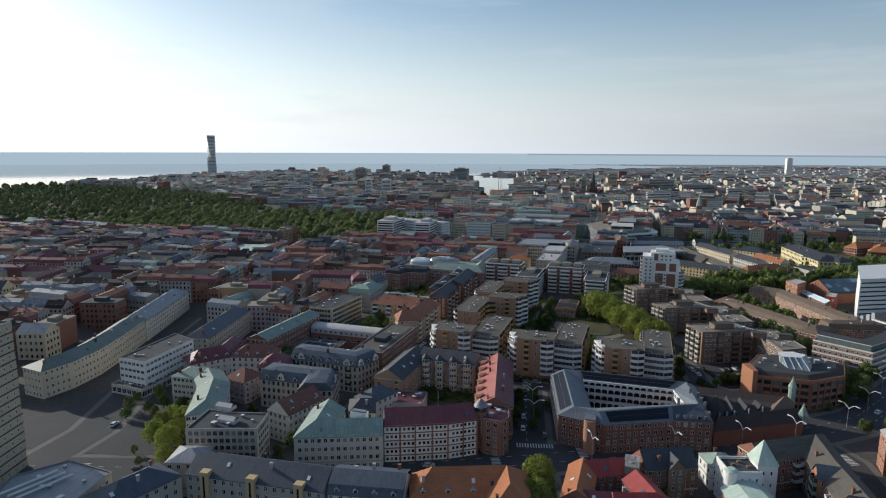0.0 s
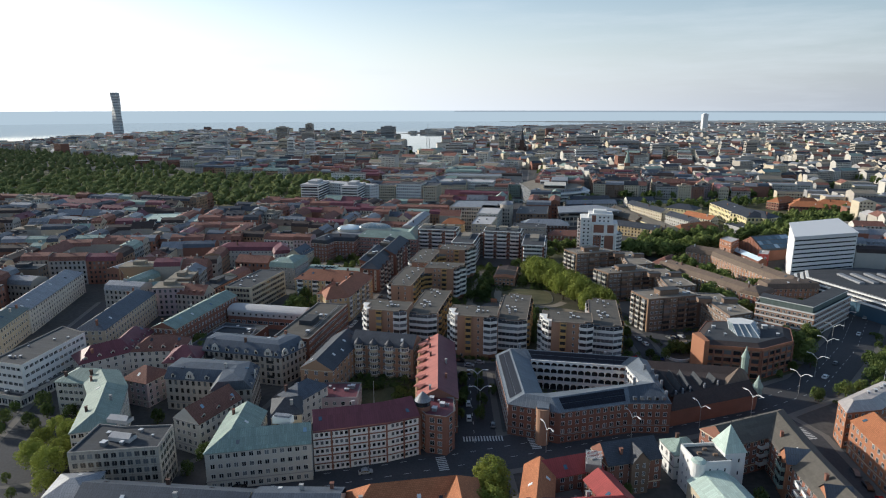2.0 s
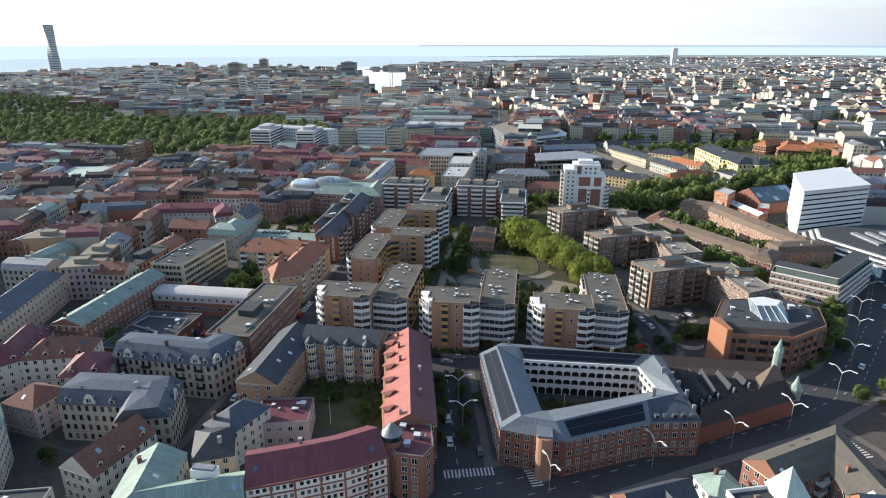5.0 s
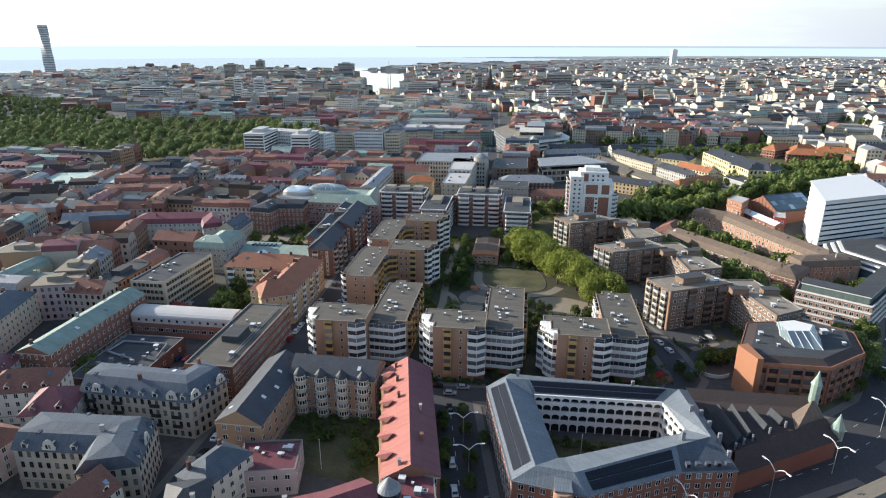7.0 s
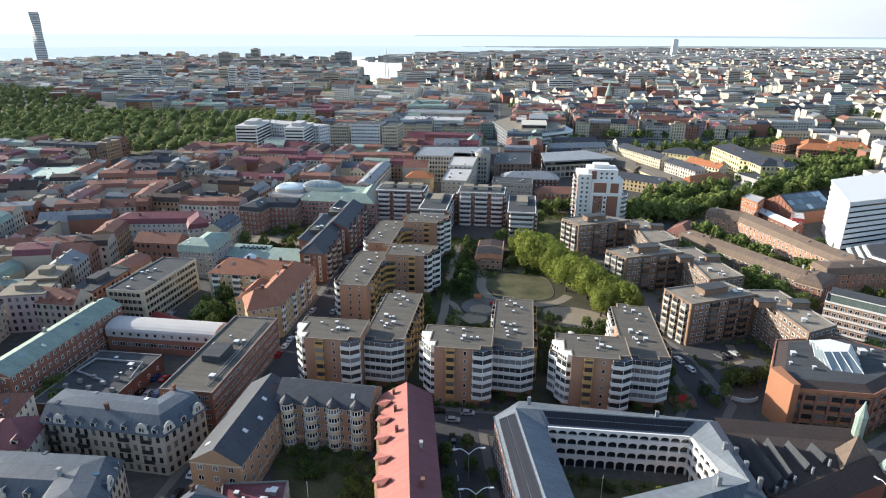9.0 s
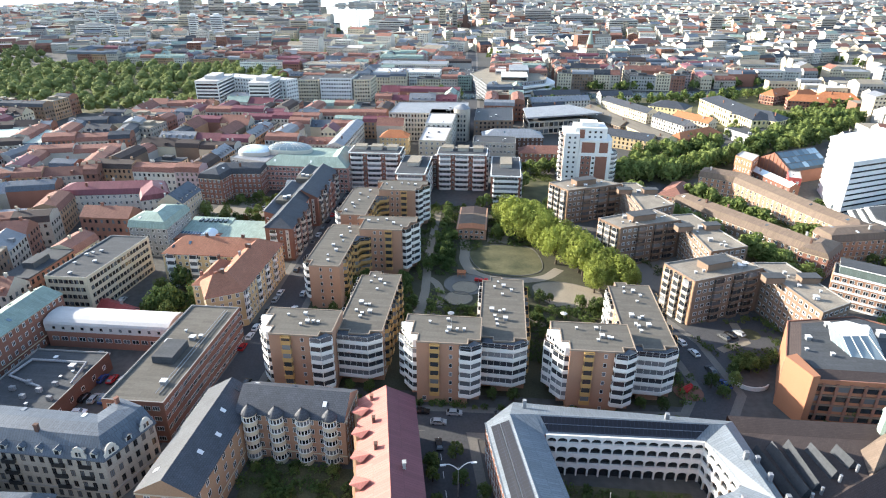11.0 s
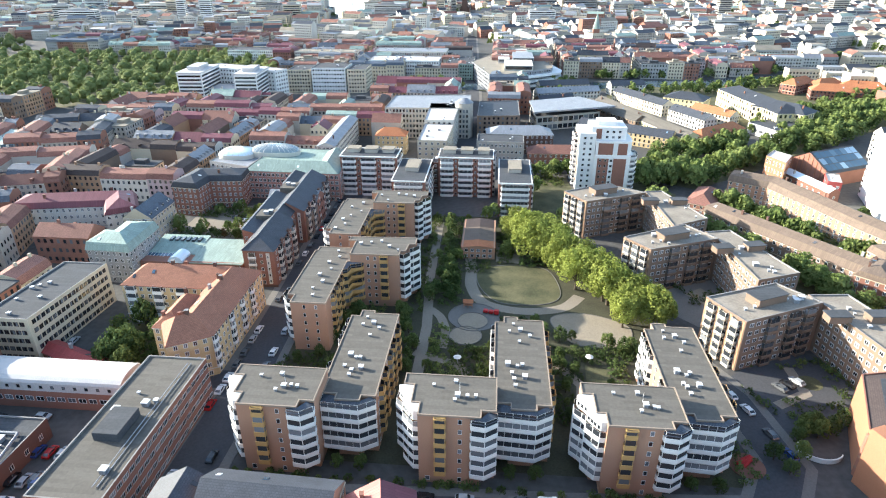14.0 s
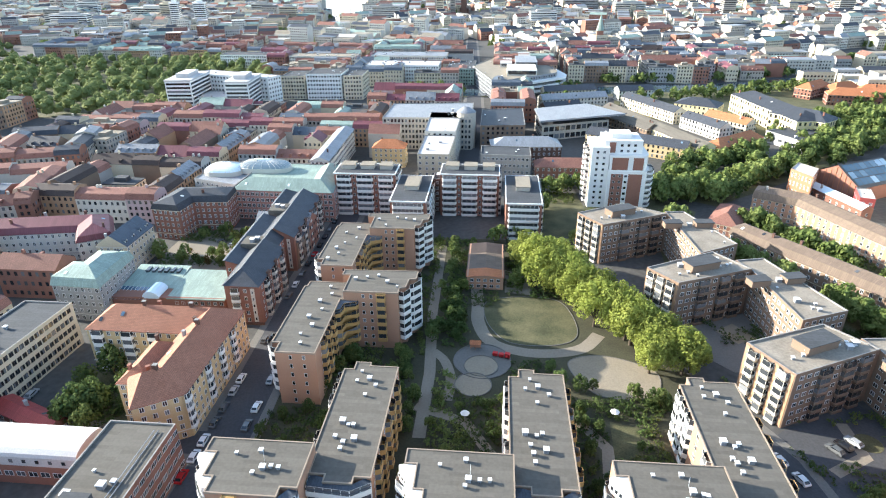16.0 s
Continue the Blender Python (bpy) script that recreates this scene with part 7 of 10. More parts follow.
church(29.5, 192.0, 17)
strip_house("apartment_house", "brick house with dark brown roof and stepped balconies", "apartment house", [(38.6, 209.2), (60.2, 222.8), (61.4, 205), (64.0, 186), (69, 158)], 11.4, 11.2, 15.0, "brick_red", "flat", 4, hip=False, gap=2.8, w=1.3)
t = thing("gable_bay", "orange brick gable bays with green balconies", "bay", (58.0, 200.2, 0))
for x0, y0 in ((0, 0), (4.2, -16.8)):
    b = Build()
    b.prism([(x0 - 2.5, y0 - 3), (x0 + 2, y0 - 3), (x0 + 2, y0 + 3), (x0 - 2.5, y0 + 3)], -0.3, 12)
    b.face([(x0 - 2.5, y0 - 3, 12), (x0 - 2.5, y0, 15), (x0 - 2.5, y0 + 3, 12)][::-1])
    b.make("wall", ["brick_hot"], t)
    b = Build()
    for s in (1, -1):
        q = [(x0 - 2.9, y0 + s * 3.4, 11.7), (x0 + 4, y0 + s * 3.4, 11.7), (x0 + 4, y0, 15.2), (x0 - 2.9, y0, 15.2)]
        b.face(q if s < 0 else q[::-1])
    b.make("roof", ["bluegrey"], t)
    stack(t, balcony_mesh([(x0 - 2.4, y0 + 2), (x0 - 3.8, y0 + 2), (x0 - 3.8, y0 - 2), (x0 - 2.4, y0 - 2)], "copper"), [3.0, 5.8, 8.6])
    windows(t, (x0 - 2.5, y0 - 3), (x0 + 2, y0 - 3), 0, 11.6, 4, 1.0, 1.4, 2.0, 0.6)
t = thing("balcony_row", "white steel balcony racks on a dark brick front", "balcony", (57.4, 191.4, 0))
for k in range(3):
    stack(t, balcony_mesh([(0.3 + k * 0.4, 1.6 - 4.0 * k), (-1.2 + k * 0.4, 1.6 - 4.0 * k), (-1.2 + k * 0.4, -1.6 - 4.0 * k), (0.3 + k * 0.4, -1.6 - 4.0 * k)], "white", 0.9, False), [2.9, 5.7, 8.5])
t = thing("balcony_row", "white steel balcony racks in the corner of a dark brick front", "balcony", (53.0, 211.2, 0), 33)
for k in range(2):
    stack(t, balcony_mesh([(-1.6 + 3.8 * k, 0.2), (-1.6 + 3.8 * k, -1.3), (1.6 + 3.8 * k, -1.3), (1.6 + 3.8 * k, 0.2)], "white", 0.9, False), [2.9, 5.7, 8.5])


# ---- the school with its court ----
SO = [(-25.4, 217.8), (-34.2, 258.6), (-27.5, 267.0), (25.5, 264.8), (29.2, 229.0), (15.4, 226.4), (-8.3, 214.8)]
SR = [(-20.0, 219.8), (-28.6, 258.5), (-22.5, 259.0), (21.5, 259.6), (24.6, 237.4), (15.0, 232.4), (-11.0, 218.6)]
SI = [(-14.2, 227.2), (-20.4, 255.0), (-20.0, 255.6), (16.8, 256.5), (20.2, 243.6), (18.0, 241.6), (-12.8, 227.4)]
ox, oy = 0.0, 240.0
t = thing("school", "brick block round a court with blue-grey metal roofs", "school", (ox, oy, 0))
SO, SR, SI = [[(x - ox, y - oy) for x, y in q] for q in (SO, SR, SI)]
HO, HR, HI = 11.6, 14.8, 12.0
b, w2, r = Build(), Build(), Build()
for i in range(7):
    j = (i + 1) % 7
    b.face([(*SO[j], -0.5), (*SO[i], -0.5), (*SO[i], HO), (*SO[j], HO)])
    w2.face([(*SI[i], -0.5), (*SI[j], -0.5), (*SI[j], HI), (*SI[i], HI)])
    key = 1 if i == 4 else 0
    r.face([(*SO[j], HO), (*SO[i], HO), (*SR[i], HR), (*SR[j], HR)], key)
    r.face([(*SI[i], HI), (*SI[j], HI), (*SR[j], HR), (*SR[i], HR)], 0)
b.make("wall", ["brick_red"], t)
w2.make("court_wall", ["brick_red"], t)
r.make("roof", ["schoolroof", "bluegrey"], t)
for i in (4, 5, 6, 0):
    j = (i + 1) % 7
    windows(t, SO[j], SO[i], 0.2, HO, 4, 1.3, 1.6, 2.6, 1.2)
    m = wall_frame(SO[j], SO[i])
    L = (Vector(SO[j]) - Vector(SO[i])).length
    for nm, z, key, out_ in (("gutter", HO - 0.25, "schoolroof", 0.35), ("string_course", 3.1, "kerb", 0.14)):
        b = Build()
        b.box(0, 0.01, z, L, out_, z + 0.28, 0, m)
        b.make(nm, [key], t)
# solar panels on three slopes
for i, f0, f1, lo, hi, inner in ((0, 0.06, 0.95, 0.12, 0.86, False), (2, 0.02, 0.93, 0.1, 0.9, True), (5, 0.06, 0.92, 0.12, 0.88, False)):
    j = (i + 1) % 7
    for u0, u1 in ((lo, (lo + hi) / 2 - 0.015), ((lo + hi) / 2 + 0.015, hi)):
        E_, z_ = (SI, HI) if inner else (SO, HO)
        at = lambda f, u: Vector((*SR[i], HR)).lerp(Vector((*SR[j], HR)), f).lerp(Vector((*E_[i], z_)).lerp(Vector((*E_[j], z_)), f), u) + Vector((0, 0, 0.12))
        q = [at(f0, u0), at(f1, u0), at(f1, u1), at(f0, u1)]
        b = Build()
        b.face(q if not inner else q[::-1])
        b.make("solar_panel", ["solar"], t)
# white arcades of three storeys along the court's north and east side
for p, q in ((SI[2], SI[3]), (SI[3], SI[4])):
    m = wall_frame(p, q)
    L = (Vector(q) - Vector(p)).length
    n = int(L / 2.5)
    for f in range(3):
        z = 2.6 + f * 3.1
        b = Build()
        b.box(0, 0.02, z, L, 0.5, z + 1.15, 0, m)
        b.make("arcade_band", ["white"], t)
    b = Build()
    b.box(0, 0.02, 11.3, L, 0.5, 12.1, 0, m)
    b.make("arcade_band", ["white"], t)
    for k in range(n + 1):
        b = Build()
        x = min(max(k * L / n, 0.2), L - 0.2)
        # one upright with arched haunches under each band
        right = []
        for f in range(4):
            z1 = min(2.6 + 3.1 * f, 11.3)
            right += [(0.17, z1 - 0.8), (0.36, z1 - 0.32), (0.85, z1), (0.85, z1 + 0.1), (0.17, z1 + 0.1)]
        out_ = [(0.17, 0)] + right
        out_ = out_ + [(-u, z) for u, z in reversed(out_)]
        f0 = [m @ Vector((min(max(x + u, 0), L), 0.53, z)) for u, z in out_]
        f1 = [m @ Vector((min(max(x + u, 0), L), 0.06, z)) for u, z in out_]
        b.face(f0[::-1])
        for k2 in range(len(out_)):
            k3 = (k2 + 1) % len(out_)
            b.face([f0[k2], f0[k3], f1[k3], f1[k2]])
        b.make("arcade_post", ["white"], t)
    b = Build()
    b.box(0, 0.012, 0, L, 0.018, 11.3, 0, m)
    b.make("arcade_glazing", ["glass"], t)
b = Build()
b.tube((-13.6 - ox, 214.4 - oy, -0.5), (-13.6 - ox, 214.4 - oy, 13.0), 2.2, 2.2, 16)
b.make("corner_turret", ["brick"], t, "round brick corner of the school")
b = Build()
b.box(-15.6 - ox, 213.2 - oy, 13.0, -11.6 - ox, 218.6 - oy, 13.5)
b.make("turret_cap", ["schoolroof"], t)
for x, y, h0 in ((-25, 263, 15.6), (17.5, 236, 16.6), (22.5, 249, 16.4), (9, 262, 15.0), (27, 238, 15.6), (28, 233, 14.0), (26.4, 245, 14.4), (25.6, 250, 14.4)):
    b = Build()
    b.box(x - 0.45 - ox, y - 0.45 - oy, 11.8, x + 0.45 - ox, y + 0.45 - oy, h0)
    b.make("chimney", ["zinc"], t)
# dormer windows of the slate part
m = wall_frame(SO[5], SO[4])
for k in range(5):
    b = Build()
    b.box(1.6 + 2.5 * k, -1.6, 12.2, 2.8 + 2.5 * k, -0.5, 13.4, 0, m)
    b.make("dormer", ["bluegrey"], t)
    b = Build()
    b.box(1.75 + 2.5 * k, -0.5, 12.35, 2.65 + 2.5 * k, -0.47, 13.25, 0, m)
    b.make("dormer_window", ["glass"], t)
# old hall beside it
t = thing("hall", "old brick hall with long dark roof and small green turrets", "hall", (30, 238, 0))
b = Build()
b.prism(ccw([(0.2, -4.4), (33.4, 15.2), (35.5, 20.6), (33, 31), (-3.8, 31)]), -0.5, 6.4)
b.make("wall", ["brick_red"], t)
b = Build()
b.face([(0.2, -4.8, 6.3), (33.8, 15.0, 6.3), (32.0, 20.4, 9.6), (1.8, 1.2, 9.6)])
b.face([(1.8, 1.2, 9.6), (32.0, 20.4, 9.6), (32.2, 21.4, 8.2), (1.2, 2.6, 8.2)])
b.face([(1.2, 2.6, 8.2), (32.2, 21.4, 8.2), (33, 27, 8.2), (-2.6, 27, 8.2)])
b.face([(-2.6, 27, 8.2), (33, 27, 8.2), (33.2, 31.2, 9.8), (-4, 31.2, 9.8)])
b.face([(-4, 31.2, 9.8), (33.2, 31.2, 9.8), (33.2, 31.2, 6.2), (-4, 31.2, 6.2)])
b.make("roof", ["darktile"], t)
for x0, y0, x1, y1 in ((-0.6, 20.2, 2.7, 5.0), (3.6, 22, 5.6, 7.4), (7.7, 22.9, 8.6, 9.4), (12.5, 22.4, 14.2, 13.4), (18.2, 22.4, 19.6, 17)):
    b = Build()
    d = Vector((x1 - x0, y1 - y0)).normalized()
    n_ = Vector((-d.y, d.x)) * 1.5
    p0, p1 = Vector((x0, y0)), Vector((x1, y1))
    lo = [p0 + n_, p0 - n_, p1 - n_, p1 + n_]
    A_, B_ = (*(p0 - n_ * 0.3), 10.6), (*(p1 - n_ * 0.3), 10.6)
    z = [(*q, 8.15) for q in lo]
    b.face([z[0], z[3], B_, A_], 0)
    b.face([z[2], z[1], A_, B_], 1)
    b.face([z[1], z[0], A_], 0)
    b.face([z[3], z[2], B_], 0)
    b.make("saw_roof", ["slate", "flatdark"], t)
    b = Build()
    b.tube((*(p1 + d * 0.9), 8.1), (*(p1 + d * 0.9), 10.2), 0.35, 0.35, 8)
    b.make("ventilator", ["zinc"], t)
for x0, y0, h0, rad in ((34.2, 17.6, 10.4, 1.7), (32.4, 29.5, 17.0, 1.4)):
    b = Build()
    b.tube((x0, y0, 5), (x0, y0, h0 - 2), rad, rad, 10, 0, False)
    b.tube((x0, y0, h0 - 2), (x0, y0, h0), rad + 0.25, rad * 0.55, 10, 0, False)
    b.tube((x0, y0, h0), (x0, y0, h0 + 2.6), rad * 0.55, 0.06, 10, 0, False)
    b.make("turret", ["copper"], t)
b = Build()
q = [(21.6, 13.8, 8.4), (32.2, 20.4, 8.6), (33.4, 29.8, 8.8), (24.2, 23.2, 8.4)]
for i in range(4):
    b.face([q[i], q[(i + 1) % 4], (28.6, 22.6, 13.6)])
b.make("hip_roof", ["mansbrown"], t)
# polygonal brick office with a glass crown
op = [(48.0, 291), (50, 281.6), (72.5, 281.2), (88, 293), (92, 309), (79, 317), (57, 312)]
t = flat_house("office_building", "polygonal orange brick office with roof terrace and glass crown", "office", op, 12.6, "brick_hot", "flatdark", 4, gap=3.2, w=2.5, wh=1.5, frame="framedark", split=3, parapet=1.0, cap="brick_red", clutter=0)
b = Build()
q0 = [(-4, -6), (4.5, -7), (7, 1), (0, 6), (-5.5, 2)]
q1 = [(-5.5, -2), (2, -1), (5, 4), (0, 7), (-6, 5)]
for i in range(5):
    j = (i + 1) % 5
    b.face([(*q0[i], 14.6), (*q0[j], 14.6), (*q1[j], 18.6), (*q1[i], 18.6)], 0)
b.face([(*p, 18.6) for p in q1], 1)
b.make("glass_crown", ["glasspale", "white"], t)
for i in range(5):
    j = (i + 1) % 5
    for f in (0.0, 0.33, 0.66):
        p0 = Vector((*q0[i], 14.6)).lerp(Vector((*q0[j], 14.6)), f)
        p1 = Vector((*q1[i], 18.6)).lerp(Vector((*q1[j], 18.6)), f)
        r = Build()
        r.tube(p0, p1, 0.14, 0.14, 5)
        r.make("crown_rib", ["metal"], t)
b = Build()
b.prism([(-23, -9.5), (-19.8, -18.6), (-17.8, -18.2), (-19.5, -8)], -0.5, 16)
b.make("end_wall", ["brick_hot"], t)
# brick bands and piers on the office
po = [(x - sum(p[0] for p in op) / 7, y - sum(p[1] for p in op) / 7) for x, y in op]
for i in (0, 1, 2, 3):
    m = wall_frame(po[i], po[i + 1])
    L = (Vector(po[i + 1]) - Vector(po[i])).length
    for f in range(4):
        nb = int(L / 3.4)
        for k in range(nb):
            b = Build()
            b.box(0.6 + k * (L - 1.0) / nb, -0.05, 0.55 + f * 3.15, 0.4 + (k + 1) * (L - 1.0) / nb, 0.08, 2.35 + f * 3.15, 0, m)
            b.make("window", ["glass"], t)
        b = Build()
        b.box(0.2, -0.05, 2.4 + f * 3.15, L - 0.2, 0.5, 2.75 + f * 3.15, 0, m)
        b.make("string_course", ["brick_brown"], t)
    for k in range(int(L / 3.4) + 1):
        b = Build()
        x = 0.5 + k * (L - 1.0) / int(L / 3.4)
        b.box(x - 0.35, -0.05, 0, x + 0.35, 0.42, 12.6, 0, m)
        b.make("pier", ["brick_red"], t)
b = Build()
r0, r1 = inset(po, 0.4), inset(po, 3.6)
for i in range(7):
    j = (i + 1) % 7
    b.face([(*r0[i], 13.3), (*r0[j], 13.3), (*r1[j], 14.6), (*r1[i], 14.6)], 0)
b.face([(*p, 14.6) for p in r1], 1)
b.make("roof_storey", ["darktile", "flatdark"], t)
vents(t, [(-12, 2, 0.8), (-9, -6, 0.5), (10, 6, 1.2), (13, -2, 0.6), (8, 10, 0.5), (-3, 10, 0.9), (-15, -4, 0.4), (14, 8, 0.4)], 14.6)
t = thing("ramp_wall", "low curved white wall round a garage ramp", "wall", (43.5, 297.5, 0))
arc_ = [(5.2 * math.cos(radians(a)), 4.2 * math.sin(radians(a))) for a in range(150, 331, 15)]
b = Build()
inn = offset(arc_, 0.3, False)
for k in range(len(arc_) - 1):
    p, q, u, v = arc_[k], arc_[k + 1], inn[k + 1], inn[k]
    b.face([(*p, -0.1), (*q, -0.1), (*q, 1.3), (*p, 1.3)])
    b.face([(*p, 1.3), (*q, 1.3), (*u, 1.3), (*v, 1.3)])
    b.face([(*u, -0.1), (*v, -0.1), (*v, 1.3), (*u, 1.3)])
b.make("wall", ["white"], t)
# orange corner houses at the boulevard's south side
cp = [(84.2, 238.4), (83.6, 230.4), (95.4, 235), (104, 243.4), (112, 253), (106, 258)]
t = flat_house("apartment_house", "orange brick corner house with pale metal roof", "apartment house", cp, 13.0, "brick_hot", "zinc", 4, gap=2.5, w=1.2, parapet=0.2, clutter=0)
cc = ccw([(x - sum(p[0] for p in cp) / 6, y - sum(p[1] for p in cp) / 6) for x, y in cp])
b = Build()
r0, r1 = inset(cc, -0.3), inset(cc, 3.2)
for i in range(6):
    j = (i + 1) % 6
    b.face([(*r0[i], 13.0), (*r0[j], 13.0), (*r1[j], 15.2), (*r1[i], 15.2)])
b.face([(*p, 15.2) for p in r1])
b.make("hip_roof", ["palemetal"], t)
vents(t, [(0, 1, 0.5), (3, 4, 0.4), (-3, -1, 0.4), (5, 6, 0.5)], 15.2)
b = Build()
b.tube((4, 5, 15), (4, 5, 22), 0.08, 0.05, 6)
b.make("flagpole", ["metal"], t)
strip_house("apartment_house", "orange brick terrace with bright red tile roof", "apartment house", [(90.4, 228.6), (91.0, 217), (93, 201), (99, 165)], 12.4, 11.5, 15.0, "brick_hot", "tileor", 4, hip=False, gap=2.6)


# ---- the rest of the town ----
TAKEN = [PARK, [(-620, 900), (-700, 1015), (-860, 1125), (-1250, 1305), (-1700, 1355), (-1640, 1110), (-1500, 1080), (-1000, 955)], ribbon(CANAL, 44), [(44, 500), (66, 486), (260, 630), (260, 705), (120, 570)], [(-350, 1430), (-300, 1430), (-380, 1900), (-460, 2520), (-720, 2520), (-580, 1900)], SEA]
for line, width in STREETS:
    TAKEN.append(ribbon(line, width + 8))


def inside(x, y, poly):
    c = False
    n = len(poly)
    for i in range(n):
        (x0, y0), (x1, y1) = poly[i], poly[i - 1]
        if (y0 > y) != (y1 > y) and x < (x1 - x0) * (y - y0) / (y1 - y0) + x0:
            c = not c
    return c


# footprints of what stands already
SPOTS = []
for o in list(scene.objects):
    if o.parent is None and o.type == "EMPTY":
        for ch in o.children:
            if ch.name.startswith("wall") and ch.data:
                vs = [o.matrix_basis @ v.co for v in ch.data.vertices]
                xs, ys = [v.x for v in vs], [v.y for v in vs]
                SPOTS.append((min(xs), max(xs), min(ys), max(ys)))
                break
# kept clear: the estate, the blocks along the boulevard and the approach
SPOTS += [(-116, 28, 200, 500), (-30, 150, 140, 500), (-200, -30, 60, 300), (-116, -60, 440, 490), (60, 160, 380, 520), (-116, 40, 500, 520), (-330, -150, 640, 720), (-182, -136, 392, 452), (-200, -120, 358, 400)]


def free(x, y, r):
    for a, b_, c, d in SPOTS:
        if a - r < x < b_ + r and c - r < y < d + r:
            return False
    for p in TAKEN:
        if inside(x, y, p):
            return False
    return True


rng = random.Random(7)
WALLS = ["offwhite", "cream", "brick_red", "stone", "stone", "cream", "stone", "brick_tan", "brick_brown", "pink", "greyp", "brick_red"]
ROOFS = ["tile", "darktile", "slate", "zinc", "wine", "copper", "wine", "flatdark", "bluegrey", "tile", "flatpale", "tile", "zinc", "tile"]
HUES = {"offwhite": "pale plaster", "cream": "cream plaster", "brick_red": "red brick", "greyp": "grey plaster", "yellow": "yellow plaster", "brick_tan": "tan brick", "stone": "grey stone", "brick_brown": "brown brick", "pink": "pinkish plaster", "white": "white plaster"}
CAPS = {"tile": "red tile roof", "slate": "dark slate roof", "darktile": "dark brown tile roof", "zinc": "grey metal roof", "copper": "green copper roof", "wine": "dark red roof", "flatdark": "dark flat roof", "bluegrey": "blue-grey metal roof", "whiteroof": "white flat roof", "flatpale": "pale flat roof", "tileor": "orange tile roof"}


JOINED = {}
FAR_GREEN = []


def town_house(x, y, length, depth, turn, h, wall, roof):
    """A house in a terrace, its front along local x; far ones gather by their surfaces."""
    near = y < 470 and -330 < x < 260
    t = None if not near else thing("town_house", "%s town house with %s" % (HUES[wall], CAPS[roof]), "house", (x, y, 0), turn, group="town houses")
    L, D = length / 2, depth / 2
    b = Build()
    b.prism([(-L, -D), (L, -D), (L, D), (-L, D)], -0.5, h)
    flat = roof in ("flatdark", "whiteroof", "flatpale")
    r = Build()
    if flat:
        r.box(-L - 0.1, -D - 0.1, h, L + 0.1, D + 0.1, h + 0.5)
        r.box(-L * 0.4, -2, h + 0.5, L * 0.3, 2.5, h + 2.6)
    else:
        up = rng.uniform(3.2, 5.0)
        m_ = rng.random() < 0.7
        a, z1 = (1.0, h + 2.4) if m_ else (D, h + up)
        for s in (1, -1):
            q = [(-L, s * (D + 0.35), h - 0.1), (L, s * (D + 0.35), h - 0.1), (L, s * (D - a), z1), (-L, s * (D - a), z1)]
            r.face(q if s < 0 else q[::-1])
            if m_:
                q = [(-L, s * (D - a), z1), (L, s * (D - a), z1), (L, 0, z1 + 1.4), (-L, 0, z1 + 1.4)]
                r.face(q if s < 0 else q[::-1])
        top = z1 + 1.4 if m_ else z1
        for s in (1, -1):
            q = [(s * L, -D, h), (s * L, D, h)] + ([(s * L, D - a, z1), (s * L, 0, top), (s * L, -D + a, z1)] if m_ else [(s * L, 0, top)])
            b.face(q if s > 0 else q[::-1])
        for k in range(rng.randint(1, 2)):
            cx = rng.uniform(-L + 1, L - 1)
            b.box(cx - 0.5, -0.4, top - 1, cx + 0.5, 0.4, top + 1.3)
        nd = rng.randint(1, 5)
        for k in range(nd):
            cx = -L + (k + 0.6) * length / (nd + 0.2)
            side_ = rng.choice((-1, 1)) if nd < 3 else -1
            r.box(cx - 0.6, side_ * (D - 1.7) - 1.2, h + 0.4, cx + 0.6, side_ * (D - 1.7) + 1.2, h + 1.9 + rng.uniform(0, 0.3))
    bag = Build()
    floors = max(2, int(h / 3))
    for p0, p1 in (((-L, -D), (L, -D)), ((L, -D), (L, D)), ((-L, D), (-L, -D))):
        windows(t, p0, p1, 0.3, h, floors, 1.15, 1.6, 2.7, 1.1, False, bag)
    if near:
        b.make("wall", [wall], t)
        r.make("roof", [roof], t)
        tagged(bag.make("glazing", ["glass"], t), kind="stuff")
        return
    at = pose(x, y, 0, 0, 0, turn)
    for part_, key in ((b, wall), (r, roof), (bag, "glass")):
        j = JOINED.setdefault((int(x // 500), int(y // 500), key), Build())
        n0 = len(j.v)
        j.v += [tuple(at @ Vector(v)) for v in part_.v]
        j.f += [tuple(n0 + i for i in q) for q in part_.f]
        j.m += [0] * len(part_.f)


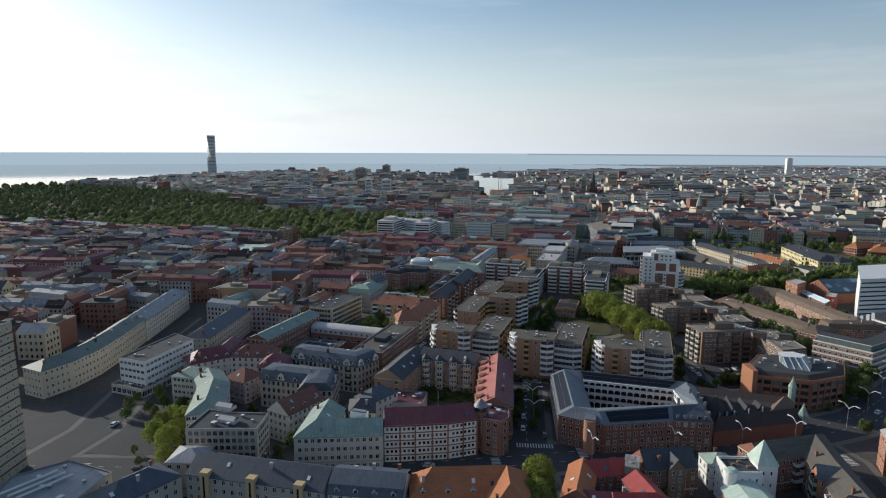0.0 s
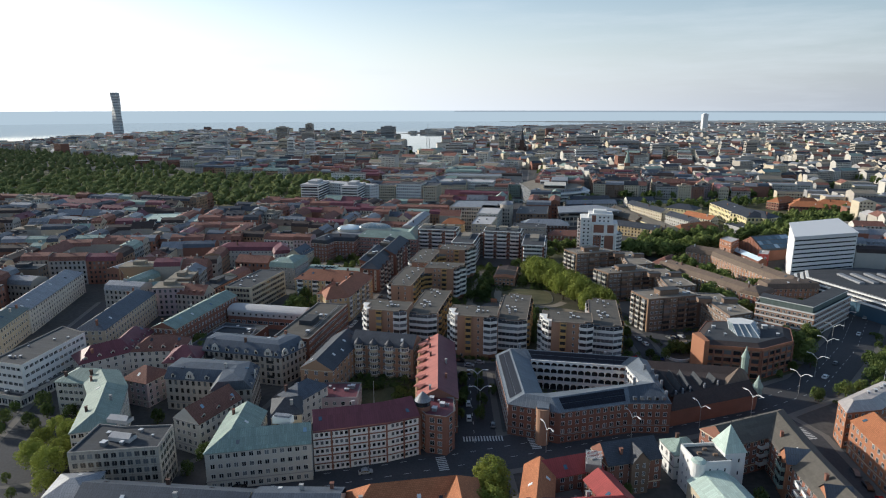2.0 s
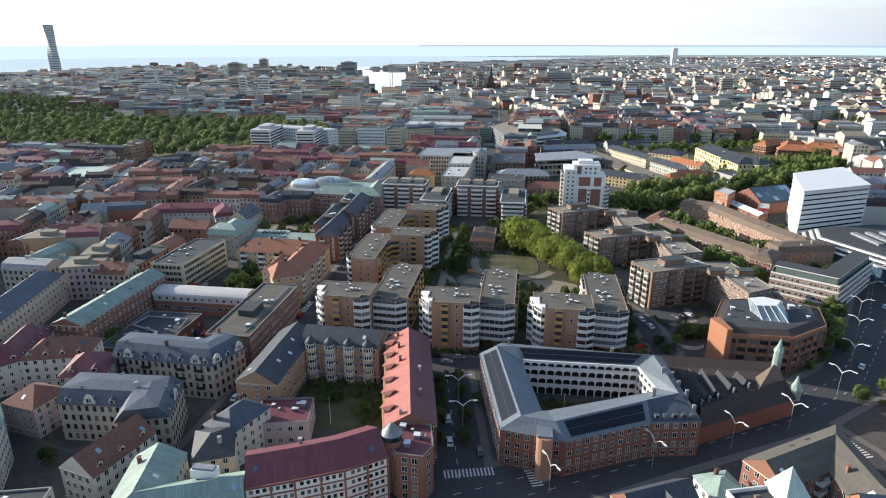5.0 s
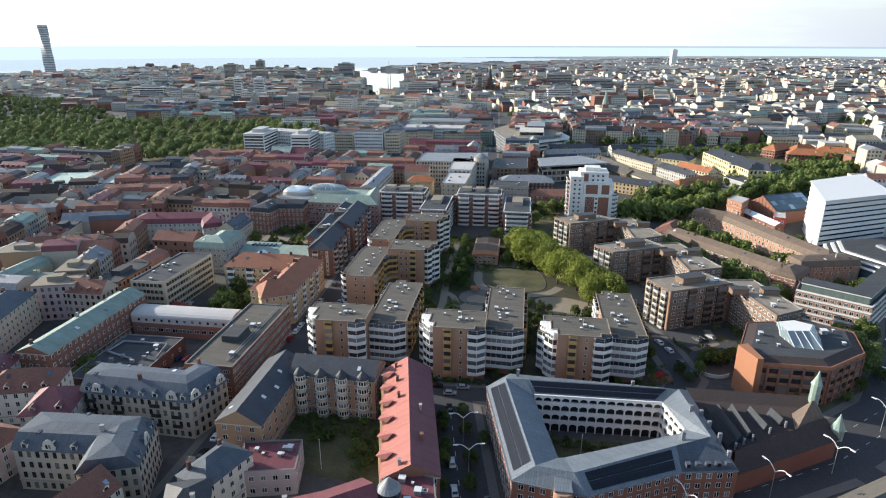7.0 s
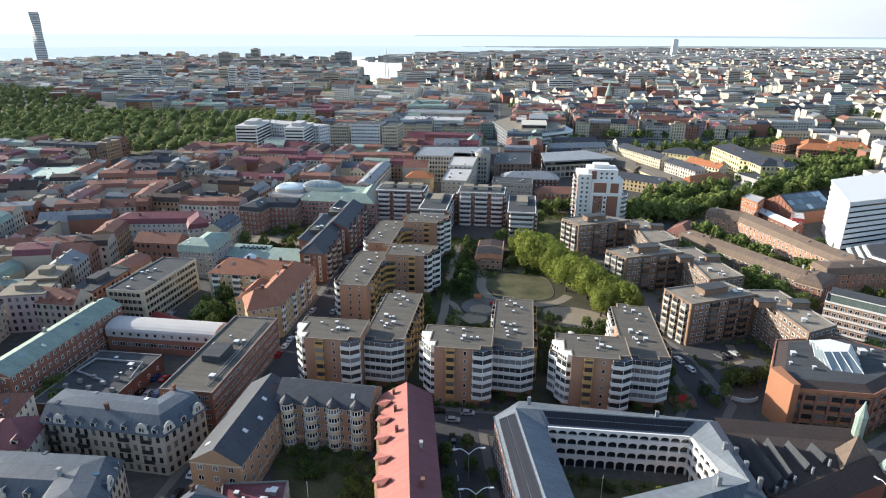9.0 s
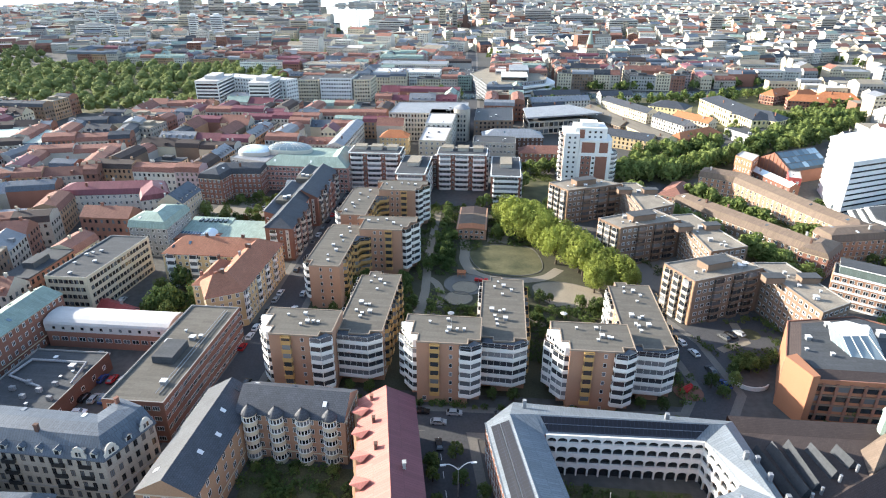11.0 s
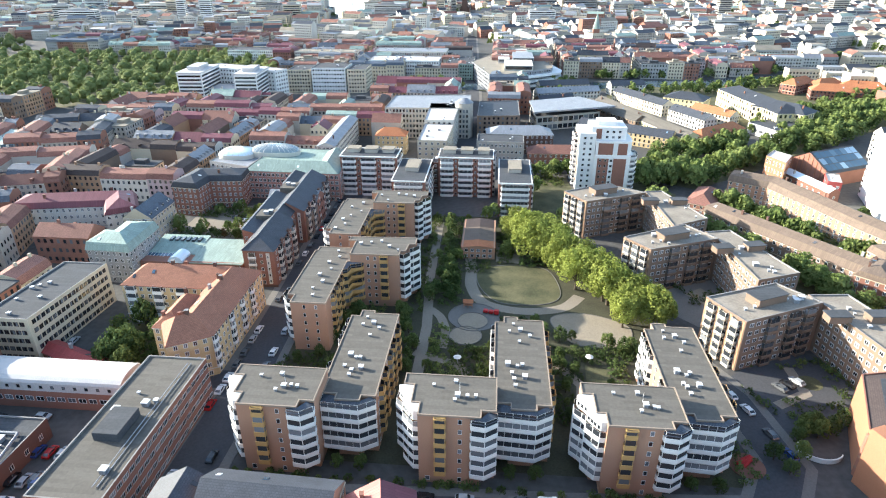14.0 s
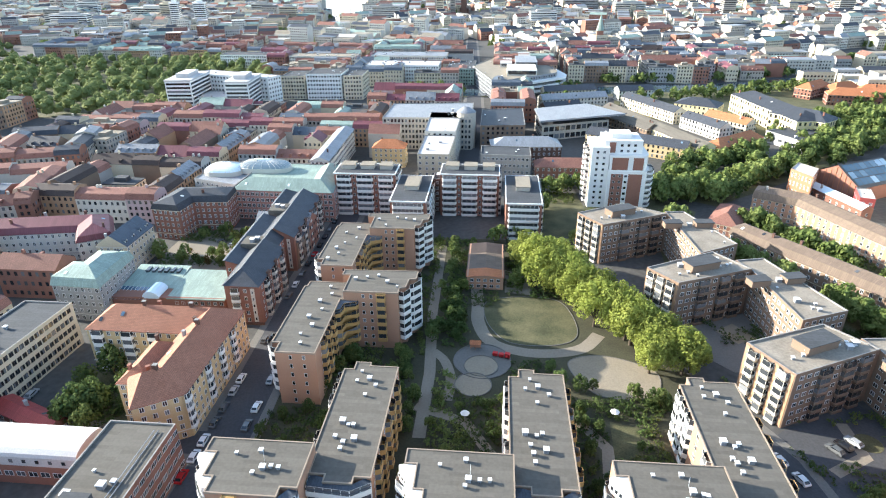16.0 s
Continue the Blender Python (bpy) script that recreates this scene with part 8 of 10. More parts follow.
def block(x0, y0, x1, y1, tilt=0.0):
    """Terraces round the four sides of a block; tilt turns the quarter about its street corner."""
    ca, sa = math.cos(radians(tilt)), math.sin(radians(tilt))
    spin = lambda x, y: (-195 + (x + 195) * ca - (y - 300) * sa, 300 + (x + 195) * sa + (y - 300) * ca)
    mine = []
    d = rng.uniform(10.5, 12.5)
    base = rng.uniform(11.5, 16.5)
    same = rng.choice(ROOFS)
    for side in range(4):
        horiz = side % 2 == 0
        a, b_ = (x0, x1) if horiz else (y0 + d, y1 - d)
        p = a
        while p < b_ - 6:
            L = min(rng.uniform(14, 26), b_ - p)
            if b_ - p - L < 7:
                L = b_ - p
            c = p + L / 2
            x, y, turn = (c, y0 + d / 2, 0) if side == 0 else (x1 - d / 2, c, 90) if side == 1 else (c, y1 - d / 2, 180) if side == 2 else (x0 + d / 2, c, -90)
            x, y = spin(x, y)
            if free(x, y, 6):
                mine.append((x - 4, x + 4, y - 4, y + 4))
                town_house(x, y, L, d, turn + tilt, base + rng.uniform(-1.1, 1.1), rng.choice(WALLS), same if rng.random() < 0.5 else rng.choice(ROOFS))
            p += L
    if rng.random() < 0.6:
        x, y = spin((x0 + x1) / 2 + rng.uniform(-6, 6), (y0 + y1) / 2)
        if free(x, y, 8) and x1 - x0 > 45:
            town_house(x, y, rng.uniform(14, 24), 10, rng.choice((0, 90)) + tilt, rng.uniform(5, 11), rng.choice(WALLS), rng.choice(ROOFS))
    SPOTS.extend(mine)


def grid(xs, ys, street=11, tilt=0.0):
    for i in range(len(xs) - 1):
        for j in range(len(ys) - 1):
            block(xs[i] + street / 2, ys[j] + street / 2, xs[i + 1] - street / 2, ys[j + 1] - street / 2, tilt)


grid([-470, -400, -330, -262, -200], [250, 305, 372, 440, 510, 580], tilt=17)
grid([-900, -820, -740, -650, -560, -470], [380, 445, 515, 585, 650], tilt=17)
grid([-860, -780, -700, -620, -540, -460, -390], [470, 530, 590, 645])
grid([-330, -262, -190, -112], [300, 372, 440, 510, 580, 640])
grid([-480, -420, -345, -270], [180, 240, 300])
grid([-700, -600, -480], [150, 220, 300])
grid([-230, -160, -64], [505, 570, 640, 700])
grid([-330, -260, -190, -125, -64], [770, 840, 910, 980])
grid([-52, 20, 95, 170, 245], [800, 860, 920, 980])
grid([-600, -520, -430, -345], [905, 975, 1040])
grid([-52, -8], [630, 700, 750])
grid([180, 250, 330], [420, 490, 560])


for (_, _, key), j in JOINED.items():
    words = "windows of terraced town houses further off" if key == "glass" else "terraced town houses further off, %s" % (HUES.get(key) or CAPS.get(key))
    tagged(j.make("town_house_terrace", [key]), words, "houses", kind="stuff")


# the far town: blocks of joined roofs, coloured paler in place of haze
def far_block(cx, cy, w, d, label):
    b = Build()
    w, d = w, d
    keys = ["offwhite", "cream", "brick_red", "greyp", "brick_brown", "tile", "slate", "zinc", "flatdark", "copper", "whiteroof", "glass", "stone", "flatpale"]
    x = -w / 2
    while x < w / 2 - 8:
        L = rng.uniform(14, 32)
        y = -d / 2
        while y < d / 2 - 8:
            D = rng.uniform(11, 22)
            px_, py_ = cx + x + L / 2, cy + y + D / 2
            pick = rng.random()
            if pick > 0.88 and free(px_, py_, 2):
                for _ in range(3):
                    FAR_GREEN.append((px_ + rng.uniform(-L / 2, L / 2), py_ + rng.uniform(-6, 6), rng.uniform(1.0, 1.5)))
            if free(px_, py_, 2) and pick < 0.84:
                h = rng.uniform(9, 17) + (rng.uniform(4, 12) if rng.random() < 0.08 else 0)
                # pale walls and roofs drawn more often: distance haze put into the palette
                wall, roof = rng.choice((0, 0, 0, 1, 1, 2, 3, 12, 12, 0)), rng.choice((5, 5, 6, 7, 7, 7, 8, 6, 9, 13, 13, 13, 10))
                x0, y0, x1, y1 = x, y, x + L - 1.5, y + D - 1.5
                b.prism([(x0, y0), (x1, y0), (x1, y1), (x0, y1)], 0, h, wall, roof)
                for f in range(int(h / 3.2)):
                    z = 1.4 + f * 3.2
                    for k in range(int((x1 - x0) / 3)):
                        xx = x0 + 0.9 + k * 3
                        b.face([(xx, y0 - 0.06, z), (xx + 1.5, y0 - 0.06, z), (xx + 1.5, y0 - 0.06, z + 1.5), (xx, y0 - 0.06, z + 1.5)], 11)
                if roof in (5, 6, 9) or rng.random() < 0.4:
                    up = rng.uniform(2.5, 4.5)
                    if L > D:
                        m0 = (y0 + y1) / 2
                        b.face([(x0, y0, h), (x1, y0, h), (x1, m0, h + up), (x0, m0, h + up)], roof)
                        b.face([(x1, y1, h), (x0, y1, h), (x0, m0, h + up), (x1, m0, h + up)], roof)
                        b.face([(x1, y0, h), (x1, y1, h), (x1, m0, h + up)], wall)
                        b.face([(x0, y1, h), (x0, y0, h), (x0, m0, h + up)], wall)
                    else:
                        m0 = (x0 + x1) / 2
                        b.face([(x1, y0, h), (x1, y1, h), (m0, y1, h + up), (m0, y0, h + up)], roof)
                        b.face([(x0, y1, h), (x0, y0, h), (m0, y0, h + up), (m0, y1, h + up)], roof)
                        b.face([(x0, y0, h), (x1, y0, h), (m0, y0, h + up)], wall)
            y += D + (5 if rng.random() < 0.3 else 0.5)
        x += L + (9 if rng.random() < 0.35 else 0.5)
    if b.v:
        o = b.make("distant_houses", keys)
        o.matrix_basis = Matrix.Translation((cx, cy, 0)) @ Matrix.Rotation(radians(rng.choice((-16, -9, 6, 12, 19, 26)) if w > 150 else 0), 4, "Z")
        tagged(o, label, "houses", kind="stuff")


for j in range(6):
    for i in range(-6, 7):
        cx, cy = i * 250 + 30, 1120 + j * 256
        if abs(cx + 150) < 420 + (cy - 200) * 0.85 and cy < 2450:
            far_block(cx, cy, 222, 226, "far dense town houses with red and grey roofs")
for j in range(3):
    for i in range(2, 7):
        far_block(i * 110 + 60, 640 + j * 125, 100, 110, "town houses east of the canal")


def harbour_field(cx, cy, w, d):
    """Low halls and sheds of the harbour plain, joined."""
    b = Build()
    keys = ["offwhite", "greyp", "whiteroof", "zinc", "flatpale", "brick_red", "flatdark"]
    for _ in range(34):
        x, y = rng.uniform(-w / 2, w / 2), rng.uniform(-d / 2, d / 2)
        L, D, h = rng.uniform(18, 80), rng.uniform(14, 40), rng.uniform(5, 13)
        if inside(cx + x, cy + y, SEA):
            continue
        b.prism([(x, y), (x + L, y), (x + L, y + D), (x, y + D)], 0, h, rng.choice((0, 0, 1, 5, 2)), rng.choice((2, 3, 3, 4, 6, 1)))
    if b.v:
        o = b.make("harbour_halls", keys)
        o.matrix_basis = Matrix.Translation((cx, cy, 0))
        tagged(o, "pale low harbour halls and sheds on the plain", "halls", kind="stuff")


for j in range(7):
    for i in range(-4, 12):
        cx, cy = i * 300, 2640 + j * 300
        if abs(cx) < cy * 0.8:
            harbour_field(cx, cy, 280, 280)


# ---- far landmarks ----
def tower(name, label, x, y, w, d, h, wall, turn=0, bands=0, cap=None):
    t = thing(name, label, "tower block", (x, y, 0), turn)
    b = Build()
    b.prism([(-w / 2, -d / 2), (w / 2, -d / 2), (w / 2, d / 2), (-w / 2, d / 2)], -0.5, h)
    b.make("wall", [wall], t)
    b = Build()
    b.box(-w / 2 - 0.3, -d / 2 - 0.3, h, w / 2 + 0.3, d / 2 + 0.3, h + 1)
    b.box(-w / 4, -d / 4, h + 1, w / 4, d / 4, h + 4)
    b.make("roof", [cap or wall], t)
    for k in range(bands):
        b = Build()
        z = 2 + k * (h - 2) / bands
        b.box(-w / 2 + 0.8, -d / 2 - 0.1, z, w / 2 - 0.8, -d / 2 + 0.1, z + (h / bands) * 0.5)
        b.box(-w / 2 - 0.1, -d / 2 + 0.8, z, -w / 2 + 0.1, d / 2 - 0.8, z + (h / bands) * 0.5)
        b.box(w / 2 - 0.1, -d / 2 + 0.8, z, w / 2 + 0.1, d / 2 - 0.8, z + (h / bands) * 0.5)
        b.make("window_band", ["glass"], t)
    return t


t = thing("skyscraper", "slender twisting white residential skyscraper by the sea", "tower block", (-1800, 2236, 0))
for k in range(9):
    b = Build()
    n, h0 = 6, 17.6
    for s in range(n):
        a0, a1 = radians(20 - 10 * (k + s / n)), radians(20 - 10 * (k + (s + 1) / n))
        base = [(-15, -13), (15, -13), (15, 9), (0, 17), (-15, 9)]
        lo = [(x * math.cos(a0) - y * math.sin(a0), x * math.sin(a0) + y * math.cos(a0)) for x, y in base]
        hi = [(x * math.cos(a1) - y * math.sin(a1), x * math.sin(a1) + y * math.cos(a1)) for x, y in base]
        z0, z1 = k * 18.4 + s * h0 / n, k * 18.4 + (s + 1) * h0 / n
        for i in range(5):
            j = (i + 1) % 5
            b.face([(*lo[i], z0), (*lo[j], z0), (*hi[j], z1), (*hi[i], z1)], s % 2)
    b.face([(*p, k * 18.4 + h0) for p in hi], 0)
    b.make("segment", ["white", "zinc"], t)
    b = Build()
    b.prism([(x * 0.85, y * 0.85) for x, y in hi], k * 18.4 + h0, k * 18.4 + 18.4)
    b.make("gap_floor", ["glass"], t)
tower("tower_block", "slim grey-brown high-rise with window bands", -786, 1812, 22, 20, 58, "stone", 10, 16)
tower("tower_block", "pale wide high-rise with window bands", -870, 1800, 34, 20, 48, "stone", 10, 14)
tower("tower_block", "grey office tower with dark bands by the harbour", -590, 2000, 46, 24, 45, "greyp", 0, 12)
tower("tower_block", "pale high-rise slab in the far town", -160, 1490, 14, 14, 46, "cream", 0, 14)
tower("tower_block", "narrow pale high-rise in the far town", -135, 1500, 10, 14, 44, "stone", 0, 14)
tower("tower_block", "yellow-grey office tower with bands", -80, 1760, 22, 18, 46, "cream", 0, 12)
tower("silo", "tall white silo tower near the shore", 640, 3210, 24, 24, 74, "white", 10)
tower("tower_block", "grey slab block of the far town", -740, 1700, 40, 16, 36, "stone", 0, 11)
tower("tower_block", "grey-brown slab block of the far town", -690, 1760, 44, 16, 34, "stone", 10, 10)
tower("tower_block", "grey-brown office tower with bands", 370, 1420, 22, 20, 38, "stone", 0, 11)
tower("office_building", "wide grey office block with bands", 45, 1660, 60, 30, 36, "greyp", 0, 9)
tower("office_building", "green-grey office block with bands", 130, 1610, 70, 26, 28, "greyp", 0, 8)
tower("tower_block", "pale pink tower with bands", -640, 1330, 24, 18, 36, "cream", 20, 11)
tower("tower_block", "white high-rise beside the park", -560, 1290, 20, 18, 40, "white", 15, 12)
tower("tower_block", "white twin high-rise with bands", -590, 1260, 14, 18, 42, "white", 15, 13)
for x, y, w, d, h, wall in ((-980, 1560, 26, 18, 34, "white"), (-1020, 1600, 60, 18, 26, "offwhite"), (-900, 1500, 40, 16, 28, "white"), (-560, 1600, 24, 18, 40, "stone"), (-520, 1480, 40, 18, 26, "offwhite"), (-420, 1340, 30, 18, 30, "cream"), (-250, 1380, 50, 18, 28, "offwhite"), (30, 1290, 44, 18, 26, "white"), (210, 1500, 60, 18, 26, "offwhite"), (480, 1620, 40, 18, 28, "cream"), (610, 1500, 30, 18, 32, "stone"), (300, 1180, 46, 18, 22, "offwhite"), (-760, 1230, 60, 18, 26, "white"), (-830, 1290, 30, 18, 30, "offwhite")):
    tower("tower_block", "pale mid-rise block with window bands", x, y, w, d, h, wall, 8, int(h / 3.4), "greyp")
tower("office_building", "wide pale hospital-like slab", -700, 1400, 90, 20, 24, "offwhite", 12, 7)
t = thing("church", "dark brick church with tall pointed spire", "church", (-112, 1480, 0))
b = Build()
b.prism([(-5, -5), (5, -5), (5, 5), (-5, 5)], -0.5, 34)
b.make("tower", ["brick_dark"], t)
b = Build()
b.tube((0, 0, 34), (0, 0, 62), 5.2, 0.2, 8)
b.make("spire", ["slate"], t)
b = Build()
b.prism([(-9, 5), (9, 5), (9, 50), (-9, 50)], -0.5, 16)
b.face([(-9, 5, 16), (0, 5, 26), (0, 50, 26), (-9, 50, 16)][::-1])
b.face([(9, 5, 16), (0, 5, 26), (0, 50, 26), (9, 50, 16)])
b.make("nave", ["brick_dark"], t)
t = thing("church", "old church with pale green copper spire", "church", (86, 1030, 0))
b = Build()
b.prism([(-4, -4), (4, -4), (4, 4), (-4, 4)], -0.5, 24)
b.make("tower", ["brick_red"], t)
b = Build()
b.tube((0, 0, 24), (0, 0, 44), 5, 0.2, 8)
b.make("spire", ["copper"], t)
t = thing("harbour_crane", "tall grey harbour crane tower", "crane", (-424, 1860, 0))
for dx in (-4, 4):
    b = Build()
    b.tube((dx, 0, 0), (dx * 0.5, 0, 44), 0.9, 0.7, 6)
    b.make("leg", ["greyp"], t)
b = Build()
b.box(-9, -3, 40, 9, 3, 45)
b.make("machine_house", ["greyp"], t)
b = Build()
b.tube((0, 0, 45), (0, 0, 60), 0.9, 0.3, 6)
b.make("mast", ["greyp"], t)

# twin white hospital-like blocks at the park
for x, y, w, d, h in ((-299, 657, 20, 42, 25), (-250, 654, 18, 36, 25)):
    t = tower("office_building", "white slab with dark window bands at the park", x + w / 2, y + d / 2, w, d, h, "white", 4, 8, "whiteroof")
flat_house("office_building", "low white link with terraces", "office", [(-279, 668), (-250, 666), (-250, 690), (-279, 692)], 11, "white", "whiteroof", 4, single=False)
flat_house("office_building", "white block behind the twin slabs", "office", [(-298, 702), (-226, 684), (-220, 698), (-290, 722)], 23, "white", "whiteroof", 7, single=False)
flat_house("office_building", "wide low block with pale green roof and dark glass front", "office", [(-377, 474), (-312, 489), (-300, 504), (-344, 525), (-392, 524)], 14, "glassblue", "copperpale", 4, single=False, clutter=8)
for x, w, h, wall in ((-226, 20, 19, "cream"), (-204, 30, 21, "white"), (-172, 16, 20, "cream")):
    flat_house("office_building", "pale stone office with window rows", "office", [(x, 715), (x + w, 717), (x + w, 745), (x, 743)], h, wall, "flatdark", 6, single=False, gap=2.4)
t = flat_house("shopping_centre", "pale curved shopping centre with glass bands", "shop", [(-66, 796), (-47, 724), (-40, 720), (10, 762), (12, 775), (-14, 890), (-36, 880)], 16, "zinc", "flatpale", 5, single=False, clutter=14)
for x0, y0, x1, y1, h0, key in ((-8, -45, 18, -10, 4.5, "offwhite"), (0, -8, 20, 30, 6, "zinc"), (-14, 0, -3, 34, 3.5, "whiteroof"), (4, 36, 16, 70, 4, "greyp")):
    b = Build()
    b.box(x0, y0, 16, x1, y1, 16 + h0)
    b.make("roof_hall", [key], t)
    b = Build()
    b.box(x0 + 1, y0 - 0.1, 17, x1 - 1, y0 + 0.1, 15.4 + h0)
    b.make("window_band", ["glass"], t)
for k in range(3):
    b = Build()
    b.prism(inset([(-66 + 33.9, 796 - 792.4), (-47 + 33.9, 724 - 792.4), (-40 + 33.9, 720 - 792.4), (10 + 33.9, 762 - 792.4), (12 + 33.9, 775 - 792.4), (-14 + 33.9, 890 - 792.4), (-36 + 33.9, 880 - 792.4)], -0.5), 3 + k * 4, 4.6 + k * 4)
    b.make("band", ["white"], t)
for x, y, w, d, h, wall in ((-168, 790, 70, 30, 17, "white"), (-170, 830, 76, 30, 20, "offwhite"), (-90, 785, 26, 50, 15, "copper"), (-340, 855, 70, 24, 16, "white"), (-262, 850, 70, 22, 16, "offwhite")):
    flat_house("office_building", "large pale town block with bright roofs", "office", [(x, y), (x + w, y), (x + w, y + d), (x, y + d)], h, wall, rng.choice(("flatpale", "zinc", "whiteroof", "flatdark")), 5, single=False, gap=2.4, clutter=12)

# ---- far horizon: an added glowing ring painted as sea and low coast ----
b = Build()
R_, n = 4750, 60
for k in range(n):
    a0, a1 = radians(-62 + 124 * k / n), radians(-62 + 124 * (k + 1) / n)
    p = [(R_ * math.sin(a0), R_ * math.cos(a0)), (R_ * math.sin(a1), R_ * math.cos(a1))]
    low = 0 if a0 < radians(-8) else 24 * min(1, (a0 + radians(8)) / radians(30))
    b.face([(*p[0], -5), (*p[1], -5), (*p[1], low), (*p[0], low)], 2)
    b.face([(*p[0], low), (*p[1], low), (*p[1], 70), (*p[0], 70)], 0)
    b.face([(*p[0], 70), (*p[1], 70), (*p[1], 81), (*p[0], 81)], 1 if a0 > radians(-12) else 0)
tagged(b.make("backdrop", ["farsea", "farcoast", "farland"]), "glowing backdrop ring of hazy sea and low far coast", "backdrop", kind="structure")


# ---- trees and bushes ----
def crown_points(r, lobes, count, wide, high, size, loose=0.75):
    """Leaf quads spread through overlapping uneven lobes."""
    vs, fs = [], []
    ls = []
    for k in range(lobes):
        # clumps sit on a rounded body, smaller towards the top
        a = 2.4 * k + r.uniform(-0.5, 0.5)
        up = (k + 0.5) / lobes
        d = math.sqrt(max(0.05, 1 - (1.5 * up - 0.55) ** 2)) * r.uniform(0.5, 0.72) * wide
        big = r.uniform(0.26, 0.42) * (1.15 - 0.35 * up) * (13 / max(lobes, 9)) ** 0.35
        ls.append((math.cos(a) * d, math.sin(a) * d, (0.22 + 0.6 * up) * high, big * wide, big * 0.62 * high))
    ls.append((0, 0, high * 0.62, wide * 0.55, high * 0.32))
    for k in range(count):
        lx, ly, lz, lr, lh = r.choice(ls)
        v = Vector((r.gauss(0, 1), r.gauss(0, 1), r.gauss(0, 1))).normalized()
        q = r.uniform(0.8, 1.04)
        c = Vector((lx + v.x * lr * q, ly + v.y * lr * q, lz + v.z * lh * q))
        n = (v + Vector((r.uniform(-1, 1), r.uniform(-1, 1), r.uniform(-0.4, 1))) * loose).normalized()
        a = n.orthogonal().normalized()
        b_ = n.cross(a)
        s = size * r.uniform(0.6, 1.3)
        i = len(vs)
        vs += [tuple(c + a * s), tuple(c + b_ * s * 0.8), tuple(c - a * s), tuple(c - b_ * s * 0.8)]
        fs.append((i, i + 1, i + 2, i + 3))
    return vs, fs


def tree_meshes(seed, wide, high, trunk, count, size, leaf):
    r = random.Random(seed)
    b = Build()
    b.tube((0, 0, -0.3), (0.1, 0, trunk), 0.028 * high + 0.06, 0.02 * high + 0.05, 8)
    for k in range(6):
        a = k * 1.05 + r.uniform(-0.3, 0.3)
        d = wide * r.uniform(0.3, 0.55)
        b.tube((0.05, 0, trunk * r.uniform(0.75, 1.0)), (math.cos(a) * d, math.sin(a) * d, trunk + (high - trunk) * r.uniform(0.3, 0.65)), 0.012 * high + 0.03, 0.03, 5)
    bark = b.mesh("trunk", ["bark"])
    vs, fs = crown_points(r, 26 if wide > 5 else 16, count, wide, high - trunk * 0.7, size)
    me = bpy.data.meshes.new("crown")
    me.from_pydata([(x, y, z + trunk * 0.7) for x, y, z in vs], [], fs)
    me.materials.append(M[leaf])
    return bark, me


KINDS = {}
for name, args in {
    "plane": (11, 6.6, 14.5, 2.6, 5200, 0.25, "leaflight"),
    "plane2": (12, 7.0, 13.5, 2.6, 5200, 0.25, "leaflight"),
    "lime": (13, 3.7, 9.0, 1.8, 900, 0.33, "leaf"),
    "lime2": (14, 3.1, 8.0, 1.6, 800, 0.31, "leaf"),
    "dark": (15, 3.5, 8.0, 1.4, 850, 0.33, "leafdark"),
    "rust": (16, 2.2, 6.0, 1.5, 700, 0.24, "leafrust"),
    "bush": (17, 1.5, 2.2, 0.3, 260, 0.2, "leafdark"),
    "bush2": (18, 1.3, 1.8, 0.3, 240, 0.19, "leaf"),
}.items():
    KINDS[name] = tree_meshes(*args)
LABELS = {"plane": "large broad tree with light green crown", "plane2": "large broad tree with yellow-green crown", "lime": "round green street tree", "lime2": "slim green tree with airy crown", "dark": "dark green dense tree", "rust": "small tree with rusty leaves", "bush": "low dark green garden bush", "bush2": "low light green garden bush"}


FARTREES = {}


def tree(kind, x, y, s=1.0, r=random.Random(3)):
    if (y > 356 or (x > 58 and y > 300)) and not kind.startswith("plane"):
        FARTREES.setdefault(kind, []).append((x, y, s))
        return
    bark, crown = KINDS[kind]
    bush = kind.startswith("bush")
    t = thing("bush" if bush else "tree", LABELS[kind], "bush" if bush else "tree", (x, y, 0.05), r.uniform(0, 360), group="bushes" if bush else "trees")
    t.scale = (s * r.uniform(0.92, 1.1), s * r.uniform(0.92, 1.1), s)
    for nm, me in (("trunk", bark), ("crown", crown)):
        o = new(nm, me)
        o.parent = t


g = random.Random(21)
# the diagonal row of great trees in the court
for x, y, s in ((-26, 408, 1.0), (-20, 402, 1.05), (-24, 396, 1.0), (-15, 395, 1.0), (-14, 386, 0.95), (-8, 384, 1.0), (-9, 374, 1.05), (-2, 372, 1.0), (1, 364, 1.0), (7, 360, 0.95), (6, 352, 0.9), (13, 350, 0.9), (-29, 416, 0.9), (-20, 412, 0.9)):
    tree(g.choice(("plane", "plane2")), x + 1, y, s * 1.3)
    tree(g.choice(("plane", "plane2")), x + g.uniform(-2, 8), y + g.uniform(-4, 5), s * 1.05)
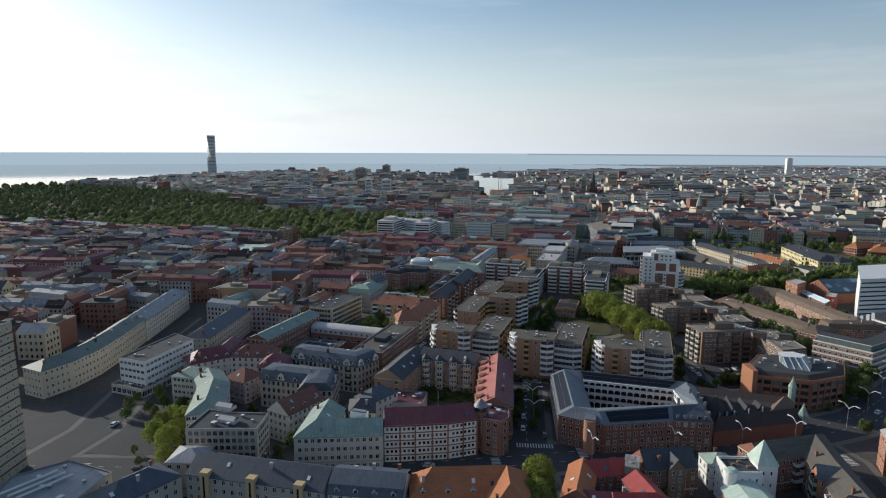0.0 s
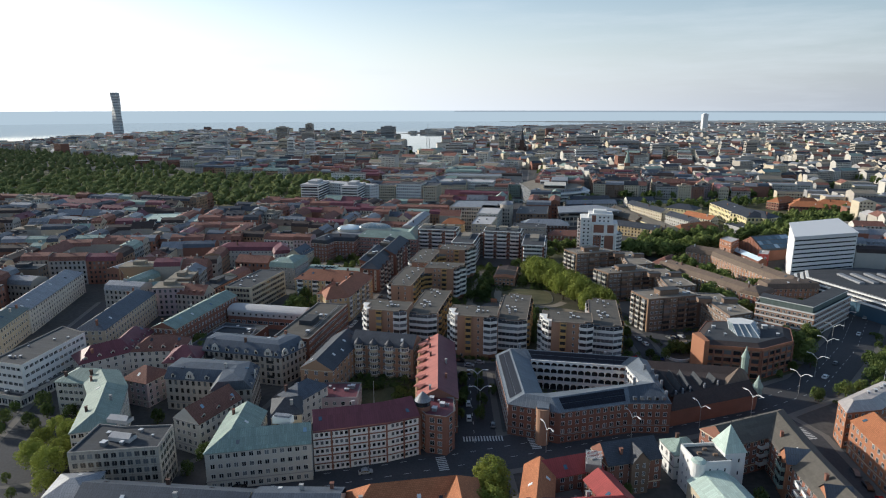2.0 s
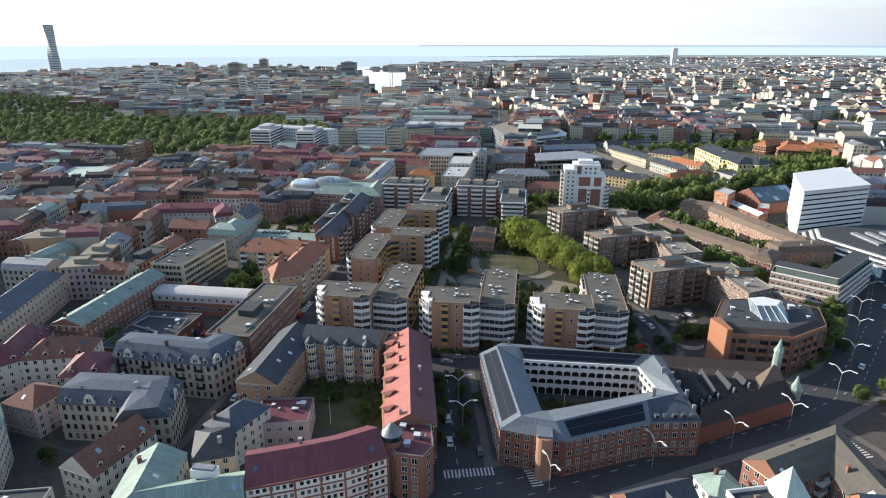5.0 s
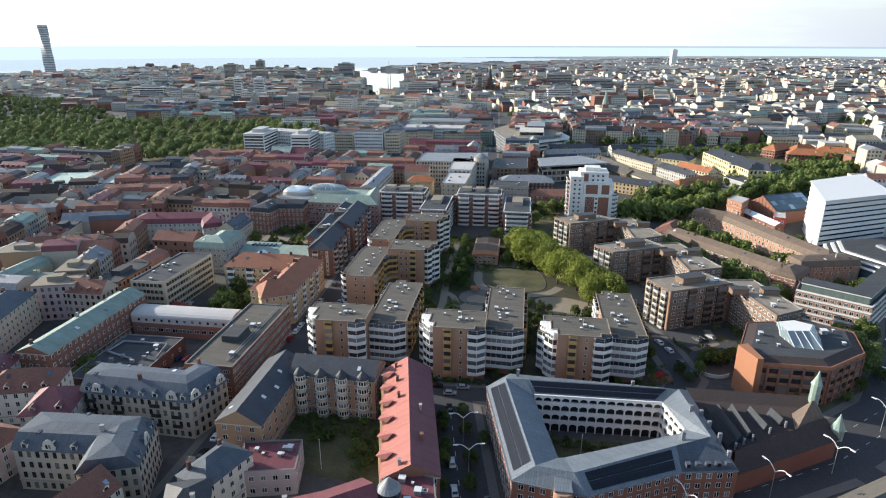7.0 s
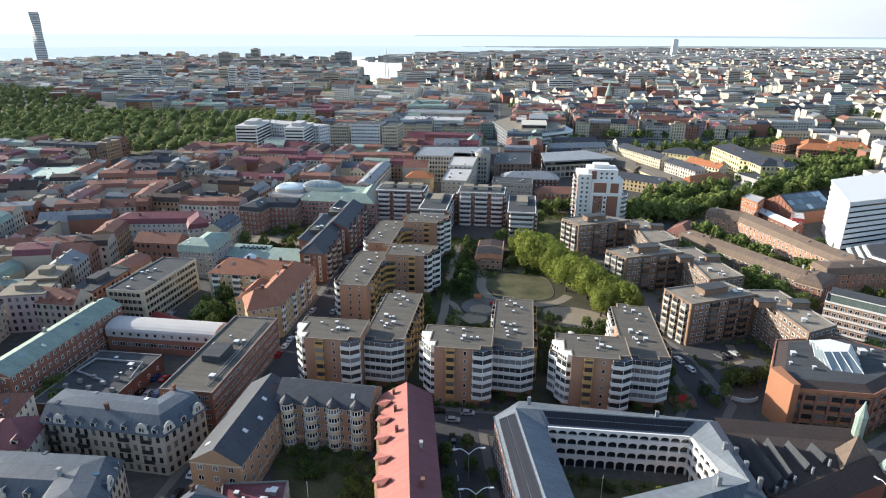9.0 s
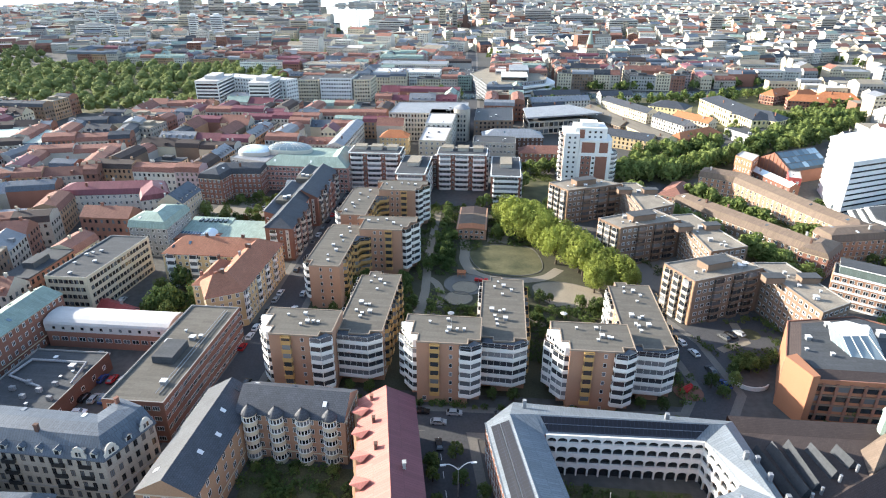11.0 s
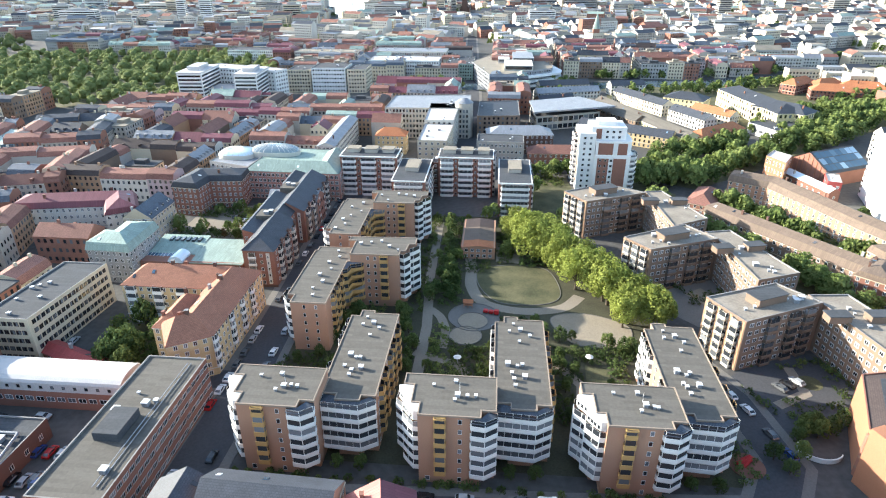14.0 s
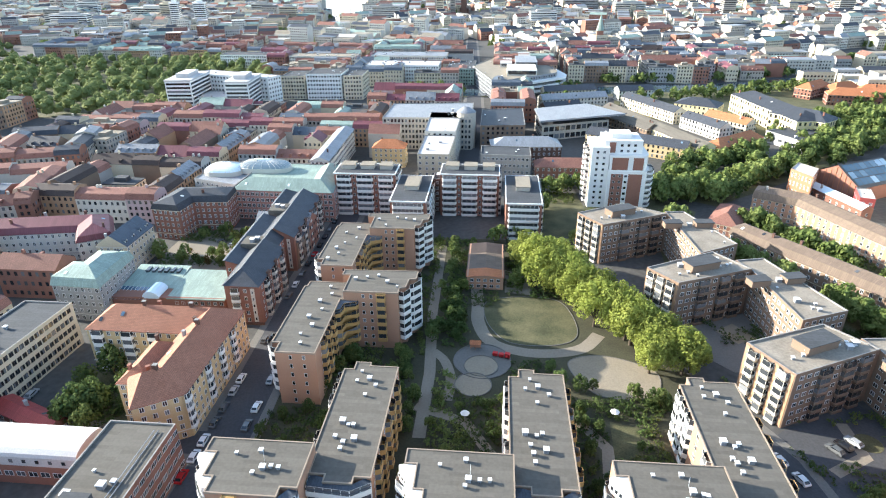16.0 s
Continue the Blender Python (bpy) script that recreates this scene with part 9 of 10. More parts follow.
# planted strips between the court's paths
for x, y, k, s in ((-55, 372, "dark", 0.9), (-54, 380, "dark", 0.8), (-55, 388, "lime2", 0.8), (-53, 362, "dark", 0.6), (-68, 330, "dark", 0.55), (-71, 336, "dark", 0.55), (-76, 333, "dark", 0.5), (-68, 342, "lime2", 0.5), (-38, 332, "lime2", 0.6), (-33, 333, "lime2", 0.55), (-22, 332, "dark", 0.6), (-19, 326, "dark", 0.55), (-57, 322, "lime2", 0.5), (-50, 330, "bush2", 1.3), (-58, 430, "lime2", 0.8), (-50, 432, "lime2", 0.6), (-96, 322, "dark", 0.55), (-90, 325, "dark", 0.6), (-84, 322, "dark", 0.5), (-100, 316, "dark", 0.5), (-94, 312, "lime2", 0.4), (-69, 354, "bush", 1.5), (-12, 306, "dark", 0.5), (-4, 318, "dark", 0.4), (-8, 436, "lime", 0.9), (-2, 450, "lime", 0.9)):
    tree(k, x, y, s)
for k in range(70):
    x, y = g.uniform(-103, 22), g.uniform(299, 436)
    lane = min(abs(x - px_) for px_ in (-56.5, -53.5, -66, -69, -61.8))
    if not (lane < 2.2 or 300 < y < 332):
        continue
    if any(a - 0.5 < x < b_ + 0.5 and c - 0.5 < y < d + 0.5 for a, b_, c, d in ((-102, -76, 278, 295), (-81, -63, 284, 328), (-61, -36, 278, 295), (-40, -22, 284, 328), (-20, 6, 278, 295), (1, 20, 284, 328), (-104, -84, 327, 369), (-90, -62, 355, 374), (-105, -85, 377, 416), (-91, -63, 402, 420), (-52, -37, 394, 426), (-61.4, -57.6, 300, 440), (-54, -34, 334, 362))):
        continue
    tree(g.choice(("bush", "bush2", "bush")), x, y, g.uniform(0.6, 1.2))
for x in range(-98, 20, 4):
    if not any(a < x < b_ for a, b_ in ((-66, -60), (-22, -17))):
        tree(g.choice(("bush", "bush2")), x + g.uniform(-1, 1), 277.9 + g.uniform(-0.5, 0.5), g.uniform(0.7, 1.1))
# a pair of small trees before each wing, and lawn there
for k in range(3):
    for dx, q in ((25.5, 0.52), (31.5, 0.56)):
        tree("dark", -99.6 + 41.25 * k + dx, 282.2, q)
# walled garden and school court
for k in range(34):
    x, y = g.uniform(-90, -64), g.uniform(226, 251)
    if x < -66 + (250 - y) * 0.2 and (y > 240 or x > -72):
        tree(*((g.choice(("dark", "lime2")), x, y, g.uniform(0.35, 0.55)) if g.random() < 0.25 else (g.choice(("bush", "bush2")), x, y, g.uniform(1.0, 1.6))))
for x, y, k, s in ((-17, 246, "rust", 0.8), (8, 246, "lime2", 0.5), (12, 241, "lime2", 0.6), (-4, 247, "bush", 1.2), (0, 243, "bush2", 1.3), (4, 240, "bush", 1.2), (-10, 250, "bush", 1.1)):
    tree(k, x, y, s)
# street trees
for x, y, k, s in ((-37, 236, "dark", 0.75), (-39.5, 249, "dark", 0.7), (-41.5, 258, "lime2", 0.7), (-36, 226, "dark", 0.7), (-34, 246, "dark", 0.6), (-27, 182, "plane", 0.95), (-26, 175, "plane2", 0.95), (-25.5, 167, "plane", 1.0), (-24, 159, "plane2", 0.95), (-23, 151, "plane", 0.9), (-4, 222, "lime", 0.75), (-10, 219, "dark", 0.55), (4, 226, "lime2", 0.5), (12, 190, "lime", 0.5), (-165, 180, "plane", 0.8), (-160, 172, "plane2", 0.8), (-158, 164, "plane", 0.85), (-167, 190, "plane", 0.7), (-154, 158, "plane2", 0.6), (-118, 182, "dark", 0.9), (-119, 174, "dark", 0.7), (-170, 160, "lime2", 0.5), (-162, 154, "lime2", 0.5), (-196, 182, "dark", 0.7), (-192, 190, "dark", 0.7), (48, 192, "dark", 0.8), (53, 186, "lime", 0.7), (24, 176, "dark", 0.7), (-148, 322, "dark", 1.3), (-142, 328, "dark", 1.1), (-152, 315, "dark", 1.2), (-145, 313, "lime", 1.0), (-139, 322, "dark", 0.8), (-166, 262, "lime2", 0.7), (-172, 266, "lime", 0.7), (-162, 192, "dark", 0.8), (-148, 200, "dark", 0.8)):
    tree(k, x, y, s)
# green strips beside the curve of the boulevard
for k in range(60):
    f = g.random()
    x, y = 70 + 62 * f + g.uniform(-5, 5), 276 + 88 * f * f + g.uniform(-4, 4)
    tree(g.choice(("dark", "lime", "lime2", "bush")), x - 9 if k % 3 else x + 19, y + 5 if k % 3 else y - 9, g.uniform(0.5, 0.9))
for k in range(7):
    tree(g.choice(("bush", "dark", "bush2")), g.uniform(48, 58), g.uniform(268, 278), g.uniform(0.4, 0.7))
# trees behind the brown houses, yards and canal banks
def along(line, n, spread, kinds, s0, s1):
    for k in range(n):
        f = g.random() * (len(line) - 1)
        i = int(f)
        p = Vector(line[i]).lerp(Vector(line[i + 1]), f - i)
        tree(g.choice(kinds), p.x + g.uniform(-spread, spread), p.y + g.uniform(-spread, spread), g.uniform(s0, s1))


along([(34, 446), (52, 420), (74, 388), (84, 370)], 32, 2.5, ("lime2", "lime", "lime"), 1.1, 1.45)
along([(70, 462), (78, 446), (94, 420), (108, 398)], 34, 3.5, ("lime", "lime2", "dark"), 1.1, 1.5)
along([(84, 352), (92, 366), (80, 366)], 9, 3, ("lime", "lime2"), 0.8, 1.1)
along([(112, 366), (120, 384), (134, 380)], 8, 3, ("lime", "dark"), 0.8, 1.1)
along([(128, 306), (118, 290), (106, 274)], 8, 2.5, ("lime", "dark"), 0.9, 1.1)
along([(96, 296), (100, 312), (96, 326)], 8, 2.5, ("lime", "dark"), 0.8, 1.05)
along([(52, 308), (44, 304), (38, 300)], 9, 2.5, ("dark", "lime"), 0.5, 0.75)
along([(24, 300), (22, 316), (24, 330)], 9, 1.5, ("dark", "lime"), 0.45, 0.7)
along([(-24, 302), (-23, 330)], 8, 1.0, ("dark", "lime2"), 0.5, 0.8)
along([(-62, 300), (-63, 330), (-66, 350)], 9, 1.0, ("dark", "lime2"), 0.45, 0.75)
along([(-60, 360), (-58, 400), (-56, 436)], 14, 1.5, ("lime2", "dark"), 0.55, 0.85)
along([(-33, 398), (-32, 412), (-32, 430)], 9, 2, ("lime", "lime2"), 0.6, 0.9)
along([(-53, 362), (-53, 376), (-54, 398)], 20, 2.6, ("dark", "dark", "lime2"), 0.45, 0.8)
along([(-70, 330), (-69, 345), (-68, 353)], 14, 2.2, ("dark", "lime2"), 0.4, 0.65)
along([(-36, 337), (-24, 336)], 8, 1.5, ("lime2", "dark"), 0.5, 0.75)
along([(-98, 300), (-86, 306), (-84, 322)], 14, 3, ("dark", "lime2"), 0.4, 0.6)
along([(-17, 300), (-16, 318), (-18, 332)], 10, 1.2, ("dark", "lime2"), 0.35, 0.6)
along([(-16, 342), (-2, 336), (10, 334)], 8, 2, ("lime2", "dark"), 0.5, 0.8)
along([(-98, 330), (-84, 340), (-78, 352)], 8, 3, ("dark", "lime2"), 0.5, 0.85)
along([(-54, 440), (-40, 438), (-24, 452), (-20, 478)], 14, 3, ("lime", "lime2"), 0.7, 1.0)
along([(-30, 498), (-10, 500), (0, 505)], 7, 3, ("lime", "dark"), 0.9, 1.2)
along([(60, 716), (140, 740), (230, 775)], 60, 12, ("lime", "lime2", "dark"), 0.9, 1.3)
along([(128, 600), (190, 660), (250, 700)], 30, 8, ("lime", "lime2"), 0.9, 1.3)
along([(-20, 700), (40, 722)], 10, 5, ("lime", "lime2"), 0.9, 1.3)
along([(-12, 496), (-16, 510), (10, 498)], 7, 3, ("lime", "lime2"), 0.9, 1.3)
along([(6, 450), (30, 452), (44, 470)], 14, 4, ("lime", "lime2"), 0.9, 1.2)
along([(-178, 412), (-150, 414), (-146, 432)], 10, 4, ("lime", "lime2"), 0.7, 1.0)
for x, y, k, s in ((-151, 319, "dark", 1.35), (-152, 337, "dark", 1.3), (-147, 322, "dark", 1.1), (-156, 330, "lime", 1.0), (-13.3, 323.9, "dark", 0.5), (-21.8, 342, "dark", 0.7), (-24, 348, "dark", 0.6), (31, 293.5, "dark", 0.7), (37.4, 294, "lime", 0.7), (33, 289, "dark", 0.6), (-200, 188, "lime", 0.8), (-196, 201, "lime", 0.9), (-190, 196, "dark", 0.8), (-184, 207, "lime", 0.8), (-181, 197, "dark", 0.8), (-205, 197, "dark", 0.6), (-186, 187, "lime2", 0.7), (-178, 180, "lime2", 0.6), (-168, 168, "plane", 0.75), (-163, 179, "plane2", 0.75), (-172, 176, "plane", 0.7), (-176, 186, "plane2", 0.6)):
    tree(k, x, y, s)
along([(-170, 258), (-176, 268)], 6, 3, ("lime", "lime2"), 0.7, 0.95)
along([(34, 446), (50, 424)], 14, 4, ("dark", "lime"), 0.9, 1.2)
along([(42, 496), (60, 494), (90, 520), (140, 556)], 90, 10, ("lime", "lime", "lime2", "dark"), 1.1, 1.6)
along([(-40.5, 214), (-44, 232), (-47, 256)], 9, 0.8, ("dark", "lime2"), 0.55, 0.8)
along([(52, 520), (80, 545), (120, 575)], 40, 8, ("lime", "dark"), 1.1, 1.5)
along([(140, 556), (190, 612), (260, 680)], 90, 14, ("lime", "dark"), 1.2, 1.6)
along([(190, 640), (300, 720), (380, 790)], 110, 22, ("lime", "dark"), 1.1, 1.5)
along([(118, 455), (150, 430)], 8, 4, ("lime", "dark"), 0.8, 1.0)
along([(66, 425), (90, 385)], 14, 3, ("lime", "dark"), 0.6, 0.9)
along([(20, 398), (34, 405), (45, 400)], 6, 3, ("lime", "dark"), 0.5, 0.7)
along([(-130, 730), (-66, 748)], 30, 10, ("dark", "lime"), 1.0, 1.4)
along([(-40, 742), (40, 768)], 22, 5, ("dark", "lime", "rust"), 0.9, 1.3)
along([(60, 800), (150, 812), (250, 850)], 46, 6, ("lime", "dark"), 0.9, 1.3)
along([(180, 770), (300, 820), (420, 880)], 50, 9, ("lime", "dark"), 0.9, 1.2)
along([(112, 640), (132, 628)], 12, 4, ("dark", "lime"), 0.8, 1.0)
along([(-172, 412), (-146, 410)], 14, 5, ("dark", "lime", "rust"), 0.5, 0.8)
along([(-176, 432), (-150, 436)], 8, 4, ("dark", "lime"), 0.5, 0.8)
along([(8, 510), (24, 492)], 8, 5, ("lime", "dark"), 0.8, 1.1)


def rounded(r, lobes, wide, high):
    """Closed uneven clumps inside a crown, as quads."""
    out = []
    for k in range(lobes):
        a, up = 2.4 * k + r.uniform(-0.5, 0.5), (k + 0.5) / lobes
        d = 0.0 if k == 0 else math.sqrt(max(0.05, 1 - (1.5 * up - 0.55) ** 2)) * r.uniform(0.4, 0.62) * wide
        c = (math.cos(a) * d, math.sin(a) * d, (0.3 + 0.5 * up) * high)
        big = 0.7 if k == 0 else r.uniform(0.32, 0.48)
        n, m = 9, 5
        grow = [[r.uniform(0.82, 1.14) for _ in range(n)] for _ in range(m + 1)]

        def at(i, j):
            th, ph = math.pi * (j / m) * 0.85, 2 * math.pi * i / n
            q = grow[j][i % n] if 0 < j else 1.0
            return (c[0] + math.sin(th) * math.cos(ph) * big * wide * q, c[1] + math.sin(th) * math.sin(ph) * big * wide * q, c[2] + math.cos(th) * big * 0.85 * wide * q)

        for j in range(m):
            for i in range(n):
                out += [at(i, j + 1), at(i + 1, j + 1), at(i + 1, j), at(i, j)]
    return out


def woodland(name, label, poly, spacing, leaf, seed):
    """A wood as one thing: crowns of leaf clumps with gaps between."""
    r = random.Random(seed)
    x0, x1 = min(p[0] for p in poly), max(p[0] for p in poly)
    y0, y1 = min(p[1] for p in poly), max(p[1] for p in poly)
    protos = [np.array(crown_points(random.Random(seed + k), 6, 130 if spacing < 14 else 40, 6.2, 11.0, 0.46, 0.6)[0] + rounded(random.Random(seed + k), 4 if spacing < 14 else 2, 6.2, 10.0)) for k in range(6)]
    vs = []
    y = y0
    while y < y1:
        x = x0
        while x < x1:
            px_, py_ = x + r.uniform(-0.4, 0.4) * spacing, y + r.uniform(-0.4, 0.4) * spacing
            if inside(px_, py_, poly) and r.random() < 0.93:
                s = r.choice((0.6, 0.8, 0.95, 1.1, 1.3))
                vs.append(r.choice(protos) * np.array([s, s, s * r.uniform(0.8, 1.1)]) + np.array([px_, py_, 1.5]))
            x += spacing
        y += spacing
    v = np.concatenate(vs)
    me = bpy.data.meshes.new(name)
    q = np.arange(len(v)).reshape(-1, 4)
    me.from_pydata(v.tolist(), [], q.tolist())
    me.materials.append(M[leaf])
    tagged(new(name, me), label, "trees", kind="stuff")



def shrubbery(label, poly, spacing, leaf, seed, size=1.0):
    """Dense low planting as one thing."""
    r = random.Random(seed)
    x0, x1 = min(p[0] for p in poly), max(p[0] for p in poly)
    y0, y1 = min(p[1] for p in poly), max(p[1] for p in poly)
    protos = [np.array(crown_points(random.Random(seed + k), 4, 44, 1.25, 1.7, 0.23)[0]) for k in range(4)]
    vs = []
    y = y0
    while y < y1:
        x = x0
        while x < x1:
            px_, py_ = x + r.uniform(-0.5, 0.5) * spacing, y + r.uniform(-0.5, 0.5) * spacing
            if inside(px_, py_, poly) and r.random() < 0.8:
                vs.append(r.choice(protos) * r.uniform(0.5, 1.35) * size + np.array([px_, py_, 0.05]))
            x += spacing
        y += spacing
    if not vs:
        return
    v = np.concatenate(vs)
    me = bpy.data.meshes.new("shrubbery")
    me.from_pydata(v.tolist(), [], np.arange(len(v)).reshape(-1, 4).tolist())
    me.materials.append(M[leaf])
    tagged(new("shrubbery", me), label, "shrubs", kind="stuff")


def rect(x0, y0, x1, y1):
    return [(x0, y0), (x1, y0), (x1, y1), (x0, y1)]


for k, (box_, leaf) in enumerate((
        (rect(-73, 328, -66, 353), "leafdark"), (rect(-57.2, 358, -49.5, 398), "leafdark"), (rect(-57.5, 300, -52, 345), "leaf"),
        (rect(-66.5, 353, -62.8, 440), "leaf"), (rect(-97, 277, -79, 279), "leafdark"), (rect(-56, 277, -38, 279), "leafdark"), (rect(-15, 277, 3, 279), "leafdark"),
        (rect(-101, 300, -80, 327), "leafdark"), (rect(-51, 301, -38, 312), "leaf"), (rect(-51, 316, -38, 334), "leafdark"), (rect(-21.5, 300, -17.5, 336), "leafdark"),
        (rect(-57, 296, -39, 300), "leafdark"), (rect(-57.5, 330, -50, 337), "leaf"), (rect(-45, 331.5, -38.5, 335), "leafdark"), (rect(-45, 304, -39, 324), "leafdark"), (rect(-54, 312, -47, 324), "leaf"),
        (rect(-16, 296, 0, 301), "leaf"), (rect(-16, 319, -11, 328), "leafdark"), (rect(-16, 332.5, 4, 336.5), "leafdark"), (rect(-1.5, 304, 2.5, 330), "leaf"), (rect(-13, 306, -5, 313), "leafdark"),
        (rect(36, 331, 41, 335), "leafdark"), (rect(42, 313, 50, 317), "leafdark"), (rect(58, 326, 64, 332), "leafdark"), (rect(30, 366, 35, 370), "leafdark"), (rect(38, 372, 46, 375), "leafdark"), (rect(-8, 303, 4, 316), "leaf"), (rect(-14, 328, 5, 338), "leafdark"), (rect(-49, 383, -40, 394), "leafdark"), (rect(-37, 392, -30, 425), "leaf"),
        (rect(-58, 402, -52, 440), "leafdark"), (rect(-86, 430, -60, 438), "leaf"), (rect(-36, 426, -10, 438), "leafdark"),
        (rect(20, 284, 27, 300), "leafdark"), (rect(41, 303, 50, 311), "leafdark"), (rect(-92, 243, -68, 252), "leafdark"), (rect(-70, 226, -64, 244), "leaf"),
        (rect(-16, 246, 12, 251), "leafdark"), (rect(-160, 308, -140, 332), "leafdark"), (rect(-172, 250, -150, 255), "leaf"), (rect(100, 420, 108, 446), "leaf"),
        (ribbon([(31.9, 323.3), (38.7, 310.2)], 2.2), "leafdark"), (ribbon([(40, 309), (60, 316), (58, 326)], 2.0), "leafdark"), (ribbon([(46, 330), (60, 336), (64, 322)], 2.2), "leaf"),
        (ribbon([(28, 379), (37, 366), (46, 371), (44, 380)], 1.8), "leafdark"), (ribbon([(33, 375), (38, 369)], 1.6), "leafdark"), (ribbon([(-17, 330), (6, 334)], 2.4), "leafdark"), (ribbon([(-18, 326), (-14, 300)], 1.4), "leaf"),
        (ribbon([(-51, 326), (-42, 328)], 2.0), "leafdark"), (ribbon([(-3, 302), (-2, 330)], 2.6), "leafdark"), (rect(-50, 302, -46, 322), "leafdark"), (rect(-93, 330, -87, 352), "leafdark"), (rect(-84, 332, -74, 358), "leaf"), (rect(-86, 380, -66, 404), "leafdark"),
        (rect(-36, 334, -24, 352), "leafdark"), (rect(-28, 390, -12, 436), "leafdark"), (rect(24, 330, 27, 350), "leafdark"), (rect(-30, 484, -2, 500), "leaf"), (rect(-34, 440, -24, 476), "leafdark"), (rect(2, 446, 40, 476), "leafdark"),
        (rect(72, 420, 88, 450), "leafdark"), (rect(60, 355, 90, 378), "leafdark"), (rect(-176, 406, -142, 414), "leafdark"), (rect(-178, 428, -142, 440), "leafdark"))):
    shrubbery("dense green garden planting", box_, 1.7, leaf, 40 + k)
woodland("woodland", "dense green park trees", PARK[:6] + [(-800, 900), (-790, 580)], 13.5, "leafpark", 5)
woodland("woodland", "dark green park trees further off", [(-800, 590), (-800, 930), (-1500, 1080), (-1650, 1120), (-1500, 830)], 16.0, "leafpark", 6)
WOOD = [(-620, 905), (-700, 1010), (-860, 1120), (-1250, 1300), (-1700, 1350), (-1640, 1110), (-1500, 1080), (-1000, 955)]
woodland("woodland", "green park trees towards the shore", WOOD, 17.0, "leafpark", 9)
woodland("woodland", "belt of trees in the far town", [(-1150, 1120), (-500, 1060), (-480, 1100), (-1150, 1180)], 16.0, "leafpark", 8)
for x, y, n in FAR_GREEN:
    FARTREES.setdefault(g.choice(("lime", "dark", "lime")), []).append((x, y, n))

for kind, spots in FARTREES.items():
    bark, crown = KINDS[kind]
    for part_, me, key in (("far_crowns", crown, crown.materials[0].name),):
        co = np.empty(len(me.vertices) * 3)
        me.vertices.foreach_get("co", co)
        co = co.reshape(-1, 3)
        faces = [tuple(p.vertices) for p in me.polygons]
        vs, fs = [], []
        for x, y, s in spots:
            keep, big = (faces[::2], 1.35) if y < 424 else (faces[::4], 1.9) if y < 640 else (faces[::8], 2.6) if y < 900 else (faces[::30], 4.8)
            for q in keep:
                c = co[list(q)]
                mid = c.mean(0)
                c = (mid + (c - mid) * big) * s + np.array([x, y, 0])
                k0 = len(vs)
                vs += c.tolist()
                fs.append(tuple(range(k0, k0 + len(q))))
        if not fs:
            continue
        out = bpy.data.meshes.new(part_)
        out.from_pydata(vs, [], fs)
        out.materials.append(me.materials[0])
        tagged(new(part_, out), "green trees in yards, along streets and canal banks", "trees", kind="stuff")


# ---- parked and driving cars ----
CARS = {}
for nm, colour in {"white": (0.75, 0.75, 0.75), "black": (0.015, 0.015, 0.018), "silver": (0.4, 0.41, 0.42), "red": (0.4, 0.02, 0.02), "blue": (0.03, 0.06, 0.2), "grey": (0.12, 0.125, 0.13)}.items():
    M["car_" + nm] = material("car_paint_" + nm, colour, 0.25, 0.04, 1, 5, spec=0.6)
    b = Build()
    prof = [(-2.15, 0.35), (2.15, 0.35), (2.2, 0.75), (1.3, 0.95), (0.55, 1.42), (-1.3, 1.45), (-2.0, 1.0), (-2.2, 0.8)]
    for s in (1, -1):
        q = [(x, s * (0.88 if z < 1.1 else 0.72), z) for x, z in prof]
        b.face(q if s < 0 else q[::-1], 0)
    for i in range(len(prof)):
        (xa, za), (xb, zb) = prof[i], prof[(i + 1) % len(prof)]
        ya, yb = (0.88 if za < 1.1 else 0.72), (0.88 if zb < 1.1 else 0.72)
        b.face([(xa, ya, za), (xb, yb, zb), (xb, -yb, zb), (xa, -ya, za)][::-1], 0)
    body = b.mesh("body", ["car_" + nm])
    CARS[nm] = body
b = Build()
for q in ([(1.26, -0.7, 0.99), (1.26, 0.7, 0.99), (0.6, 0.62, 1.41), (0.6, -0.62, 1.41)], [(-1.96, 0.7, 1.05), (-1.96, -0.7, 1.05), (-1.36, -0.62, 1.44), (-1.36, 0.62, 1.44)]):
    b.face([(x + (0.02 if x > 0 else -0.02), y, z + 0.02) for x, y, z in q])
for s in (1, -1):
    q = [(-1.6, s * 0.86, 1.02), (1.0, s * 0.86, 1.02), (0.5, s * 0.75, 1.38), (-1.2, s * 0.75, 1.38)]
    b.face(q if s < 0 else q[::-1])
CARGLASS = b.mesh("windows", ["glass"])
b = Build()
b.tube((0, -0.1, 0), (0, 0.1, 0), 0.31, 0.31, 10)
b.face([(0.31 * math.cos(k * 0.628), -0.1, 0.31 * math.sin(k * 0.628)) for k in range(10)])
WHEEL = b.mesh("wheel", ["darkmetal"])


def car(x, y, turn, colour, z=0.13):
    t = thing("car", "%s parked car on the asphalt" % colour, "car", (x, y, z), turn, group="cars")
    for nm, me, at in [("body", CARS[colour], None), ("windows", CARGLASS, None)] + [("wheel", WHEEL, (a, c, 0.31)) for a in (-1.35, 1.35) for c in (-0.8, 0.8)]:
        o = new(nm, me)
        o.parent = t
        if at:
            o.matrix_basis = Matrix.Translation(at)


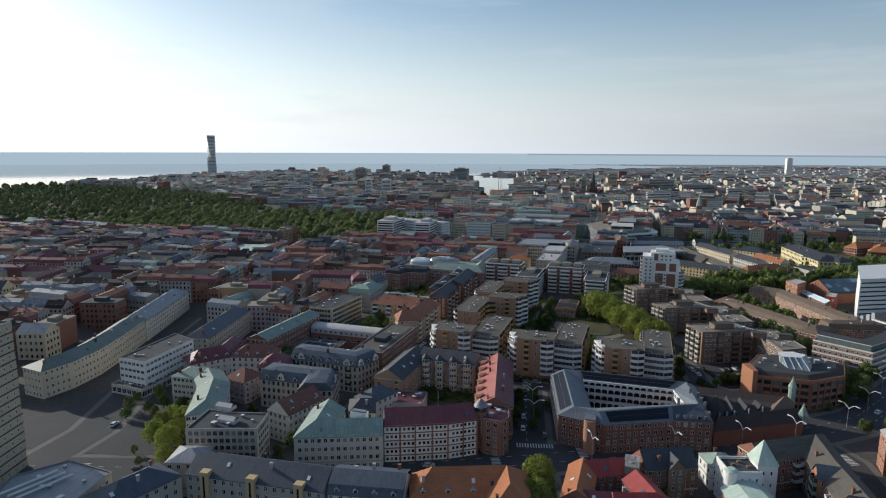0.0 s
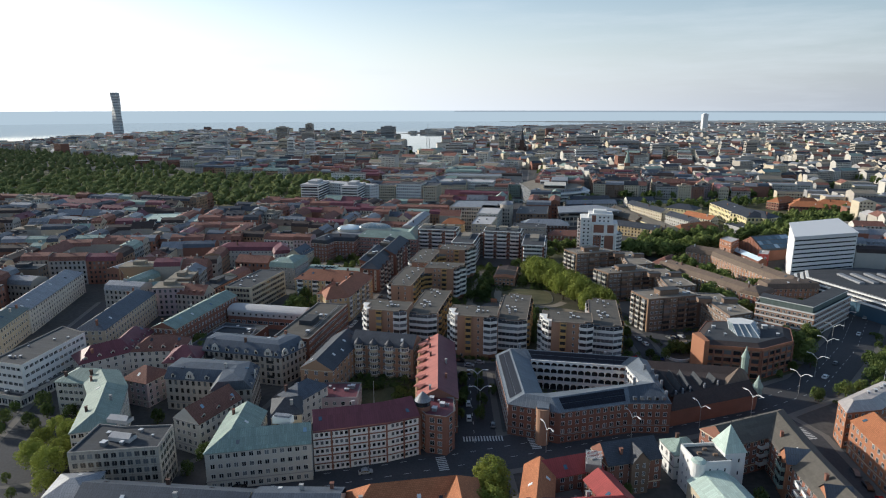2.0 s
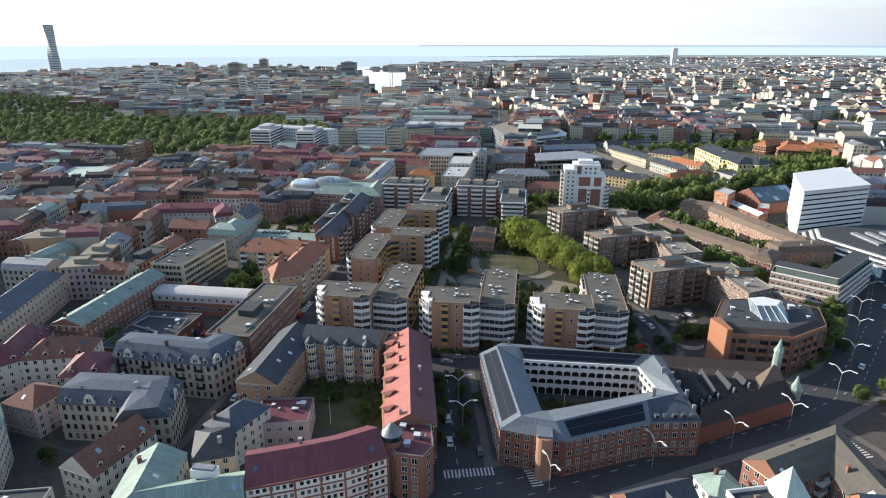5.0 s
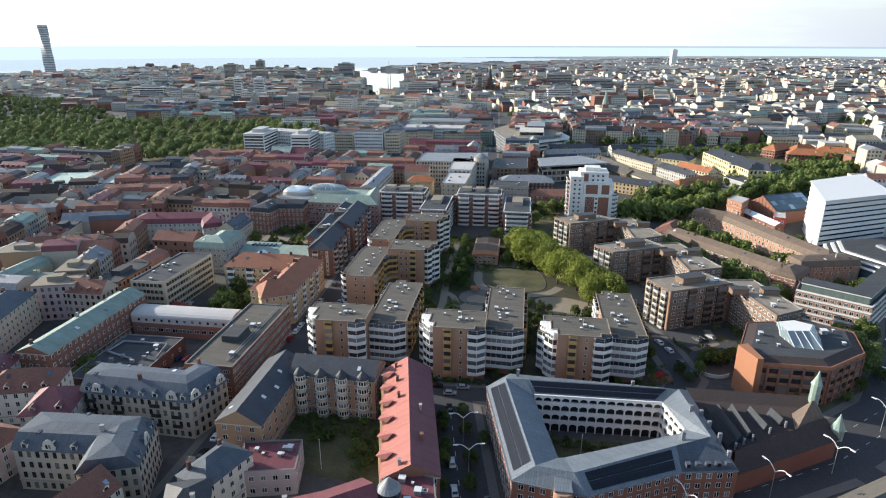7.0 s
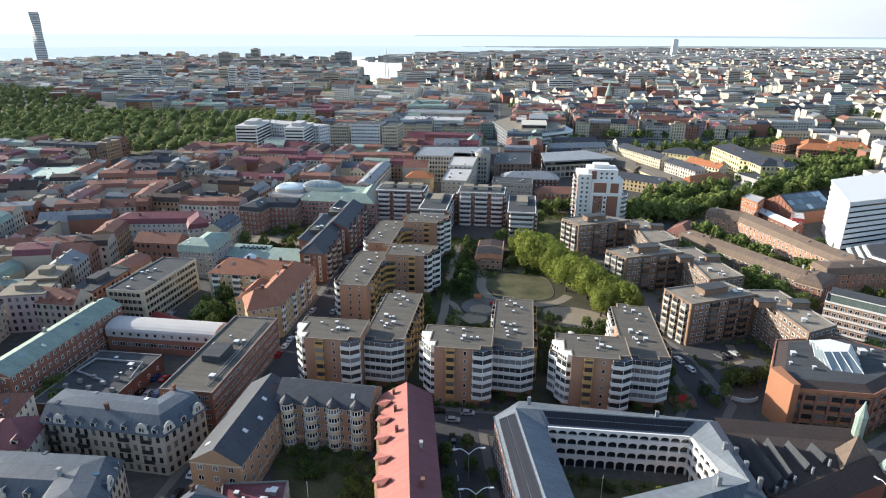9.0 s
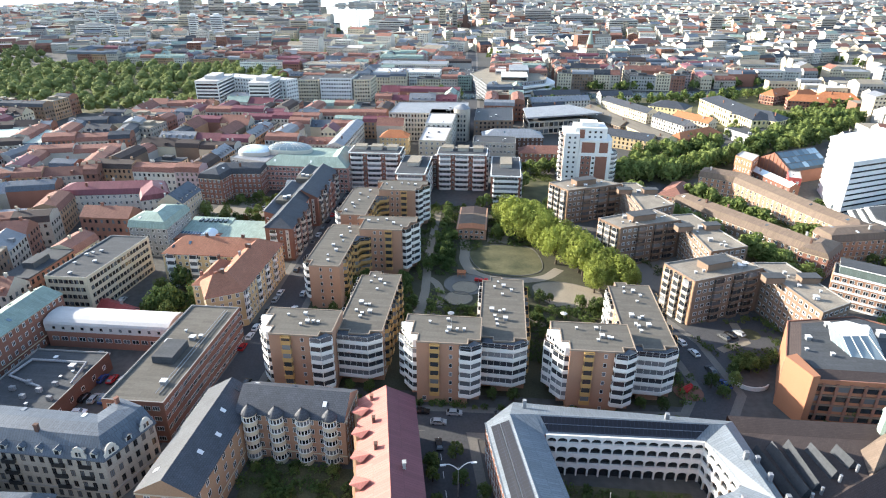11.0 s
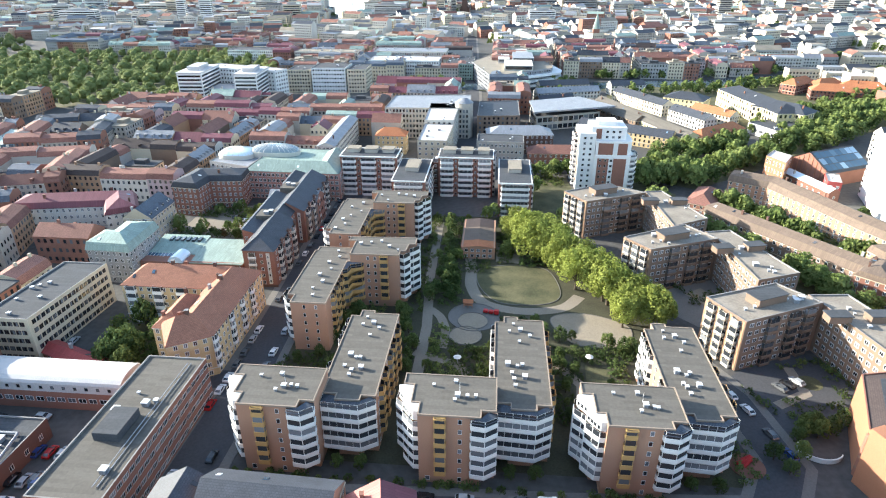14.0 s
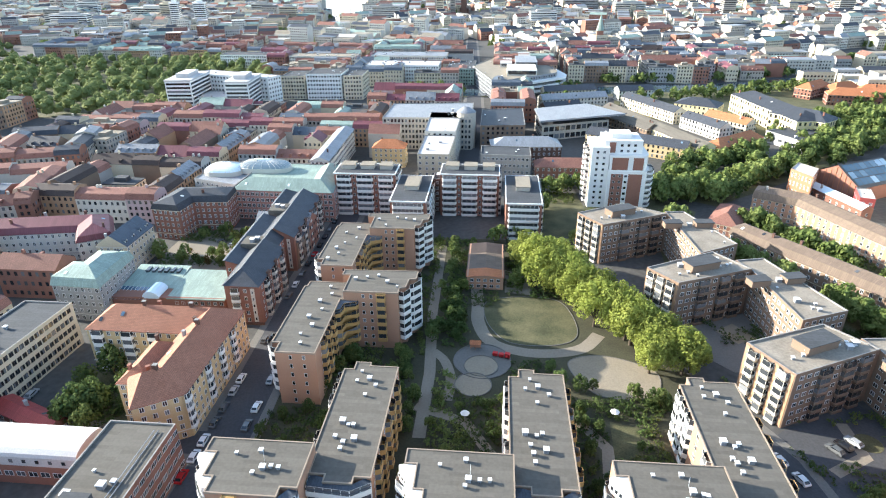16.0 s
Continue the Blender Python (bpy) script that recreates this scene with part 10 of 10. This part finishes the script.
cr = random.Random(5)
COLS = ["white", "black", "silver", "grey", "grey", "black", "white", "blue", "silver", "grey", "black", "red"]
for k in range(12):
    y = 300 + k * 6.3
    if cr.random() < 0.85:
        car(-113.6 - 0.02 * k, y + cr.uniform(-0.6, 0.6), 90, cr.choice(COLS))
    if cr.random() < 0.5:
        car(-104.6 - 0.05 * k, y + cr.uniform(-0.6, 0.6), 90, cr.choice(COLS))
for k in range(9):
    car(-115, 385 + 8.5 * k, 90, cr.choice(COLS))
for x, c in ((-57.5, "white"), (-52.0, "black"), (-43, "silver"), (-30, "grey")):
    car(x, 274.2 + 0.03 * (x + 60), 2, c)
car(-54, 262, -78, "white")
car(-47, 270.6, 4, "silver")
for x, y, c in ((28.5, 317, "white"), (31, 311, "white"), (33.5, 302, "grey"), (35.5, 295, "blue"), (24, 326, "silver")):
    car(x, y, 108, c)
for x, y, a, c in ((-40, 225, 102, "white"), (-42, 236, 102, "white"), (-31, 222, 102, "grey"), (-46, 262, 102, "black"), (-180, 138, 20, "silver"), (-150, 140, 40, "black"), (81.6, 215, -88, "grey"), (82.0, 208, -88, "black"), (82.8, 201, -84, "red"), (84.0, 193, -80, "grey"), (85.4, 186, -78, "white"), (74.2, 223, -88, "grey"), (20, 234, 30, "white"), (48, 248, 30, "silver"), (110, 304, 58, "grey")):
    car(x, y, a, c)
for x, y, a, c in ((-146, 265, 10, "white"), (-143, 272, 90, "grey"), (-140, 282, 90, "white"), (-156, 292, 0, "silver"), (-168, 291, 0, "black"), (-175, 330, 90, "white"), (-170, 326, 90, "silver"), (-152, 425, 30, "white"), (-158, 428, 30, "grey")):
    car(x, y, a, c)

for x, y, a, c in ((-196, 176, 105, "white"), (-203, 188, 110, "silver"), (-214, 208, 112, "black"), (-222, 228, 112, "white"), (-160, 152, 20, "grey"), (-128, 160, 20, "white"), (-100, 171, 22, "black"), (-66, 186, 25, "silver"), (-90, 172, 22, "white"), (-232, 240, 112, "grey"), (-240, 262, 112, "white"), (-112, 230, 90, "black"), (-112, 238, 90, "white"), (-105, 250, 90, "silver"), (-112, 262, 90, "grey"), (-112, 275, 90, "white"), (-105, 282, 90, "black"), (136, 345, 60, "white"), (150, 372, 62, "silver"), (100, 288, 55, "white"), (56, 250, 32, "black")):
    car(x, y, a, c)
for k in range(9):
    car(-148.5 + (k % 3) * 3.2, 262 + (k // 3) * 9, 90, cr.choice(COLS))
car(43.5, 321.5, 120, "grey")
car(46.2, 323.0, 120, "black")
car(49.4, 324.6, 120, "silver")


# ---- street lamps with two curved arms ----
b = Build()
b.tube((0, 0, 0), (0, 0, 9.0), 0.1, 0.06, 8)
POLE = b.mesh("pole", ["greyp"])
b = Build()
prev = (0, 0, 8.2)
for k in range(1, 6):
    f = k / 5
    nxt = (3.4 * f, 0, 8.2 + 1.9 * math.sin(f * 2.0))
    b.tube(prev, nxt, 0.14 - 0.02 * f, 0.12, 6, 0, False)
    prev = nxt
b.box(2.9, -0.22, 9.82, 4.2, 0.22, 10.06)
ARM = b.mesh("arm", ["metal"])


def lamp(x, y, turn):
    t = thing("street_lamp", "white street lamp with two curved arms", "street lamp", (x, y, 0.1), turn, group="street lamps")
    o = new("pole", POLE)
    o.parent = t
    for a in (0, 180):
        o = new("arm", ARM)
        o.parent = t
        o.matrix_basis = pose(0, 0, 0, 0, 0, a)


for x, y, a in ((-45, 206, -60), (-12, 208.5, -60), (16, 222, -60), (40, 234, -60), (60, 246, -55), (83, 268, -45), (96, 288, -40), (108, 310, -30), (118, 330, -30), (132, 352, -30), (146, 374, -30)):
    lamp(x, y, a)
lamp(-37, 232, 12)
lamp(-40, 246, 12)


# ---- flag poles, play things, garden furniture ----
for x, y in ((-77, 229), (-7, 241)):
    t = thing("flagpole", "bare white flagpole in a garden", "flagpole", (x, y, 0.1))
    b = Build()
    b.tube((0, 0, 0), (0, 0, 9.5), 0.09, 0.05, 8)
    b.make("pole", ["metal"], t)
    b = Build()
    b.tube((0, 0, 9.5), (0, 0, 9.75), 0.12, 0.02, 8)
    b.make("finial", ["metal"], t)
t = thing("playhouse", "red and orange climbing frame on the sand", "play equipment", (-46.5, 358, 0.2))
for dx in (-1.5, 0, 1.5):
    b = Build()
    b.box(dx - 0.1, -0.1, 0, dx + 0.1, 0.1, 2.6)
    b.make("post", ["brick_hot"], t)
b = Build()
b.box(-1.6, -1.0, 1.2, 1.6, 1.0, 1.35)
b.make("deck", ["brick_hot"], t)
b = Build()
b.face([(-1.8, -1.2, 2.3), (1.8, -1.2, 2.3), (1.8, 0, 3.2), (-1.8, 0, 3.2)])
b.face([(1.8, 1.2, 2.3), (-1.8, 1.2, 2.3), (-1.8, 0, 3.2), (1.8, 0, 3.2)])
b.make("roof", ["tileor"], t)
t = thing("play_train", "dark red play train with wagons", "play equipment", (-38.5, 354.5, 0.2), -14)
for k in range(3):
    b = Build()
    b.box(-2.6 + 1.9 * k, -0.6, 0.3, -1.1 + 1.9 * k, 0.6, 1.2 + 0.5 * (k == 2))
    b.make("wagon", ["redpaint"], t)
    for dx in (-0.4, 0.4):
        w_ = Build()
        w_.tube((-1.85 + 1.9 * k + dx, -0.7, 0.3), (-1.85 + 1.9 * k + dx, 0.7, 0.3), 0.28, 0.28, 10)
        w_.make("wheel", ["darkmetal"], t)
t = thing("sculpture", "bright red abstract sculpture in a round bed", "sculpture", (24, 291, 0.3))
for k, (a, d) in enumerate(((0, 0), (70, 1.2), (190, 1.3))):
    b = Build()
    b.tube((d * math.cos(radians(a)) - 1, d * math.sin(radians(a)), 0), (d * math.cos(radians(a)) + 0.8, d * math.sin(radians(a)) + 0.5, 1.5), 0.9, 0.45, 9)
    b.make("lobe", ["redpaint"], t)
ground_sheet("planting_bed", "round red-brown paved bed", disc(24, 291, 4.2), 0.2, "brick_red", thick=0.3)
for x, y in ((-48.1, 326.0), (-8.6, 329.6)):
    t = thing("parasol", "white round garden parasol", "parasol", (x, y, 0.1))
    b = Build()
    b.tube((0, 0, 0), (0, 0, 2.4), 0.05, 0.04, 6)
    b.make("pole", ["metal"], t)
    b = Build()
    b.tube((0, 0, 2.0), (0, 0, 2.5), 1.25, 0.05, 8)
    b.make("canopy", ["white"], t)
